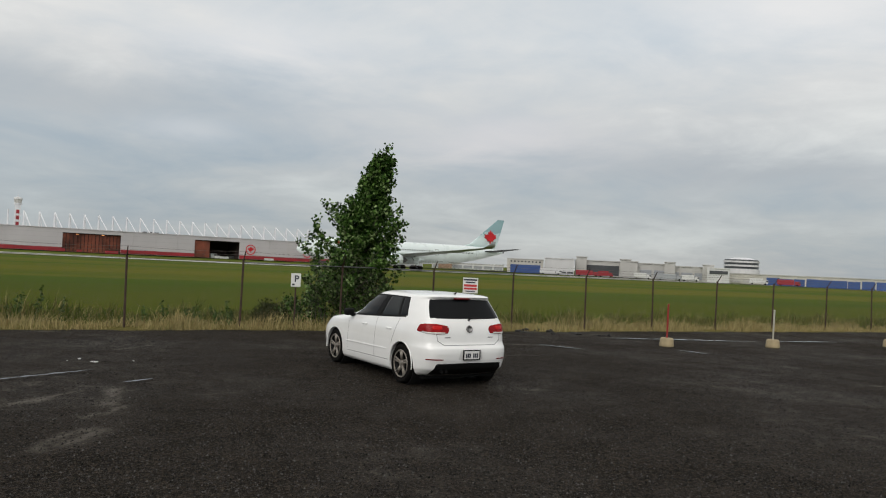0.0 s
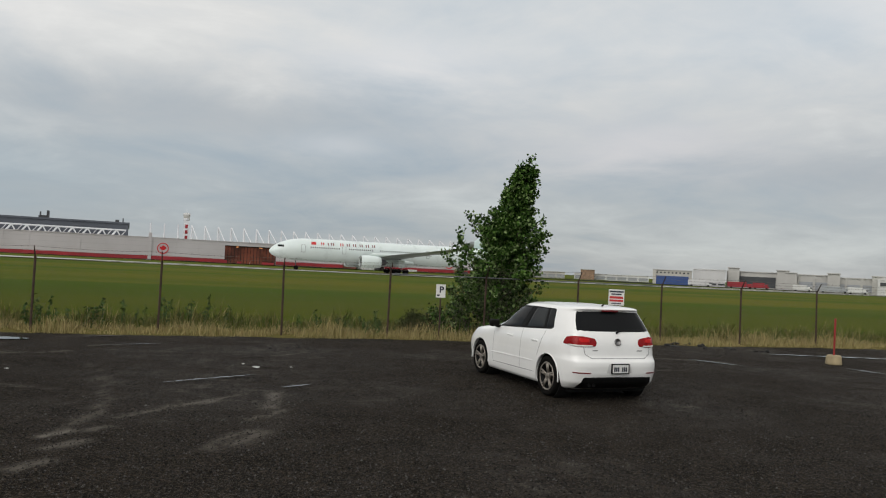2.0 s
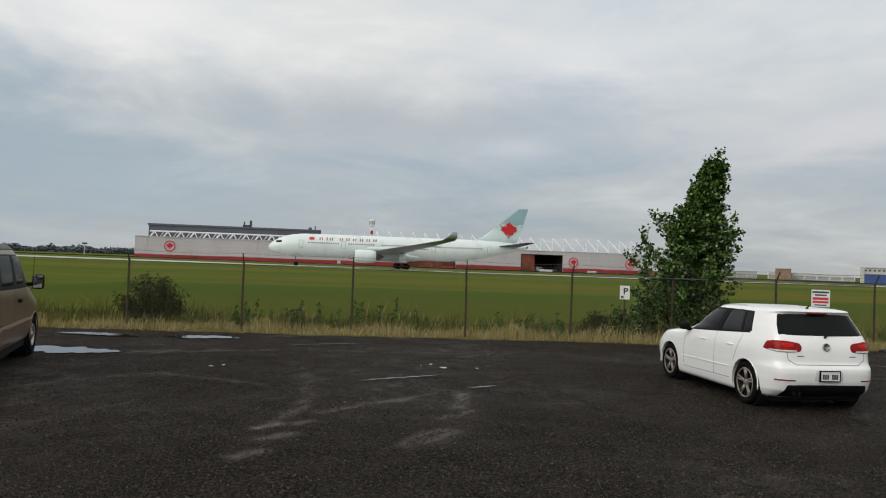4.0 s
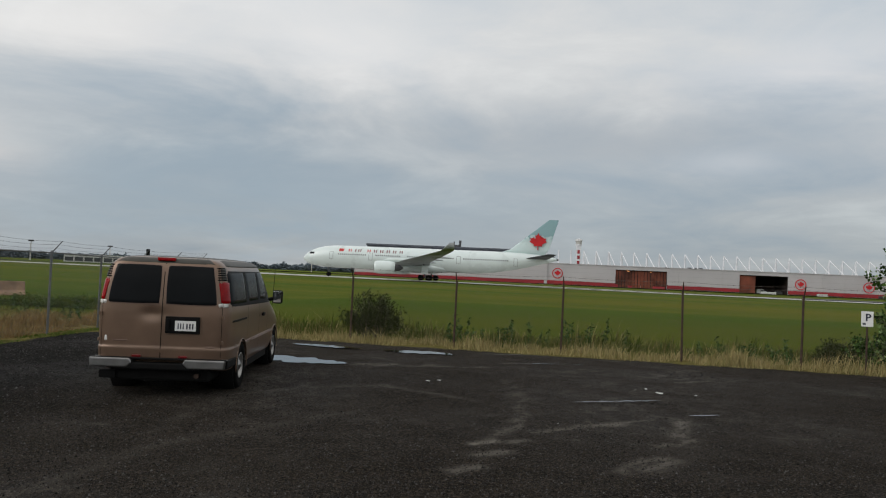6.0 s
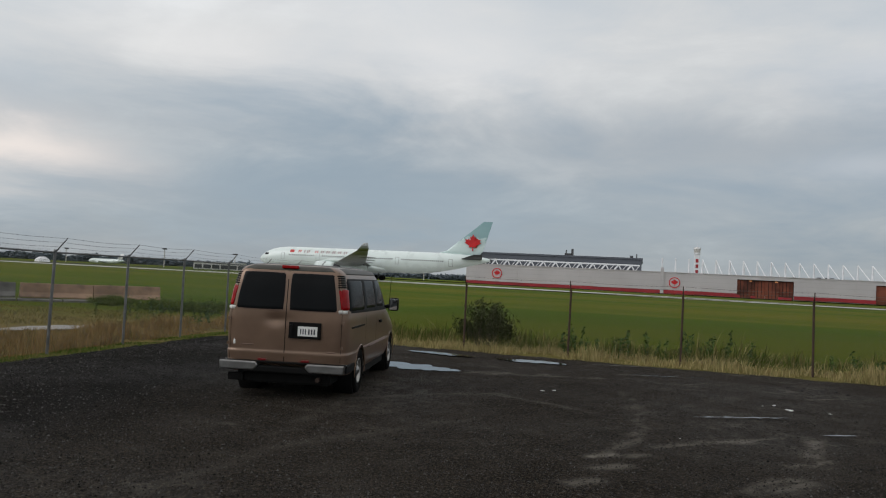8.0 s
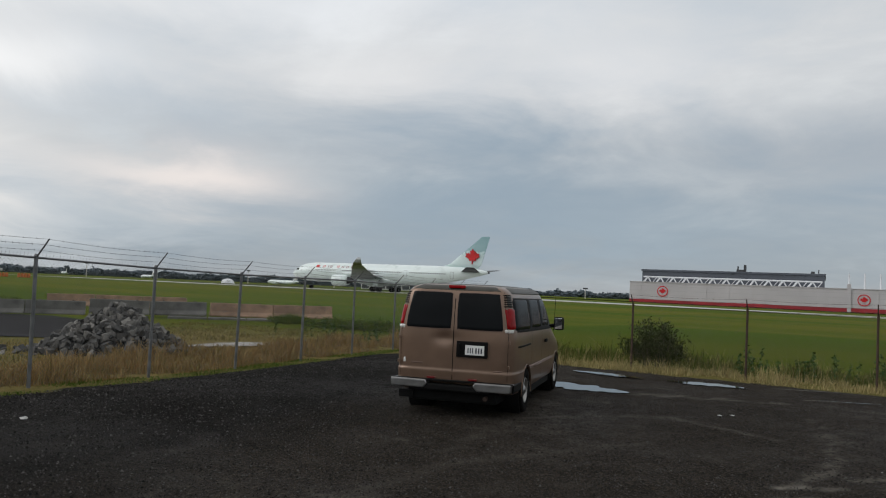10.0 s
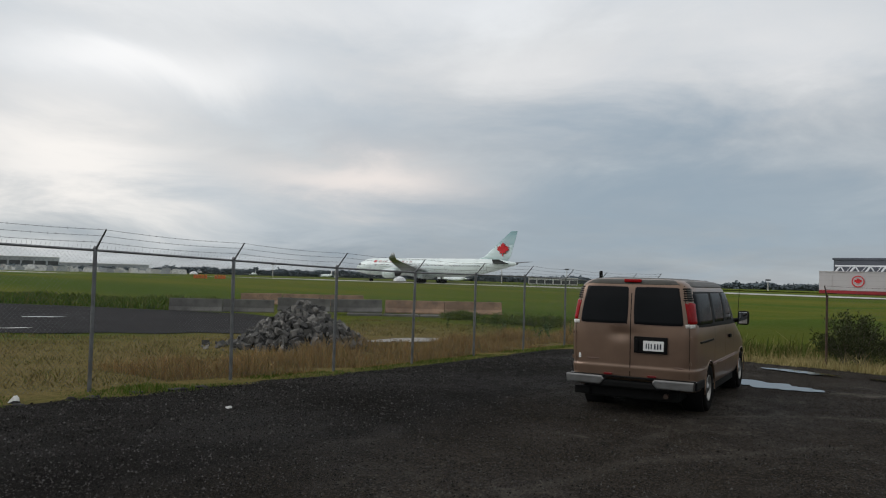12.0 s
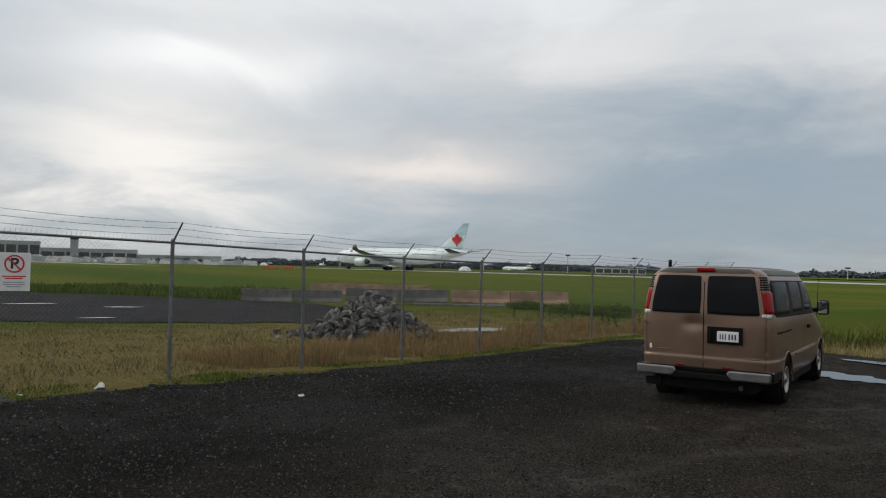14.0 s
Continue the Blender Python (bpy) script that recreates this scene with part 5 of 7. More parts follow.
def hangar():
    top = 11.6
    h = thing("maintenance_hangar", hangar_frame(), "long grey aircraft hangar with red base band and open bays", "hangar")
    x0, x1 = hs(45.85), hs(8.6)
    b1, b2 = (hs(26.58), hs(22.97)), (hs(18.11), hs(15.02))
    cuts = [x0, b1[0], b1[1], b2[0], b2[1], x1]
    for i in (0, 2, 4):
        bm = B()
        box(bm, cuts[i], cuts[i + 1], 0, 0.6, 0, top)
        part("wall", bm, M_CLAD, h)
        x = cuts[i] + 6
        while x < cuts[i + 1] - 2:
            bm = B()
            box(bm, x, x + 0.35, -0.18, 0.05, 1.8, top)
            part("wall_rib", bm, M_CLAD, h)
            x += 11.5
    for a, b in (b1, b2):
        bm = B()
        box(bm, a, b, 0, 0.6, top - 1.9, top)
        part("lintel", bm, M_CLAD, h)
        bm = B()
        box(bm, a - 0.5, b + 0.5, 22, 22.5, 0, top - 1)
        box(bm, a - 0.5, a - 0.1, 0.7, 22, 0, top - 1)
        box(bm, b + 0.1, b + 0.5, 0.7, 22, 0, top - 1)
        box(bm, a - 0.5, b + 0.5, 0.7, 22, top - 2.3, top - 1.9)
        bay = part("bay_lining", bm, M_BAYDARK, h, "dark bay interior")
        rng = random.Random(int(a))
        for k in range(4):
            bm = B()
            x = rng.uniform(a + 10, b - 4)
            box(bm, x, x + rng.uniform(2, 4), 6, 9, 0, rng.uniform(1.2, 2.6))
            part("bay_dock", bm, M_LIGHTGREY if k % 2 else M_DARKGREY, bay)
    # the first bay is closed by rusty door leaves, the second by one leaf
    n = 4
    w = (b1[1] - b1[0]) / n
    for k in range(n):
        bm = B()
        box(bm, b1[0] + w * k + 0.06, b1[0] + w * (k + 1) - 0.06, 0.8 + 0.5 * (k % 2), 1.2 + 0.5 * (k % 2), 0, top - 2)
        leaf = part("sliding_door", bm, M_BAY, h, "rust-brown sliding door")
        bm = B()
        for i in range(1, 4):
            x = b1[0] + w * (k + i / 4)
            box(bm, x - 0.12, x + 0.12, 0.66 + 0.5 * (k % 2), 0.8 + 0.5 * (k % 2), 0.2, top - 2.2)
        part("door_rib", bm, M_BAYDARK, leaf)
    for k in range(2):
        bm = B()
        x = b1[0] + (b1[1] - b1[0]) * (0.22 + 0.45 * k)
        box(bm, x, x + 1.4, 0.45, 0.62, top - 2.6, top - 2.4)
        part("bay_lamp", bm, M_BAYLAMP, h, "glowing orange lamp over the bay door")
    bm = B()
    box(bm, b2[0], b2[0] + 8.5, 0.8, 1.2, 0, top - 2)
    part("sliding_door", bm, M_BAY, h, "rust-brown sliding door")
    bm = B()
    box(bm, x0, x1, 0.62, 74, top - 1.4, top - 0.6)
    part("roof", bm, M_LIGHTGREY, h)
    bm = B()
    box(bm, x0, x1, -0.25, 0.9, top - 0.05, top + 0.35)
    part("parapet", bm, M_CLAD, h)
    bm = B()
    box(bm, x0, x1, 74, 74.5, 0, top)
    box(bm, x0, x0 + 0.5, 0.6, 74, 0, top)
    box(bm, x1 - 0.5, x1, 0.6, 74, 0, top)
    part("back_wall", bm, M_CLAD, h)
    for i in (0, 2, 4):
        bm = B()
        box(bm, cuts[i] + 0.05, cuts[i + 1] - 0.05, -0.35, -0.02, 0.25, 2.2)
        part("red_band", bm, M_REDBAND, h, "faded red band along the wall's foot")
    bm = B()
    box(bm, hs(31.75), hs(31.52), -0.5, 0.8, 0, top + 2.6)
    part("column", bm, M_CLAD, h)
    # low red blast fence pieces and white boxes along the foot
    rng = random.Random(9)
    x = x0 + 3
    while x < x1 - 4:
        w = rng.uniform(2, 9)
        if rng.random() < 0.55:
            bm = B()
            box(bm, x, x + w, -14, -12.5, 0, rng.uniform(0.8, 1.7), 0.05)
            part("ground_equipment", bm, rng.choice((M_REDBAND, M_REDBAND, M_LIGHTGREY, M_DARKGREY)), h)
        x += w + rng.uniform(1, 9)
    # round emblems: white ring, red disc and leaf as plain shapes
    for az, z in ((43.55, 6.9), (30.77, 6.3), (14.25, 5.7), (10.2, 5.6)):
        mm = Matrix.Translation((hs(az), -0.1, z)) @ Matrix.Rotation(radians(-90), 4, "Z")
        bm = B()
        lathe(bm, [(0.0, 2.9), (0.25, 2.9), (0.25, 2.45), (0.0, 2.4)], 32, mm, False)
        ring = part("emblem_ring", bm, M_LEAF, h, "red ring emblem")
        bm = B()
        lathe(bm, [(0.02, 2.44), (0.12, 2.44), (0.13, 0.02)], 32, mm, False)
        part("emblem_field", bm, M_CLAD, ring)
        leaf_shape("leaf", 2.0, 0.1, M_LEAF, ring, Matrix.Translation((hs(az), -0.3, z)))
    # masts and stays that carry the roof
    for k in range(26):
        x = hs(31.6) + 7.05 * k
        if x > x1 - 1:
            break
        bm = B()
        rod(bm, (x, 14, top - 1), (x, 14, top + 8.3), 0.50, 0.36, 6)
        if k > 2:
            rod(bm, (x + 0.1, 14, top + 8.2), (x + 2.4 + 0.09 * k, 3, top - 0.4), 0.30, 0.24, 5)
            rod(bm, (x + 0.1, 14, top + 8.2), (x + 2.8 + 0.12 * k, 34, top - 0.4), 0.28, 0.22, 5)
        part("roof_mast", bm, M_TRUSS, h, "white steel roof mast with stays")
    rng = random.Random(4)
    for k in range(9):
        bm = B()
        x = hs(23.5) + k * 3.2
        box(bm, x, x + 1.9, 20, 23, top - 0.7, top + rng.uniform(0.6, 1.4), 0.1)
        part("roof_vent", bm, M_DARKGREY, h)
    return h


def emitter(name, colour, power):
    t = Tree(name)
    return t.done(colour, 0.5, 0.0, Emission_Color=colour, Emission_Strength=power)


M_BAYLAMP = emitter("sodium_lamp", (1.0, 0.42, 0.14), 1.2)
hangar()


def tall_hangar():
    h = thing("tall_hangar", hangar_frame(), "slate blue tall hangar behind with white truss along its front", "hangar")
    x0, x1 = hs(45.9), hs(33.1)
    bm = B()
    box(bm, x0, x1, 34, 120, 0, 19.0)
    part("wall", bm, M_CLAD_DARK, h)
    bm = B()
    box(bm, x0 - 0.6, x1 + 0.6, 33.4, 120.6, 19.0, 20.0)
    part("roof", bm, M_CLAD_DARK, h)
    bm = B()
    box(bm, x0, x1 + 1, 27, 33.4, 10.5, 11.9)
    part("ledge", bm, M_CLAD, h)
    n = 13
    for k in range(n):
        a, b = x0 + 2 + (x1 - x0 - 3) * k / n, x0 + 2 + (x1 - x0 - 3) * (k + 1) / n
        bm = B()
        rod(bm, (a, 28, 15.4), (b, 28, 15.4), 0.42, n=6)
        rod(bm, (a, 28, 11.9), (a + 0.35 * (b - a), 28, 15.4), 0.5, n=6)
        rod(bm, (a + 0.35 * (b - a), 28, 15.4), (a + 0.62 * (b - a), 28, 11.9), 0.34, n=6)
        rod(bm, (a + 0.62 * (b - a), 31, 11.9), (b, 31, 15.4), 0.24, n=5)
        part("truss_bay", bm, M_TRUSS, h, "white steel truss bay")
    for az, w, z in ((38.9, 4.5, 1.6), (38.6, 1.2, 4.4), (39.1, 0.5, 3.6), (33.9, 2.0, 1.6), (33.5, 0.6, 2.6)):
        bm = B()
        x = hs(az)
        box(bm, x - w / 2, x + w / 2, 44, 48, 20, 20 + z, 0.1)
        part("roof_plant", bm, M_DARKGREY, h)
    return h


tall_hangar()


def control_tower(az, dist, top, w, name, label, mats, cab=1.35):
    p = polar(az, dist)
    z = gz(p.x, p.y)
    t = thing(name, pose(p.x, p.y, z, 0, 0, az), label, "tower")
    bm = B()
    box(bm, -w / 2, w / 2, -w / 2, w / 2, 0, top * 0.84, 0.15)
    part("shaft", bm, mats[0], t)
    n = 6
    for k in range(n):
        bm = B()
        box(bm, -w * 0.22, w * 0.30, -w / 2 - 0.12, -w / 2 + 0.05, top * (0.10 + 0.115 * k), top * (0.10 + 0.115 * k + 0.075))
        part("shaft_panel", bm, mats[1], t)
    bm = B()
    lathe(bm, [(top * 0.84, w * 0.62), (top * 0.87, w * 0.5 * cab), (top * 0.88, w * 0.5 * cab)], 12, Matrix.Rotation(radians(-90), 4, "Y") @ Matrix.Diagonal((1, 1, 1, 1)))
    part("gallery", bm, mats[0], t)
    bm = B()
    lathe(bm, [(top * 0.88, w * 0.42 * cab), (top * 0.95, w * 0.5 * cab)], 12, Matrix.Rotation(radians(-90), 4, "Y"))
    part("cab_glazing", bm, M_GREYWALL if mats[0] is M_TRUSS else M_DARKWIN, t)
    bm = B()
    lathe(bm, [(top * 0.95, w * 0.55 * cab), (top * 0.985, w * 0.48 * cab), (top * 1.0, w * 0.1)], 12, Matrix.Rotation(radians(-90), 4, "Y"))
    part("cab_roof", bm, M_LIGHTGREY, t)
    bm = B()
    rod(bm, (0, 0, top), (0, 0, top * 1.08), 0.12, 0.05, 6)
    part("aerial", bm, M_TRUSS, t)
    return t


control_tower(29.3, 520, 31.0, 3.2, "control_tower", "red and white striped control tower behind the hangar", (M_TRUSS, M_REDBAND))
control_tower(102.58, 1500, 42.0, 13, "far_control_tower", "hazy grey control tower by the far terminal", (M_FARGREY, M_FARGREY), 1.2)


def block(name, az0, az1, dist, el, label, mat, depth=30, category="building", openings=0, om=None, base=0.0, oh=(0.15, 0.7), dots=0):
    """A far building between two azimuths, its roof at an elevation; with dark openings that are set into its front."""
    mid = (az0 + az1) / 2
    p = polar(mid, dist)
    z = gz(p.x, p.y)
    half = dist * math.tan(radians(abs(az0 - az1) / 2))
    top = EYE + dist * math.tan(radians(el)) - z
    b = thing(name, pose(p.x, p.y, z, 0, 0, mid), label, category, "airport buildings")
    bm = B()
    box(bm, -half, half, 0.8, depth, base, top)
    part("wall", bm, mat, b)
    bm = B()
    box(bm, -half - 0.4, half + 0.4, 0.3, depth + 0.4, top, top + 0.5)
    part("roof", bm, M_GREYWALL if mat is not M_LIGHTGREY else M_LIGHTGREY, b)
    n = max(1, openings)
    w = 2 * half / n
    if openings:
        for k in range(openings):
            bm = B()
            box(bm, -half + w * (k + 0.08), -half + w * (k + 0.92), 0.5, 1.0, top * oh[0], top * oh[1])
            part("door" if om is M_BLUEDOOR else "window", bm, om or M_DARKWIN, b)
            bm = B()
            box(bm, -half + w * k - 0.25, -half + w * k + w * 0.08, 0.1, 1.0, 0, top)
            part("pier", bm, mat, b)
    for k in range(dots):
        bm = B()
        x = -half * 0.8 + 1.6 * half * k / max(1, dots - 1)
        box(bm, x - 0.5, x + 0.5, 0.6, 1.0, top * 0.80, top * 0.90)
        part("vent", bm, M_DARKWIN, b)
    return b


block("freight_hangar", -4.7, -7.35, 470, 0.62, "beige freight hangar with a wide blue door", M_BEIGE, openings=1, om=M_BLUEDOOR, oh=(0.02, 0.62), dots=9)
block("white_shed", -7.45, -9.6, 460, 0.78, "white shed with a pale pitched roof", M_LIGHTGREY, openings=4, om=M_DARKWIN, oh=(0.12, 0.22))
block("cargo_hall", -9.7, -13.1, 480, 0.74, "grey cargo hall with dark loading bays", M_GREYWALL, openings=1, oh=(0.10, 0.74))
block("cargo_hall", -13.2, -16.2, 480, 0.70, "grey cargo hall with pale panels", M_GREYWALL, openings=3, om=M_FARGREY, oh=(0.10, 0.6))
block("cargo_hall", -16.2, -18.9, 480, 0.60, "grey cargo hall with pale panels", M_GREYWALL, openings=3, om=M_FARGREY, oh=(0.10, 0.6))
block("office_block", -18.95, -20.4, 470, 0.58, "white office block with two dark window bands", M_LIGHTGREY, openings=1, oh=(0.62, 0.85))
block("terminal_wing", -20.4, -25.2, 500, 0.28, "low beige terminal wing with pale doors", M_BEIGE, openings=6, om=M_GREYWALL, oh=(0.1, 0.5))
block("terminal_wing", -25.2, -34.0, 500, 0.30, "low beige terminal wing beyond parked containers", M_BEIGE, openings=9, om=M_GREYWALL, oh=(0.1, 0.6))
block("low_workshop", 4.8, 1.6, 560, 0.12, "low grey workshop beyond the taxiway", M_GREYWALL, openings=5, om=M_FARGREY)
block("low_workshop", 0.9, -4.4, 600, 0.10, "low pale workshop beyond the taxiway", M_LIGHTGREY, openings=7, om=M_FARGREY)
block("brick_block", 0.45, -0.55, 590, 0.40, "small brown brick block", M_CONCRETE_RUSTY, depth=8)
for a, e in ((-9.75, 0.98), (-12.9, 0.92), (-13.4, 0.80), (-16.0, 0.86), (-18.6, 0.78)):
    block("stair_tower", a, a - 0.75, 476, e, "pale stair tower between the cargo halls", M_GREYWALL, depth=6)
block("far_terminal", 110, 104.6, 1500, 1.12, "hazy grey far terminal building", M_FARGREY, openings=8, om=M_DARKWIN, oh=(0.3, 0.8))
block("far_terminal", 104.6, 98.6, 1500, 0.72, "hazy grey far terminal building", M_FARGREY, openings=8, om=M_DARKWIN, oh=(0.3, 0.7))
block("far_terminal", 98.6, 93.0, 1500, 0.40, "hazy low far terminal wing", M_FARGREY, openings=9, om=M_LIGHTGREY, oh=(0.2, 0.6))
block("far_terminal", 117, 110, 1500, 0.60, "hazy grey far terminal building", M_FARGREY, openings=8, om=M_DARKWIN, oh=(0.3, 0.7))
block("fire_station", 65.6, 62.0, 620, 0.25, "low white airfield building beyond the taxiway", M_LIGHTGREY, depth=14, openings=6, om=M_DARKWIN)


def round_terminal():
    p = polar(-21.15, 560)
    t = thing("round_building", pose(p.x, p.y, gz(p.x, p.y)), "white stepped office tower with a domed roof", "building", "airport buildings")
    mm = Matrix.Rotation(radians(-90), 4, "Y")
    zs = (0, 9.5, 11.0, 12.2, 13.6, 14.8, 15.6)
    for i, (a, b) in enumerate(zip(zs, zs[1:])):
        bm = B()
        lathe(bm, [(a, 11.6 if i % 2 == 0 else 11.0), (b, 11.6 if i % 2 == 0 else 11.0)], 28, mm)
        part("storey" if i % 2 == 0 else "window_band", bm, M_LIGHTGREY if i % 2 == 0 else M_DARKWIN, t)
    bm = B()
    lathe(bm, [(15.6, 8.6), (16.4, 7.6), (17.0, 5.0), (17.2, 1.0)], 28, mm)
    part("dome", bm, M_TRUSS, t, "white domed roof", True)


round_terminal()
rng = random.Random(12)
# containers, trucks and carts along the aprons
for k in range(11):
    az = -23.2 - 0.82 * k
    w = rng.uniform(2.6, 3.8)
    p = polar(az, 440)
    c = thing("freight_container", pose(p.x, p.y, gz(p.x, p.y), 0, 0, az), "dark blue freight container on the apron", "container", "freight containers")
    bm = B()
    box(bm, -w, w, -1.4, 1.4, 0.1, 4.0 + rng.uniform(-0.3, 0.5), 0.05)
    body = part("body", bm, M_BLUEDOOR, c)
    bm = B()
    for i in range(8):
        x = -w + 0.2 + (2 * w - 0.4) * i / 7
        box(bm, x - 0.05, x + 0.05, -1.46, -1.38, 0.3, 3.6)
    part("ribs", bm, M_BLUEDOOR, body)


def lorry(az, dist, length, colour, label):
    p = polar(az, dist)
    t = thing("apron_truck", pose(p.x, p.y, gz(p.x, p.y) + 0.15, 0, 0, az), label, "truck", "apron vehicles")
    bm = B()
    box(bm, -length / 2, length * 0.22, -1.2, 1.2, 0.7, 3.3, 0.15)
    part("body", bm, colour, t)
    bm = B()
    box(bm, length * 0.24, length / 2, -1.1, 1.1, 0.6, 2.6, 0.3)
    part("cab", bm, colour, t)
    bm = B()
    box(bm, length * 0.40, length / 2 + 0.02, -1.12, 1.0, 1.6, 2.3)
    part("window", bm, M_DARKWIN, t)
    for x in (-length * 0.35, length * 0.35):
        bm = B()
        rod(bm, (x, -1.15, 0.5), (x, 1.15, 0.5), 0.5, n=14)
        part("wheels", bm, M_TYRE, t)


for az, ln, col, lab in ((-7.9, 12, M_LIGHTGREY, "white apron truck"), (-10.6, 13, M_REDBAND, "long dark red trailer"), (-11.9, 8, M_REDBAND, "dark red apron truck"), (-14.5, 9, M_LIGHTGREY, "white apron truck"),
                         (-16.4, 14, M_FARGREY, "grey apron truck"), (-17.8, 9, M_LIGHTGREY, "white apron truck"), (-22.3, 9, M_LIGHTGREY, "white apron truck"), (-24.2, 11, M_REDBAND, "dark red trailer")):
    lorry(az, 430, ln, col, lab + " parked on the far apron")
for k in range(26):
    az = rng.uniform(89, 106)
    p = polar(az, rng.uniform(1150, 1350))
    t = thing("far_vehicle", pose(p.x, p.y, gz(p.x, p.y), 0, 0, rng.uniform(0, 180)), "pale vehicle far off on the terminal apron", "vehicle", "far apron vehicles")
    bm = B()
    w = rng.uniform(4, 14)
    box(bm, -w, w, -2, 2, 1.2, rng.uniform(3.5, 8), 0.5)
    body = part("body", bm, rng.choice((M_LIGHTGREY, M_LIGHTGREY, M_TRUSS, M_FARGREY)), t)
    bm = B()
    box(bm, -w * 0.8, w * 0.8, -1.6, 1.6, 0, 1.2)
    part("wheels", bm, M_TYRE, t)


def light_pole(az, dist, h):
    p = polar(az, dist)
    t = thing("light_pole", pose(p.x, p.y, gz(p.x, p.y), 0, 0, az), "tall grey apron floodlight pole", "light pole", "floodlight poles")
    bm = B()
    rod(bm, (0, 0, 0), (0, 0, h), 0.45, 0.25, 8)
    part("pole", bm, M_GREYWALL, t)
    bm = B()
    box(bm, -1.8, 1.8, -0.4, 0.4, h - 0.6, h + 0.5, 0.1)
    part("lamp_head", bm, M_DARKGREY, t)


for az, d, h in ((67.6, 620, 14), (62.8, 640, 13), (73.8, 760, 12), (80, 800, 11), (49, 620, 8), (84.5, 760, 12)):
    light_pole(az, d, h)
p = polar(60.34, 260)
t = thing("marker_panel", pose(p.x, p.y, gz(p.x, p.y), 0, 0, 60), "dark upright marker panel on a post", "sign")
bm = B()
box(bm, -0.55, 0.55, -0.15, 0.15, 2.6, 5.6, 0.05)
part("panel", bm, M_BLACK, t)
bm = B()
rod(bm, (0, 0, 0), (0, 0, 2.7), 0.12, n=8)
part("post", bm, M_STEEL, t)
for az, d, w in ((75.2, 560, 4.6), (90.0, 900, 4.5)):
    p = polar(az, d)
    t = thing("dome_tent", pose(p.x, p.y, gz(p.x, p.y), 0, 0, az), "white domed shelter out on the airfield", "shelter")
    bm = B()
    bmesh.ops.create_uvsphere(bm, u_segments=20, v_segments=10, radius=1)
    bmesh.ops.bisect_plane(bm, geom=bm.verts[:] + bm.edges[:] + bm.faces[:], plane_co=(0, 0, 0), plane_no=(0, 0, -1), clear_outer=True)
    bmesh.ops.scale(bm, vec=(w, w, 3.4), verts=bm.verts)
    part("canopy", bm, M_TRUSS, t, "", True)
    bm = B()
    lathe(bm, [(0, w * 1.02), (0.3, w * 1.02)], 20, Matrix.Rotation(radians(-90), 4, "Y"))
    part("skirt", bm, M_LIGHTGREY, t)
# row of orange barrels out in the grass
for k in range(9):
    p = polar(89.9 - 0.19 * k + (0.0 if k < 5 else -0.5), 215)
    t = thing("orange_barrier", pose(p.x, p.y, gz(p.x, p.y), 0, 0, 90), "orange low airfield barrier in the grass", "barrier", "orange barriers")
    bm = B()
    box(bm, -0.3, 0.3, -0.9, 0.9, 0, 0.9, 0.08)
    part("body", bm, M_ORANGE, t)
    bm = B()
    box(bm, -0.12, 0.12, -0.5, 0.5, 0.88, 1.1, 0.03)
    part("cap", bm, M_ORANGE, t)


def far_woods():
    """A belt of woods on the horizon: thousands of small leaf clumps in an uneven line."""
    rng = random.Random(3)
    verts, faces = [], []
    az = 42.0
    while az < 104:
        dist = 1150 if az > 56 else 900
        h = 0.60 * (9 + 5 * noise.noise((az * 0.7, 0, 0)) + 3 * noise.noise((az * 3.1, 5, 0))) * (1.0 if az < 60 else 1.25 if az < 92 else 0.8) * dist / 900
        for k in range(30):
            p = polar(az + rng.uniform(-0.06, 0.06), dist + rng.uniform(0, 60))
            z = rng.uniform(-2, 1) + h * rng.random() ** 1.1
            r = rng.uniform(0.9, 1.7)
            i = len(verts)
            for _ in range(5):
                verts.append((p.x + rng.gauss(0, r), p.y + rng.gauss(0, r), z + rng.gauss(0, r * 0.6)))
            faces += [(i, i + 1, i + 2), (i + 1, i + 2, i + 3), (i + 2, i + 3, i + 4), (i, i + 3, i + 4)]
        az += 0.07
    # no real haze in the air: the tint is in the woods' colour
    tagged(mesh_object("far_woods", verts, faces, M_FARTREE_HAZE), "dark belt of woods on the horizon, tinted for haze", "woods", kind="stuff")


far_woods()


def apron_clutter():
    """Stands, vehicles, tails and low sheds strewn before the far terminals: too small to tell apart."""
    rng = random.Random(91)
    sets = {0: ([], []), 1: ([], []), 2: ([], [])}
    for k in range(290):
        az = 90.5 + 17.5 * rng.random() ** 0.75
        dist = rng.uniform(760, 900)
        w, h, dp = rng.uniform(2, 11), rng.uniform(1.5, 5.5) * (1.0 if az > 90 else 0.7), rng.uniform(2, 6)
        verts, faces = sets[rng.choice((0, 0, 1, 2))]
        c = polar(az, dist)
        r, f = polar(az - 90, 1), polar(az, 1)
        i = len(verts)
        z = gz(c.x, c.y)
        lean = rng.uniform(0.5, 1.0)
        for t, top in ((z - 0.5, 1.0), (z + h, lean)):
            for u, v in ((-1, -1), (1, -1), (1, 1), (-1, 1)):
                p = c + r * (u * w / 2 * top) + f * (v * dp / 2 * top)
                verts.append((p.x, p.y, t))
        faces += [(i + 4, i + 5, i + 6, i + 7)] + [(i + j, i + (j + 1) % 4, i + 4 + (j + 1) % 4, i + 4 + j) for j in range(4)]
    for k, mat in enumerate((M_LIGHTGREY, M_FARGREY, M_GREYWALL)):
        tagged(mesh_object("apron_clutter", *sets[k], mat), "pale sheds, vehicles and stands on the far apron", "airport apron", kind="stuff")


apron_clutter()
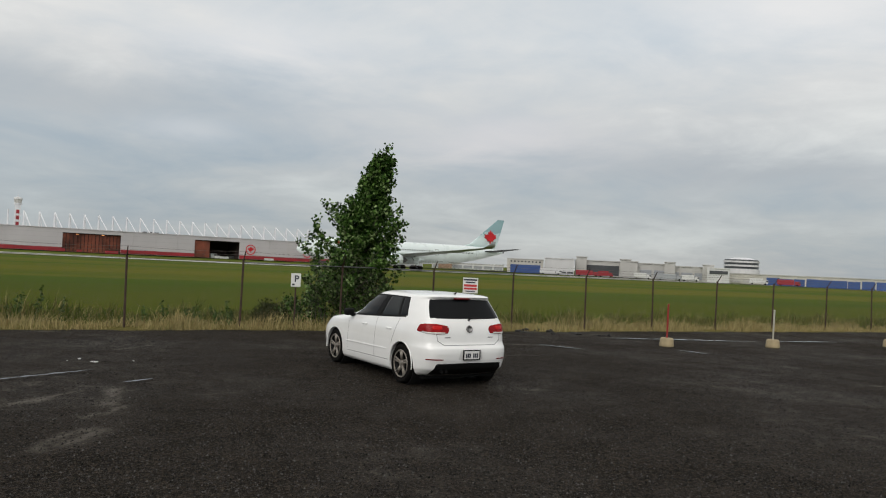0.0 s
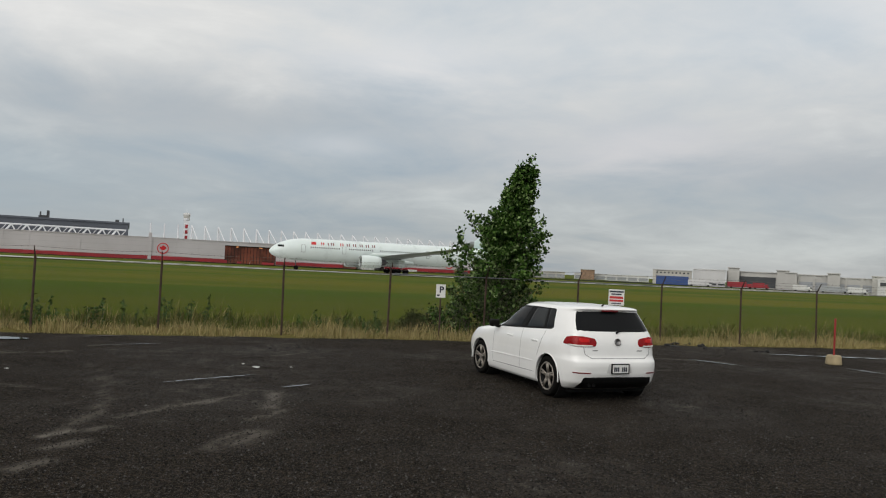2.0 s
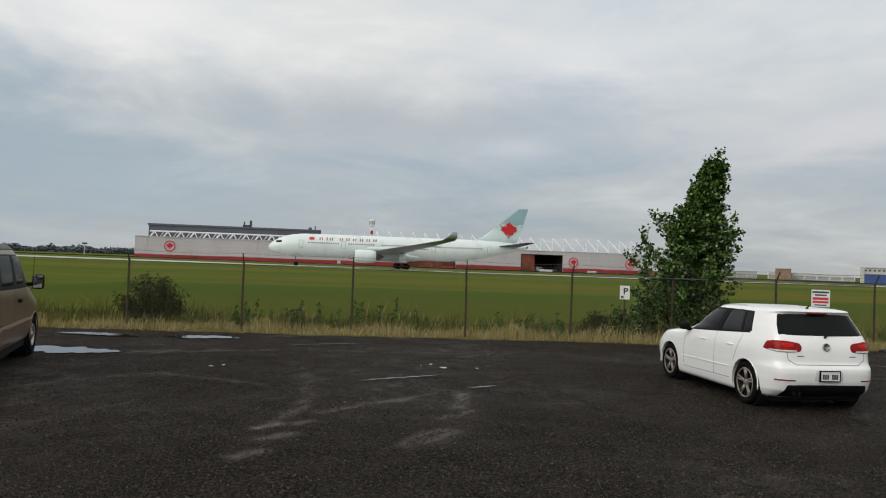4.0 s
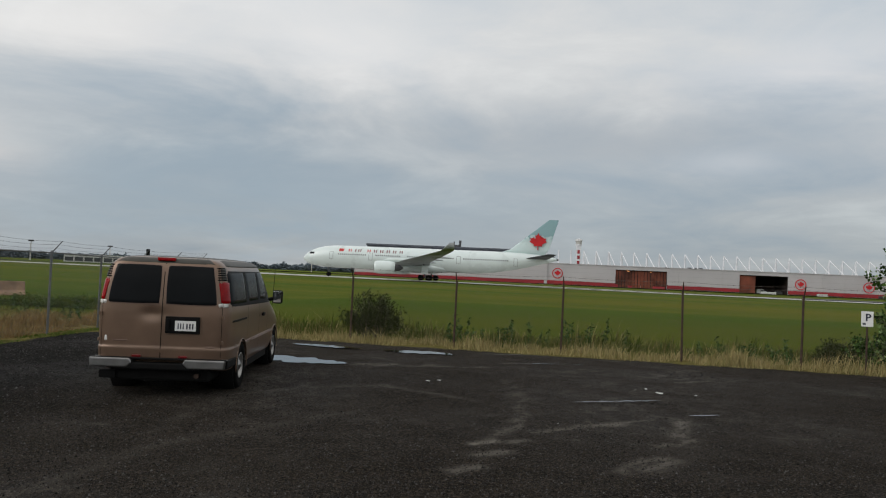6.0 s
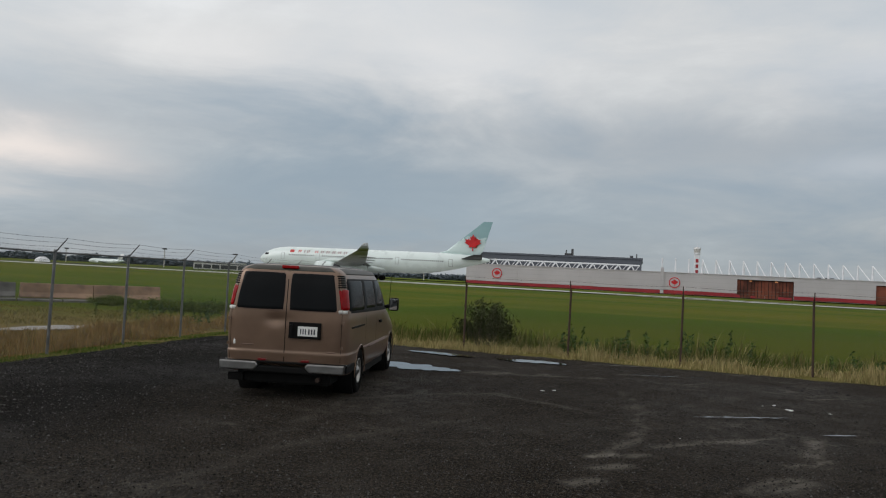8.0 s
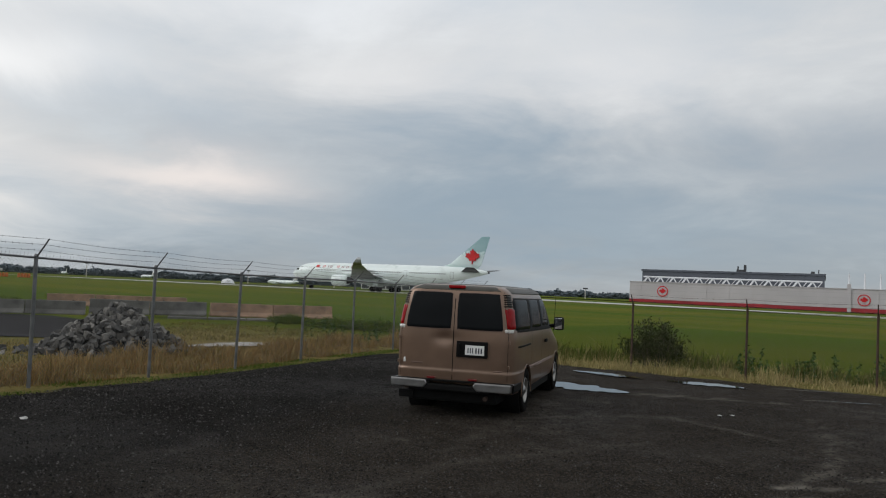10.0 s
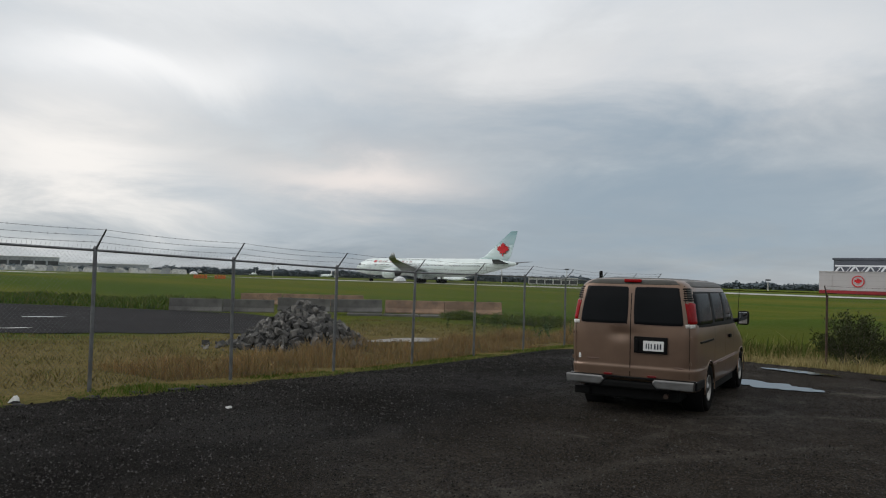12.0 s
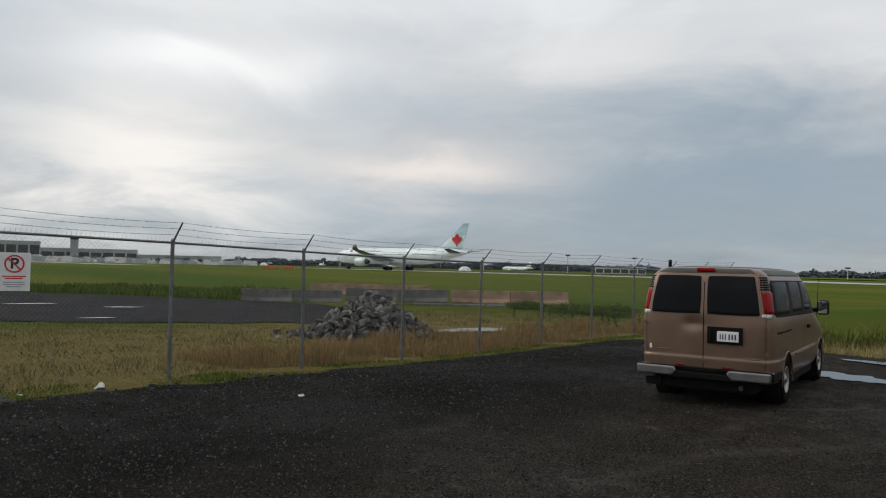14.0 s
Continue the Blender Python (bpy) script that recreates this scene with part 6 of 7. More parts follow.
# ---- plants ----
def leaf_material(name, colours, rough=0.55, trans=0.0):
    t = Tree(name)
    g = t.t.nodes.new("ShaderNodeNewGeometry")
    r = g.outputs["Random Per Island"]
    n = len(colours)
    col = t.ramp(r, *[(i / max(1, n - 1), c) for i, c in enumerate(colours)])
    col = t.mix(t.m("MULTIPLY", t.noise(1.3, 4), 0.35), col, tuple(c * 0.5 for c in colours[0]))
    return t.done(col, rough, 0.0, Specular_IOR_Level=0.12)


# tones spread at random: palest imitates lit leaves and glints, darkest the crown's shade
M_LEAVES_LIT_SHADED = leaf_material("lit_and_shaded_poplar_leaves", [(0.010, 0.030, 0.004), (0.022, 0.058, 0.008), (0.048, 0.110, 0.017), (0.10, 0.19, 0.036), (0.29, 0.38, 0.17)])
M_BUSH = leaf_material("willow_leaves", [(0.020, 0.032, 0.008), (0.040, 0.054, 0.014), (0.066, 0.072, 0.024)])
M_DRY = leaf_material("dry_grass", [(0.22, 0.17, 0.07), (0.36, 0.29, 0.13), (0.48, 0.40, 0.20), (0.16, 0.17, 0.05)], 0.8)
M_REDDRY = leaf_material("russet_dry_grass", [(0.20, 0.12, 0.045), (0.32, 0.20, 0.08), (0.40, 0.29, 0.13), (0.13, 0.13, 0.04)], 0.8)
M_GREEN = leaf_material("rough_green_grass", [(0.050, 0.100, 0.012), (0.075, 0.135, 0.016), (0.12, 0.15, 0.025), (0.20, 0.185, 0.06)], 0.7)
M_OLIVE = leaf_material("olive_dry_grass", [(0.15, 0.120, 0.040), (0.22, 0.175, 0.065), (0.31, 0.255, 0.110), (0.10, 0.105, 0.026)], 0.8)
M_ROUGH = leaf_material("brown_green_rough_grass", [(0.038, 0.066, 0.010), (0.072, 0.102, 0.016), (0.115, 0.112, 0.030), (0.18, 0.145, 0.055)], 0.8)
M_MEADOW = leaf_material("pale_green_meadow_grass", [(0.085, 0.095, 0.018), (0.14, 0.145, 0.034), (0.21, 0.19, 0.065)], 0.8)
M_WEED = leaf_material("dark_weed_leaves", [(0.026, 0.055, 0.012), (0.050, 0.095, 0.022), (0.085, 0.13, 0.035)], 0.6)
M_BARK = paint("grey_bark", (0.11, 0.095, 0.075), 0.9, 0, 0.35, 5, 40, 0.5)


def leaf_mesh(name, pts, dirs, sizes, material, parent, ratio=0.85, label="", up=0.3, seed=1):
    """Folded leaves, each of four triangles, at points, pointing along directions."""
    rg = np.random.RandomState(seed)
    n = len(pts)
    pts, dirs = np.array(pts), np.array(dirs, float)
    dirs += rg.normal(0, 0.55, (n, 3))
    dirs /= np.linalg.norm(dirs, axis=1)[:, None]
    ref = rg.normal(0, 1, (n, 3)) + np.array([0, 0, up])
    side = np.cross(dirs, ref)
    side /= np.linalg.norm(side, axis=1)[:, None] + 1e-9
    nor = np.cross(side, dirs)
    s = np.array(sizes)[:, None]
    a, c = pts, pts + dirs * s
    mid = pts + dirs * s * 0.42
    b = mid + side * s * 0.5 * ratio + nor * s * 0.12
    d = mid - side * s * 0.5 * ratio + nor * s * 0.12
    verts = np.stack([a, b, c, d], 1).reshape(-1, 3)
    k = np.arange(n)[:, None] * 4
    tris = np.concatenate([k + [0, 1, 2], k + [0, 2, 3]], 1).reshape(-1, 3)
    me = bpy.data.meshes.new(name)
    me.from_pydata(verts.tolist(), [], tris.tolist())
    me.materials.append(material)
    ob = new(name, me)
    ob.parent = parent
    if label:
        ob["label"] = label
    return ob


def poplar(x, y):
    """A young poplar blown to one side: leaning stems, many rising limbs, leaves on twigs."""
    rng = random.Random(21)
    z = gz(x, y)
    tree = thing("poplar_tree", pose(x, y, z), "young green poplar tree leaning with the wind, behind the fence", "tree")
    H = 5.62

    def stem(h):
        k = h / H
        return Vector((-0.05 + 1.06 * k ** 1.25, 0.1 * math.sin(3 * k), h))
    bm = B()
    limb(bm, [stem(H * i / 12) for i in range(13)], 0.075, 0.012, 9)
    part("trunk", bm, M_BARK, tree, "slim grey trunk", True)
    pts, dirs, sizes = [], [], []

    def twig(a, d, length, dens):
        n = max(3, int(length * dens))
        for i in range(n):
            s = (i + rng.random()) / n
            p = a + d * (length * s) + Vector((rng.gauss(0, 0.05), rng.gauss(0, 0.05), rng.gauss(0, 0.045)))
            pts.append(p)
            dirs.append((d + Vector((rng.gauss(0, 0.8), rng.gauss(0, 0.8), rng.gauss(-0.25, 0.7)))).normalized())
            sizes.append(rng.uniform(0.065, 0.135))

    def grow(a, d, length, r):
        steps, p, path = 6, a.copy(), [a.copy()]
        for i in range(steps):
            d = (d + Vector((0.05 + rng.gauss(0, 0.06), rng.gauss(0, 0.06), 0.06))).normalized()
            p = p + d * (length / steps)
            path.append(p.copy())
        bm = B()
        limb(bm, path, r, 0.005, 5)
        part("limb", bm, M_BARK, tree, "", True)
        for i in range(1, len(path)):
            for _ in range(4):
                q = path[i - 1].lerp(path[i], rng.random())
                e = (d + Vector((rng.gauss(0, 0.75), rng.gauss(0, 0.75), rng.gauss(0.1, 0.5)))).normalized()
                twig(q, e, rng.uniform(0.14, 0.34), 46)
    n = 112
    for k in range(n):
        h = 0.25 + 4.9 * (k / n) ** 1.05
        az = k * 2.4 + rng.uniform(-0.4, 0.4)
        q = h / H
        if q < 0.12:
            length = rng.uniform(1.3, 2.1)
        elif q < 0.5:
            length = rng.uniform(1.3, 2.0) * (1.06 - 0.6 * max(0.0, q - 0.3))
        else:
            length = 1.95 * (1.0 - q) ** 1.1 + rng.uniform(0.0, 0.24)
        left = 0.86 if math.cos(az) > 0 else 1.18 - 0.45 * q
        d = Vector((math.cos(az), math.sin(az), 0.40 + 0.40 * q)).normalized()
        grow(stem(h), d, length * left, 0.026 * (1 - q) + 0.009)
    for k in range(64):
        h = rng.uniform(3.8, H)
        twig(stem(h), Vector((rng.gauss(0.25, 0.4), rng.gauss(0, 0.4), 0.9)).normalized(), rng.uniform(0.10, 0.26), 40)
    # suckers and undergrowth round the foot, spread to one side
    for k in range(60):
        a = Vector((rng.uniform(-1.9, 0.8), rng.uniform(-0.5, 0.9), 0.0))
        d = Vector((rng.gauss(0, 0.3), rng.gauss(0, 0.3), 1)).normalized()
        hh = rng.uniform(0.5, 1.0) + 0.8 * math.exp(-(a.x + 0.3) ** 2 / 0.8)
        bm = B()
        limb(bm, [a, a + d * hh * 0.5, a + d * hh], 0.010, 0.004, 4)
        part("sucker", bm, M_BARK, tree)
        for _ in range(5):
            twig(a + d * hh * rng.uniform(0.1, 1.0), Vector((rng.gauss(0, 0.8), rng.gauss(0, 0.8), 0.5)).normalized(), rng.uniform(0.15, 0.4), 34)
    leaf_mesh("crown", pts, dirs, sizes, M_LEAVES_LIT_SHADED, tree, 0.9, "crown of small green leaves, glints and shade in their tones")
    return tree


g = polar(6.95, 24.6)
poplar(g.x, g.y)


def bush(x, y, w, h, seed, label, leaves=None):
    rng = random.Random(seed)
    b = thing("bush", pose(x, y, gz(x, y)), label, "bush")
    pts, dirs, sizes = [], [], []
    for k in range(46):
        a, s = rng.uniform(0, 6.283), rng.random() ** 0.6
        tip = Vector((w * s * math.cos(a), w * s * math.sin(a), h * (1.05 - 0.55 * s * s) * rng.uniform(0.5, 1.12)))
        foot = Vector((0.25 * w * math.cos(a), 0.25 * w * math.sin(a), 0))
        mid = foot.lerp(tip, 0.5) + Vector((0, 0, 0.12 * h))
        bm = B()
        limb(bm, [foot, mid, tip], 0.012, 0.003, 4)
        part("stem", bm, M_BARK, b)
        for i in range(125):
            q = rng.random() ** 0.6
            p = foot.lerp(mid, q * 2) if q < 0.5 else mid.lerp(tip, q * 2 - 1)
            pts.append(p + Vector((rng.gauss(0, 0.09), rng.gauss(0, 0.09), rng.gauss(0, 0.08))))
            dirs.append(((tip - foot).normalized() + Vector((rng.gauss(0, 0.5), rng.gauss(0, 0.5), rng.gauss(0, 0.4)))).normalized())
            sizes.append(rng.uniform(0.06, 0.13))
    leaf_mesh("foliage", pts, dirs, sizes, leaves or M_BUSH, b, 0.35, "narrow dull green leaves", seed=seed)


g = polar(44.2, 24.6)
bush(g.x, g.y, 0.98, 1.45, 2, "round olive-brown willow bush behind the fence")
g = polar(12.4, 24.4)
bush(g.x, g.y, 0.55, 0.65, 5, "low green bush beside the tree")
for az, d, w, h in ((70.5, 46, 1.5, 0.42), (67.6, 43, 2.0, 0.45), (64.6, 42, 1.9, 0.55)):
    g = polar(az, d)
    bush(g.x, g.y, w, h, int(az * 10), "low green scrub by the concrete barriers", M_GREEN)


def blades(name, label, count, place, height, width, material, lean=0.25, seed=7, category="grass"):
    """Grass as thousands of bent blades; place(rg, n) gives x, y, and a height factor."""
    rg = np.random.RandomState(seed)
    x, y, f = place(rg, count)
    n = len(x)
    z = np.array([gz(a, b) for a, b in zip(x, y)]) - 0.02
    h = rg.uniform(height[0], height[1], n) * f
    a = rg.uniform(0, 2 * math.pi, n)
    l = np.abs(rg.normal(0, lean, n)) * h
    b = rg.uniform(0, 2 * math.pi, n)
    w = rg.uniform(width[0], width[1], n) / 2
    dx, dy = np.cos(a) * w, np.sin(a) * w
    lx, ly = np.cos(b) * l + 0.10 * h, np.sin(b) * l
    p = np.stack([np.stack([x - dx, y - dy, z], 1), np.stack([x + dx, y + dy, z], 1),
                  np.stack([x + dx * 0.7 + lx * 0.35, y + dy * 0.7 + ly * 0.35, z + h * 0.6], 1), np.stack([x - dx * 0.7 + lx * 0.35, y - dy * 0.7 + ly * 0.35, z + h * 0.6], 1),
                  np.stack([x + lx, y + ly, z + h], 1)], 1).reshape(-1, 3)
    k = np.arange(n)[:, None] * 5
    tris = np.concatenate([k + [0, 1, 2], k + [0, 2, 3], k + [3, 2, 4]], 1).reshape(-1, 3)
    me = bpy.data.meshes.new(name)
    me.from_pydata(p.tolist(), [], tris.tolist())
    me.materials.append(material)
    tagged(new(name, me), label, category, kind="stuff")


def along_front(s0, s1, q0, q1, clump=0.9):
    def place(rg, n):
        s, q = rg.uniform(s0, s1, n), rg.uniform(q0, q1, n)
        x = FENCE_F0.x + FENCE_FD.x * s + FENCE_FN.x * q
        y = FENCE_F0.y + FENCE_FD.y * s + FENCE_FN.y * q
        f = np.array([0.72 + clump * noise.noise((a * 0.8, b * 0.8, 2.0)) for a, b in zip(x, y)])
        f *= np.clip((q - q0) / 0.35, 0.25, 1)
        keep = f > 0.22
        return x[keep], y[keep], f[keep]
    return place


def along_side(s0, s1, q0, q1, clump=0.9, bare=None):
    def place(rg, n):
        s, q = rg.uniform(s0, s1, n), rg.uniform(q0, q1, n)
        x = FENCE_S0.x + FENCE_SD.x * s + FENCE_SN.x * q
        y = FENCE_S0.y + FENCE_SD.y * s + FENCE_SN.y * q
        f = np.array([0.72 + clump * noise.noise((a * 0.7, b * 0.7, 5.0)) for a, b in zip(x, y)])
        f *= np.clip((q - q0) / 0.3, 0.3, 1)
        keep = f > 0.22
        if bare:
            keep &= np.array([not bare(a, b) for a, b in zip(x, y)])
        return x[keep], y[keep], f[keep]
    return place


def in_asphalt(x, y):
    az = math.degrees(math.atan2(-x, y)) % 360
    r = math.hypot(x, y)
    return (az > 84.5 and 30.5 < r < 66) or (69 < az < 78 and 27.5 < r < 31.5)


blades("dry_verge_grass", "straw-coloured tall grass along the front fence", 34000, along_front(-6, 52, -0.9, 1.3, 1.6), (0.10, 0.40), (0.010, 0.022), M_DRY, 0.65, 7)
blades("rough_grass", "rough green grass in the ditch behind the front fence", 42000, along_front(-8, 60, 0.7, 7.0, 2.0), (0.16, 0.52), (0.016, 0.040), M_ROUGH, 0.55, 8)
blades("dry_seed_grass", "pale seeding grass in the ditch", 7000, along_front(-8, 60, 0.8, 7, 2.2), (0.22, 0.55), (0.008, 0.018), M_DRY, 0.5, 18)
blades("russet_grass", "tall russet dry grass along the side fence", 30000, along_side(2.0, 24, 0.1, 4.0, 1.5), (0.12, 0.48), (0.010, 0.024), M_REDDRY, 0.6, 10)
blades("dry_meadow_grass", "short dry yellow grass beyond the side fence", 42000, along_side(-12, 26, 0.2, 15, 0.9, in_asphalt), (0.05, 0.18), (0.014, 0.034), M_OLIVE, 0.8, 11)
blades("meadow_green_grass", "patchy green grass among the dry", 10000, along_side(-12, 30, 0.3, 16, 1.8, in_asphalt), (0.05, 0.17), (0.014, 0.034), M_MEADOW, 0.8, 21)
blades("side_verge_grass", "low green grass along the lot's edge", 16000, along_side(-10, 22, -1.15, 0.25), (0.03, 0.12), (0.012, 0.03), M_GREEN, 0.5, 12)


def on_bank(rg, n):
    az = rg.uniform(88, 122, n)
    r = 50.5 + np.clip(az - 91.6, 0, 40) * 0.8 + rg.uniform(0, 13, n)
    x, y = -r * np.sin(np.radians(az)), r * np.cos(np.radians(az))
    f = np.array([0.7 + 1.2 * noise.noise((a * 0.25, b * 0.25, 9.0)) for a, b in zip(x, y)])
    keep = f > 0.2
    return x[keep], y[keep], f[keep]


blades("bank_grass", "tall green grass of the bank beyond the old asphalt", 26000, on_bank, (0.22, 0.75), (0.05, 0.13), M_GREEN, 0.5, 13)


def weeds():
    rng = random.Random(31)
    spots = [(rng.uniform(26, 38.5), rng.uniform(23.0, 25.5), rng.uniform(0.55, 1.0)) for _ in range(30)] + \
            [(rng.uniform(15, 21), rng.uniform(23, 26), rng.uniform(0.4, 0.75)) for _ in range(16)] + \
            [(rng.uniform(62, 72), rng.uniform(30, 40), rng.uniform(0.5, 0.9)) for _ in range(24)]
    for az, d, h in spots:
        g = polar(az, d)
        if front_q(g.x, g.y) < 0.4 and az < 60:
            g = polar(az, d + 2.5)
        w = thing("weed", pose(g.x, g.y, gz(g.x, g.y)), "tall dark green broad-leaved weed in the rough grass", "weed", "tall weeds")
        top = Vector((rng.gauss(0, 0.1), rng.gauss(0, 0.1), h))
        bm = B()
        limb(bm, [Vector((0, 0, 0)), top * 0.5 + Vector((0.02, 0, 0)), top], 0.010, 0.004, 4)
        part("stem", bm, M_WEED, w)
        pts, dirs, sizes = [], [], []
        for k in range(30):
            q = rng.uniform(0.12, 1.0)
            pts.append(top * q)
            a = rng.uniform(0, 6.283)
            dirs.append((math.cos(a), math.sin(a), rng.uniform(-0.5, 0.3)))
            sizes.append(rng.uniform(0.06, 0.14))
        leaf_mesh("leaves", pts, dirs, sizes, M_WEED, w, 0.6, seed=int(az * 50 + 5000))


weeds()


# ---- water on the lot ----
def water_material():
    t = Tree("puddle_water")
    n = t.noise(9, 2, 0.5)
    t.bump(n, 0.04, 0.01)
    return t.done((0.012, 0.011, 0.010), 0.03, 0.0, Specular_IOR_Level=0.5)


M_WATER = water_material()
M_PALESILT = paint("pale_grey_silt", (0.27, 0.255, 0.235), 0.6, 0, 0.35, 1.2, 14, 0.1)
M_WETDUST = paint("pale_drying_silt", (0.060, 0.054, 0.047), 0.9, 0, 0.35, 2.0, 30, 0.1)


def puddle(name, a, b, w, seed, material, label, lift=0.012, lobes=1.0):
    """An irregular flat pool from a to b, w wide."""
    a, b = Vector(a), Vector(b)
    d = b - a
    n = Vector((-d.y, d.x)).normalized()
    steps = 40
    left, rightside = [], []
    for i in range(steps + 1):
        k = i / steps
        c = a + d * k + n * (0.35 * w * noise.noise((k * 2.2 + seed, seed * 1.7, 0)))
        taper = math.sin(math.pi * min(0.985, max(0.015, k))) ** 0.6
        u = w * taper * (0.55 / lobes + lobes * 0.8 * abs(noise.noise((k * (4 + 2 * lobes), seed + 0.3, 1))))
        v = w * taper * (0.55 / lobes + lobes * 0.8 * abs(noise.noise((k * (4.5 + 2 * lobes), seed + 9.3, 4))))
        left.append(c + n * u)
        rightside.append(c - n * v)
    z = max(gz(p.x, p.y) for p in (a, b, (a + b) / 2)) + lift
    ring = left + rightside[::-1]
    flat = material is M_WATER
    verts = [(p.x, p.y, z if flat else gz(p.x, p.y) + lift) for p in ring]
    faces = [(i, i + 1, 2 * steps - i, 2 * steps + 1 - i) for i in range(steps)]
    ob = mesh_object(name, verts, faces, material)
    tagged(ob, label, "puddle", kind="structure")


def P2(az, d):
    return polar(az, d).xy


puddle("water_1", Vector((-14.3, 10.9)), Vector((-12.15, 11.75)), 0.62, 1.0, M_WATER, "shallow rain puddle on the gravel", 0.022)
puddle("water_2", Vector((-16.3, 13.75)), Vector((-14.4, 14.45)), 0.34, 2.0, M_WATER, "long rain puddle along the grass edge", 0.028)
puddle("water_3", Vector((-13.95, 14.75)), Vector((-12.3, 15.65)), 0.46, 3.0, M_WATER, "long rain puddle along the grass edge", 0.028)
puddle("water_4", Vector((-6.48, 11.36)), Vector((-5.6, 12.85)), 0.05, 4.0, M_WATER, "narrow wet rut on the gravel", 0.030, 2.4)
puddle("water_5", Vector((-4.71, 11.81)), Vector((-4.39, 12.29)), 0.05, 5.0, M_WATER, "narrow wet rut on the gravel", 0.030)
puddle("water_6", P2(34.0, 18.6), P2(28.5, 19.2), 0.035, 6.0, M_WATER, "narrow wet rut on the gravel", 0.026, 2.6)
puddle("water_7", Vector((4.9, 23.9)), Vector((10.2, 25.2)), 0.13, 7.0, M_WATER, "wet strip along the lot's edge", 0.026, 2.4)
puddle("water_8", Vector((11.0, 25.7)), Vector((13.8, 26.8)), 0.12, 8.0, M_WATER, "wet strip along the lot's edge", 0.026, 2.4)
puddle("water_9", Vector((6.39, 21.14)), Vector((7.1, 20.45)), 0.08, 9.0, M_WATER, "narrow wet rut on the gravel", 0.026, 2.6)
puddle("water_10", P2(-7.0, 21.0), P2(-10.5, 20.4), 0.07, 10.0, M_WATER, "narrow wet rut on the gravel", 0.026)
puddle("water_11", P2(100.5, 42.0), P2(97.8, 42.0), 0.45, 11.0, M_WATER, "puddle on the old asphalt", 0.05)
puddle("water_12", P2(106.5, 45.0), P2(103.2, 45.0), 0.5, 12.0, M_WATER, "puddle on the old asphalt", 0.05)
puddle("water_13", P2(102.0, 33.6), P2(99.6, 33.6), 0.25, 13.0, M_WATER, "puddle on the old asphalt", 0.05)
puddle("silt_5", P2(36.8, 20.4), P2(32.2, 20.9), 0.10, 18.0, M_WETDUST, "pale silt along the grass edge", 0.022, 2.6)
puddle("silt_4", P2(78.2, 28.2), P2(69.6, 31.0), 0.85, 17.0, M_PALESILT, "pale silt track beyond the side fence", 0.05)


def old_asphalt():
    ring = [(125, 29), (115, 30), (106.7, 31.5), (99, 31.2), (95, 31.9), (92.0, 31.3), (89.5, 32.0), (86.4, 31.6), (84.2, 33.6), (83.6, 36.5), (84.4, 40), (84.0, 43.5), (86.2, 47), (90.0, 49), (98, 55), (106.8, 62), (115, 70), (125, 74)]
    verts, faces = [], []
    pts = [P2(a, d) for a, d in ring]
    c = P2(106, 44)
    verts.append((c.x, c.y, gz(c.x, c.y) + 0.03))
    for p in pts:
        verts.append((p.x, p.y, gz(p.x, p.y) + 0.03))
    for i in range(len(pts)):
        faces.append((0, 1 + i, 1 + (i + 1) % len(pts)))
    tagged(mesh_object("old_pavement", verts, faces, M_ASPHALT), "old dark wet asphalt beyond the side fence", "pavement", kind="structure")


old_asphalt()


# ---- concrete barriers and rock pile ----
def jersey(az0, az1, d0, d1, z, mat, label, n):
    a, b = P2(az0, d0), P2(az1, d1)
    rng = random.Random(int(az0 * 7))
    for k in range(n):
        p, q = a.lerp(b, k / n), a.lerp(b, (k + 1) / n)
        c = (p + q) / 2
        ang = math.degrees(math.atan2(q.y - p.y, q.x - p.x)) + rng.uniform(-1.5, 1.5)
        t = thing("concrete_barrier", pose(c.x, c.y, z(c), 0, rng.uniform(-1, 1), ang), label, "barrier", "concrete barriers")
        w = (q - p).length * 0.495
        prof = [(-0.30, 0), (-0.30, 0.08), (-0.16, 0.30), (-0.09, 0.80), (0.09, 0.80), (0.16, 0.30), (0.30, 0.08), (0.30, 0)]
        bm = B()
        ra = [bm.verts.new((-w, y, h)) for y, h in prof]
        rb = [bm.verts.new((w, y, h)) for y, h in prof]
        for i in range(len(prof)):
            j = (i + 1) % len(prof)
            bm.faces.new((ra[i], ra[j], rb[j], rb[i]))
        bm.faces.new(ra[::-1])
        bm.faces.new(rb)
        bmesh.ops.bevel(bm, geom=bm.edges[:], offset=0.018, segments=1, affect="EDGES")
        body = part("body", bm, mat, t)
        for x in (-w * 0.55, w * 0.55):
            bm = B()
            rod(bm, (x, -0.03, 0.78), (x, 0.03, 0.85), 0.02, n=6)
            rod(bm, (x + 0.14, -0.03, 0.78), (x, 0.03, 0.85), 0.02, n=6)
            part("lifting_loop", bm, M_RUST, body)


def low(c):
    return gz(c.x, c.y) - 0.02


jersey(91.4, 84.2, 50, 49.5, low, M_CONCRETE, "grey weathered concrete traffic barrier in a row", 2)
jersey(84.0, 76.4, 48.5, 48.5, lambda c: gz(c.x, c.y) + 0.16, M_CONCRETE, "grey weathered concrete traffic barrier in a row", 2)
jersey(76.2, 67.6, 48.5, 50, lambda c: gz(c.x, c.y) + 0.16, M_CONCRETE_RUSTY, "rust-stained concrete traffic barrier in a row", 2)
jersey(86.6, 77.8, 57, 57, lambda c: gz(c.x, c.y) + 0.2, M_CONCRETE_RUSTY, "rust-stained concrete traffic barrier in a back row", 3)
a, b = P2(79.0, 48.2), P2(71.0, 48.4)
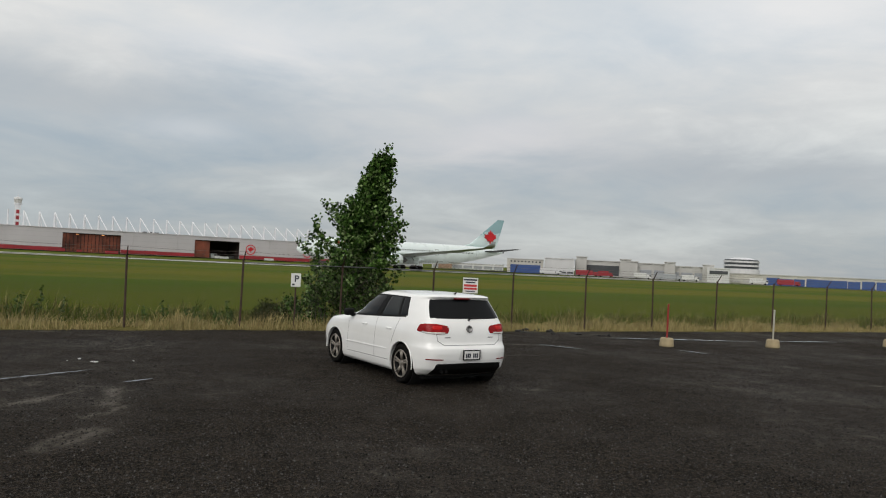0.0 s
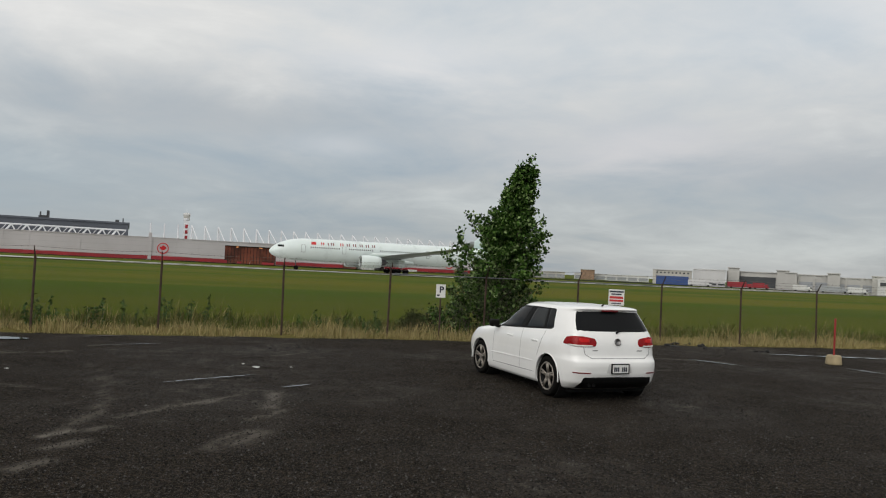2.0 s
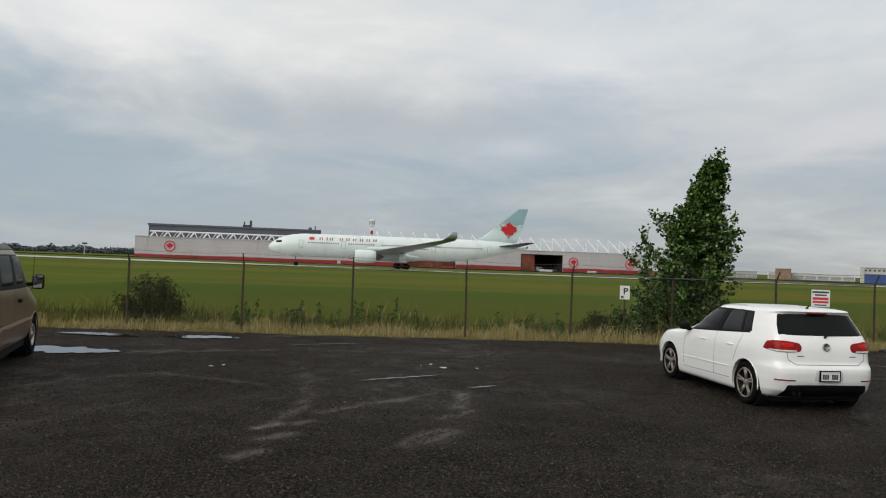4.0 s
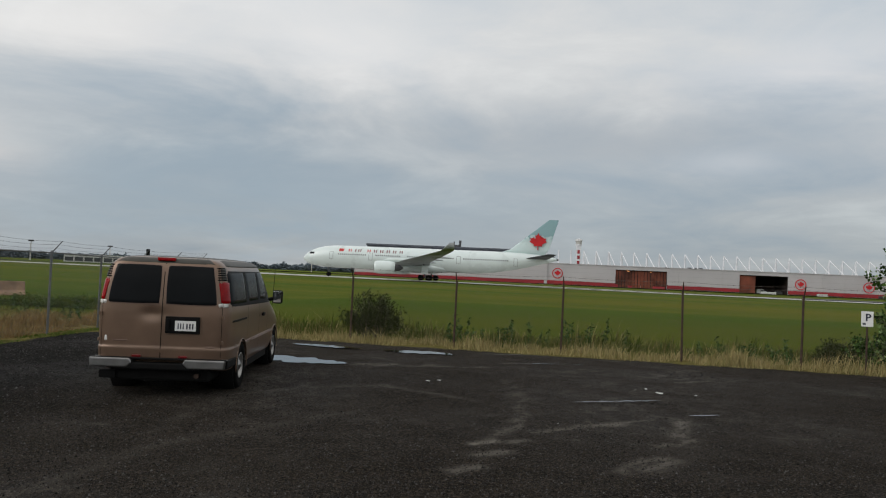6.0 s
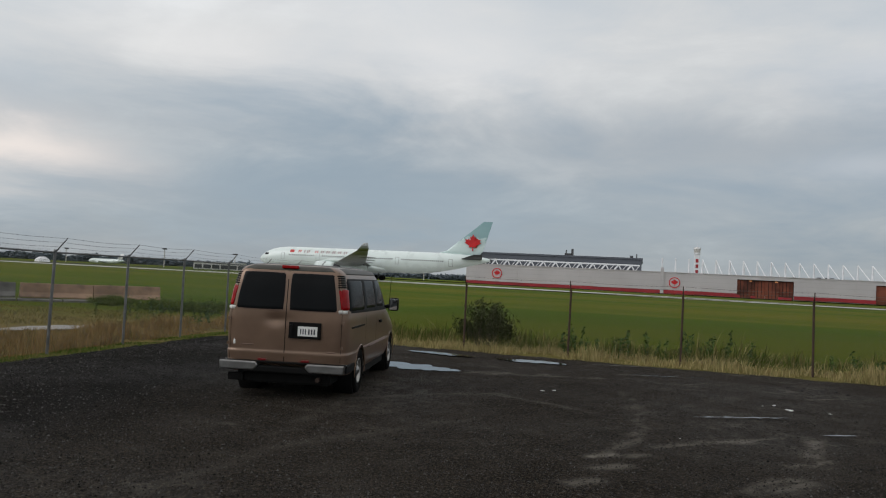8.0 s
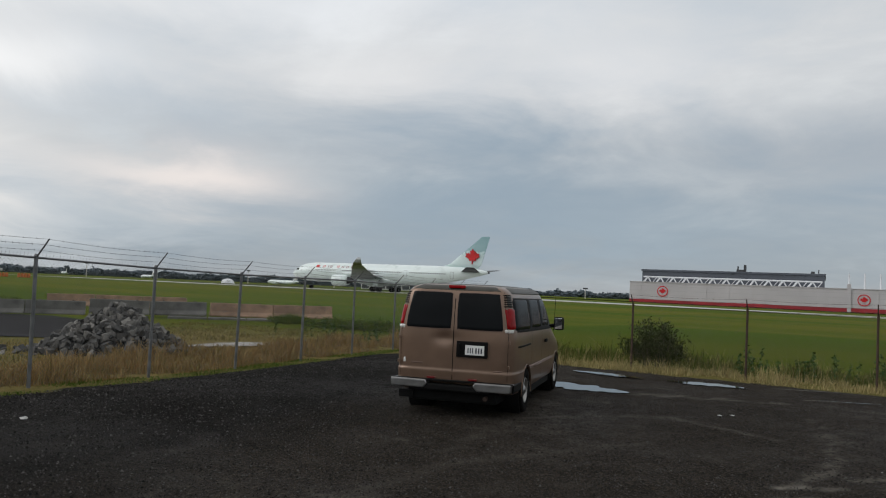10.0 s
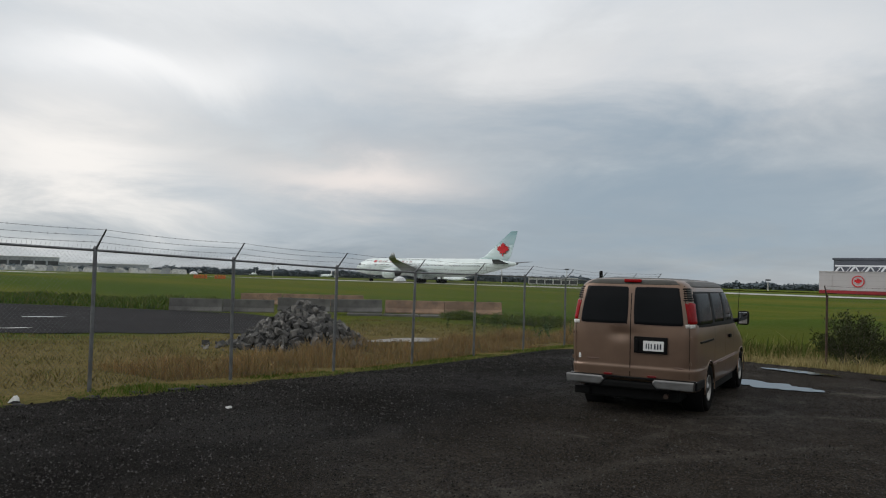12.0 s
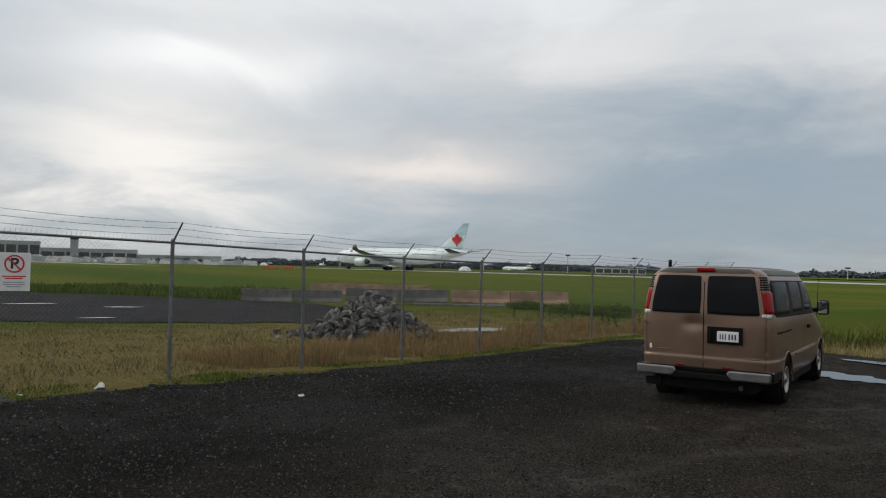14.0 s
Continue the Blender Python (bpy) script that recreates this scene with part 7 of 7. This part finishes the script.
c = (a + b) / 2
t = thing("concrete_slab", pose(c.x, c.y, gz(c.x, c.y) - 0.4, 0, 0, math.degrees(math.atan2(b.y - a.y, b.x - a.x))), "cracked concrete slab under the barriers", "slab")
for k in range(3):
    bm = B()
    w = (b - a).length / 3
    box(bm, -1.5 * w + w * k + 0.03, -1.5 * w + w * (k + 1) - 0.03, -0.75 - 0.05 * k, 0.7, 0, 0.52, 0.04)
    part("slab_block", bm, M_CONCRETE, t)


def rock_material():
    t = Tree("broken_limestone")
    p = t.local()
    t.pos()
    rnd = t.m("FRACT", t.m("ADD", t.t.nodes.new("ShaderNodeObjectInfo").outputs["Random"], t.geo.outputs["Random Per Island"]))
    col = t.ramp(rnd, (0.0, (0.022, 0.022, 0.021)), (0.55, (0.085, 0.080, 0.072)), (1.0, (0.27, 0.255, 0.23)))
    col = t.mix(t.ramp(t.noise(4, 5, 0.6, 0, p), (0.35, 0), (0.7, 0.7)), col, (0.06, 0.06, 0.06))
    t.bump(t.noise(14, 4, 0.6, 0, p), 0.5, 0.02)
    return t.done(col, 0.85)


M_ROCK = rock_material()
# near-black colour that stands for the shade between the rocks
M_GAPSHADE = paint("rock_gap_shade", (0.016, 0.015, 0.014), 0.9, 0, 0.4, 6, 30, 0.4)


def rock_mesh(seed):
    rng = random.Random(seed)
    bm = B()
    for x in (-1, 1):
        for y in (-1, 1):
            for z in (-1, 1):      # a split block with knocked corners
                bm.verts.new((x * rng.uniform(0.45, 1.25), y * rng.uniform(0.35, 0.85), z * rng.uniform(0.20, 0.62)))
    bmesh.ops.convex_hull(bm, input=bm.verts)
    for v in [v for v in bm.verts if not v.link_faces]:
        bm.verts.remove(v)
    bmesh.ops.recalc_face_normals(bm, faces=bm.faces)
    me = bpy.data.meshes.new("rock")
    bm.to_mesh(me)
    bm.free()
    me.materials.append(M_ROCK)
    return me


def rock_pile():
    rng = random.Random(77)
    c = P2(82.1, 26.0)
    z = gz(c.x, c.y)
    pile = thing("rock_pile", pose(c.x, c.y, z, 0, 0, 83.3), "heap of broken grey limestone rocks beyond the fence", "rock pile")
    R, H = 2.12, 1.46

    def top(x, y):
        r = math.hypot(x / 1.02, y / 0.85) / R
        return H * max(0.0, 1 - r) ** 0.85 * (1 + 0.18 * noise.noise((x, y, 3)))
    verts, faces = [], []
    n, m = 12, 32
    verts.append((0, 0, top(0, 0) - 0.12))
    for i in range(1, n + 1):
        for k in range(m):
            x, y = R * 1.02 * i / n * math.cos(2 * math.pi * k / m), R * 0.85 * i / n * math.sin(2 * math.pi * k / m)
            verts.append((x, y, top(x, y) - 0.12))
    for k in range(m):
        faces.append((0, 1 + k, 1 + (k + 1) % m))
    for i in range(n - 1):
        for k in range(m):
            a, b = 1 + i * m, 1 + (i + 1) * m
            j = (k + 1) % m
            faces.append((a + k, b + k, b + j, a + j))
    # dark sheet just under the rocks: the gaps' shade is its colour
    mesh_object("rubble_core", verts, faces, M_GAPSHADE, pile)
    kinds = [rock_mesh(k) for k in range(9)]
    extra_v, extra_f = [], []
    for k in range(980):
        a, s = rng.uniform(0, 6.283), rng.random() ** 0.6
        if k % 19 == 0:
            s = rng.uniform(1.0, 1.5)
        x, y = R * 1.02 * s * math.cos(a), R * 0.85 * s * math.sin(a)
        front = y < 0.3
        size = (0.045 + 0.108 * rng.random() ** 1.7) * (1.15 if s > 0.5 else 1.0)
        h = top(x, y) + size * 0.25
        mm = Matrix.LocRotScale((x, y, max(h, size * 0.3)), Euler((rng.uniform(0, 6), rng.uniform(0, 6), rng.uniform(0, 6))), (size, size, size))
        me = kinds[k % 9]
        if front and k < 640:
            ob = new("rock", me)
            ob.parent = pile
            ob.matrix_basis = mm
        else:
            i = len(extra_v)
            extra_v += [mm @ v.co for v in me.vertices]
            extra_f += [tuple(i + j for j in p.vertices) for p in me.polygons]
    rest = mesh_object("loose_rubble", extra_v, extra_f, M_ROCK, pile)
    tagged(rest, kind="stuff")


rock_pile()


# ---- bollards, signs ----
M_REDPOST = paint("red_post_paint", (0.30, 0.022, 0.020), 0.5, 0, 0.25, 4, 30)
M_PALEPOST = paint("pale_worn_post", (0.42, 0.40, 0.34), 0.6, 0, 0.25, 4, 30)
M_YELLOWBLOCK = paint("dirty_yellow_concrete", (0.36, 0.29, 0.17), 0.8, 0, 0.3, 3, 30, 0.2)


def bollard(az, d, h, mat, label, lean):
    g = P2(az, d)
    t = thing("post_in_block", pose(g.x, g.y, gz(g.x, g.y), 0, lean, az), label, "bollard", "posts in blocks")
    bm = B()
    lathe(bm, [(0, 0.20), (0.04, 0.205), (0.20, 0.185), (0.25, 0.155)], 16, Matrix.Rotation(radians(-90), 4, "Y"))
    part("block", bm, M_YELLOWBLOCK, t, "dirty yellow concrete block", True)
    bm = B()
    rod(bm, (0, 0, 0.22), (0, 0, h), 0.027, 0.026, 10)
    part("post", bm, mat, t)
    bm = B()
    rod(bm, (0, 0, h), (0, 0, h + 0.015), 0.034, 0.026, 10)
    part("cap", bm, mat, t)


bollard(-16.1, 23.2, 1.20, M_REDPOST, "red steel post set in a dirty concrete block", 0.5)
bollard(-23.0, 25.6, 1.12, M_PALEPOST, "pale worn post set in a dirty concrete block", 1.0)
bollard(-29.9, 29.8, 1.15, M_REDPOST, "red steel post set in a dirty concrete block", -0.5)


def letter(text, size, parent, material, x, y, z, name="letter"):
    """A raised letter in the built-in font, on a panel that faces -y."""
    cu = bpy.data.curves.new(name, "FONT")
    cu.body, cu.size, cu.align_x, cu.align_y, cu.extrude = text, size, "CENTER", "CENTER", 0.002
    cu.offset = 0.006 * size / 0.2
    tmp = new(name, cu)
    me = bpy.data.meshes.new_from_object(tmp.evaluated_get(bpy.context.evaluated_depsgraph_get()))
    bpy.data.objects.remove(tmp)
    me.transform(Matrix.Translation((x, y, z)) @ Matrix.Rotation(radians(90), 4, "X"))
    me.materials.clear()
    me.materials.append(material)
    ob = new(name, me)
    ob.parent = parent
    return ob


def sign(az, d, z, w, h, label, post):
    g = P2(az, d)
    t = thing("sign_board", pose(g.x, g.y, gz(g.x, g.y), 0, 0, az), label, "sign")
    base = z - gz(g.x, g.y)
    bm = B()
    box(bm, -w / 2, w / 2, -0.006, 0.006, base - h / 2, base + h / 2, 0.004)
    part("panel", bm, M_PLATE, t, "white sign panel")
    if post:
        bm = B()
        rod(bm, (0, 0.035, 0), (0, 0.035, base + h / 2 - 0.03), 0.022, n=8)
        part("post", bm, M_RUST, t)
    else:
        for x in (-w * 0.35, w * 0.35):
            bm = B()
            box(bm, x - 0.01, x + 0.01, 0.0, 0.075, base + h * 0.36, base + h * 0.40)
            part("clip", bm, M_STEEL, t)
    return t, base


def sign_bars(t, rows, material, name="text_bar"):
    for x0, x1, z0, z1 in rows:
        bm = B()
        box(bm, x0, x1, -0.010, -0.0065, z0, z1)
        part(name, bm, material, t)


t, b = sign(10.72, 22.35, 1.40, 0.27, 0.38, "white parking sign with a dark letter on a post", True)
letter("P", 0.25, t, M_INK, 0.02, -0.008, b + 0.03)
sign_bars(t, [(-0.10, -0.03, b - 0.15, b - 0.10)], M_INK)
t, b = sign(-1.98, 24.35, 1.42, 0.47, 0.48, "white warning notice with red and black lines on a post", True)
sign_bars(t, [(-0.21, 0.21, b + 0.15, b + 0.20), (-0.15, 0.15, b + 0.075, b + 0.115)], M_INK)
sign_bars(t, [(-0.20, 0.20, b - 0.04, b + 0.03), (-0.20, 0.20, b - 0.13, b - 0.07)], M_SIGNRED)
sign_bars(t, [(-0.15, 0.15, b - 0.20, b - 0.17)], M_INK)
t, b = sign(105.25, 13.55, 1.84, 0.43, 0.58, "white no-parking sign fixed to the side fence", False)
letter("P", 0.22, t, M_INK, 0.0, -0.008, b + 0.12)
bm = B()
lathe(bm, [(0.0, 0.135), (0.004, 0.135), (0.004, 0.112), (0.0, 0.112)], 36, Matrix.Translation((0, -0.0075, b + 0.12)) @ Matrix.Rotation(radians(-90), 4, "Z"), False)
part("red_ring", bm, M_SIGNRED, t)
bm = B()
box(bm, -0.115, 0.115, -0.013, -0.0105, -0.011, 0.011, 0, Matrix.Translation((0, 0, b + 0.12)) @ Matrix.Rotation(radians(45), 4, "Y"))
part("red_slash", bm, M_SIGNRED, t)
sign_bars(t, [(-0.16, 0.16, b - 0.075, b - 0.058), (-0.12, 0.12, b - 0.108, b - 0.091)], M_SIGNRED)
sign_bars(t, [(-0.14, 0.14, b - 0.165, b - 0.150), (-0.15, 0.15, b - 0.198, b - 0.183), (-0.10, 0.10, b - 0.231, b - 0.216)], M_FARGREY)


# ---- loose stones, clods, litter ----
def stones():
    """Crushed stone: tens of thousands of little chips, coarser near the side fence."""
    rg = np.random.RandomState(5)
    n = 200000
    az, r = np.radians(rg.uniform(-34, 112, n)), 5.0 + 19 * rg.random_sample(n) ** 1.35
    x, y = -r * np.sin(az), r * np.cos(az)
    qf = (x - FENCE_F0.x) * FENCE_FN.x + (y - FENCE_F0.y) * FENCE_FN.y
    qs = (x - FENCE_S0.x) * FENCE_SN.x + (y - FENCE_S0.y) * FENCE_SN.y
    coarse = np.clip((qs + 8) / 5, 0, 1)
    keep = (np.maximum(qf, qs) < -0.75) & (rg.random_sample(n) < 0.62 + 0.38 * coarse)
    x, y, coarse = x[keep], y[keep], coarse[keep]
    n = len(x)
    s = rg.uniform(0.006, 0.014, n) + rg.random_sample(n) ** 4 * (0.005 + 0.013 * coarse)
    base = np.array([(1, 0, -0.2), (-0.5, 0.87, -0.2), (-0.5, -0.87, -0.2), (0.1, 0.1, 0.75)])
    p = base[None] * rg.uniform(0.6, 1.4, (n, 4, 3)) * s[:, None, None]
    a = rg.uniform(0, 6.283, n)
    ca, sa = np.cos(a)[:, None], np.sin(a)[:, None]
    z = np.array([gz(u, v) for u, v in zip(x, y)]) + 0.006
    v = np.stack([x[:, None] + p[..., 0] * ca - p[..., 1] * sa, y[:, None] + p[..., 0] * sa + p[..., 1] * ca, z[:, None] + p[..., 2]], 2).reshape(-1, 3)
    k = np.arange(n)[:, None] * 4
    f = np.concatenate([k + [0, 1, 3], k + [1, 2, 3], k + [2, 0, 3]], 1).reshape(-1, 3)
    me = bpy.data.meshes.new("gravel")
    me.from_pydata(v.tolist(), [], f.tolist())
    me.materials.append(M_STONES)
    tagged(new("gravel", me), "loose dark crushed stone on the lot", "gravel", kind="stuff")


M_STONES = leaf_material("crushed_stone", [(0.004, 0.004, 0.004), (0.012, 0.011, 0.010), (0.030, 0.027, 0.025), (0.042, 0.038, 0.035), (0.050, 0.046, 0.042), (0.13, 0.125, 0.12)], 0.75)
stones()


def clod(x, y, w, h, seed, name, label, category, material, n=26):
    rng = random.Random(seed)
    bm = B()
    for _ in range(n):
        v = Vector((rng.gauss(0, 1), rng.gauss(0, 1), abs(rng.gauss(0, 1)))).normalized()
        k = rng.uniform(0.7, 1.1)
        bm.verts.new((v.x * w * k, v.y * w * 0.7 * k, v.z * h * k))
    bmesh.ops.convex_hull(bm, input=bm.verts)
    for v in [v for v in bm.verts if not v.link_faces]:
        bm.verts.remove(v)
    ob = part(name, bm, material, None)
    ob.matrix_basis = pose(x, y, gz(x, y) - 0.01, 0, 0, rng.uniform(0, 360))
    tagged(ob, label, category)


M_CLOD = paint("wet_black_earth", (0.012, 0.011, 0.010), 0.8, 0, 0.4, 6, 30, 0.4)
M_RAG = paint("dirty_white_plastic", (0.55, 0.55, 0.53), 0.6, 0, 0.2, 8, 40)
rng = random.Random(8)
for k in range(14):
    g = P2(rng.uniform(-5.5, -12.5), rng.uniform(24.6, 26))
    clod(g.x, g.y, rng.uniform(0.06, 0.25), rng.uniform(0.04, 0.11), 100 + k, "earth_clod", "wet black clod of earth by the grass", "clod", M_CLOD)
for k in range(12):
    g = P2(rng.uniform(20, 27), rng.uniform(18.3, 19.2))
    clod(g.x, g.y, rng.uniform(0.03, 0.07), rng.uniform(0.03, 0.06), 130 + k, "earth_clod", "small black clod on the gravel", "clod", M_CLOD)
for k in range(16):
    g = FENCE_S0 + FENCE_SD * rng.uniform(-7, 2) - FENCE_SN * rng.uniform(0.5, 0.95)
    clod(g.x, g.y, rng.uniform(0.05, 0.22), rng.uniform(0.03, 0.07), 150 + k, "earth_clod", "dark clod of turf at the grass edge", "clod", M_CLOD)
for az, d, w, h in ((40.0, 14.7, 0.07, 0.02), (39.2, 14.9, 0.06, 0.02), (24.5, 15.6, 0.07, 0.03), (23.6, 15.2, 0.12, 0.03), (86.8, 12.5, 0.07, 0.05), (100.1, 14.0, 0.11, 0.13), (104.7, 13.5, 0.09, 0.05), (21.2, 15.3, 0.05, 0.02), (30.6, 11.3, 0.04, 0.015), (25.3, 15.4, 0.05, 0.02)):
    g = P2(az, d)
    clod(g.x, g.y, w, h, int(az * 10), "litter", "crumpled scrap of white litter on the ground", "litter", M_RAG, 16)
motions()
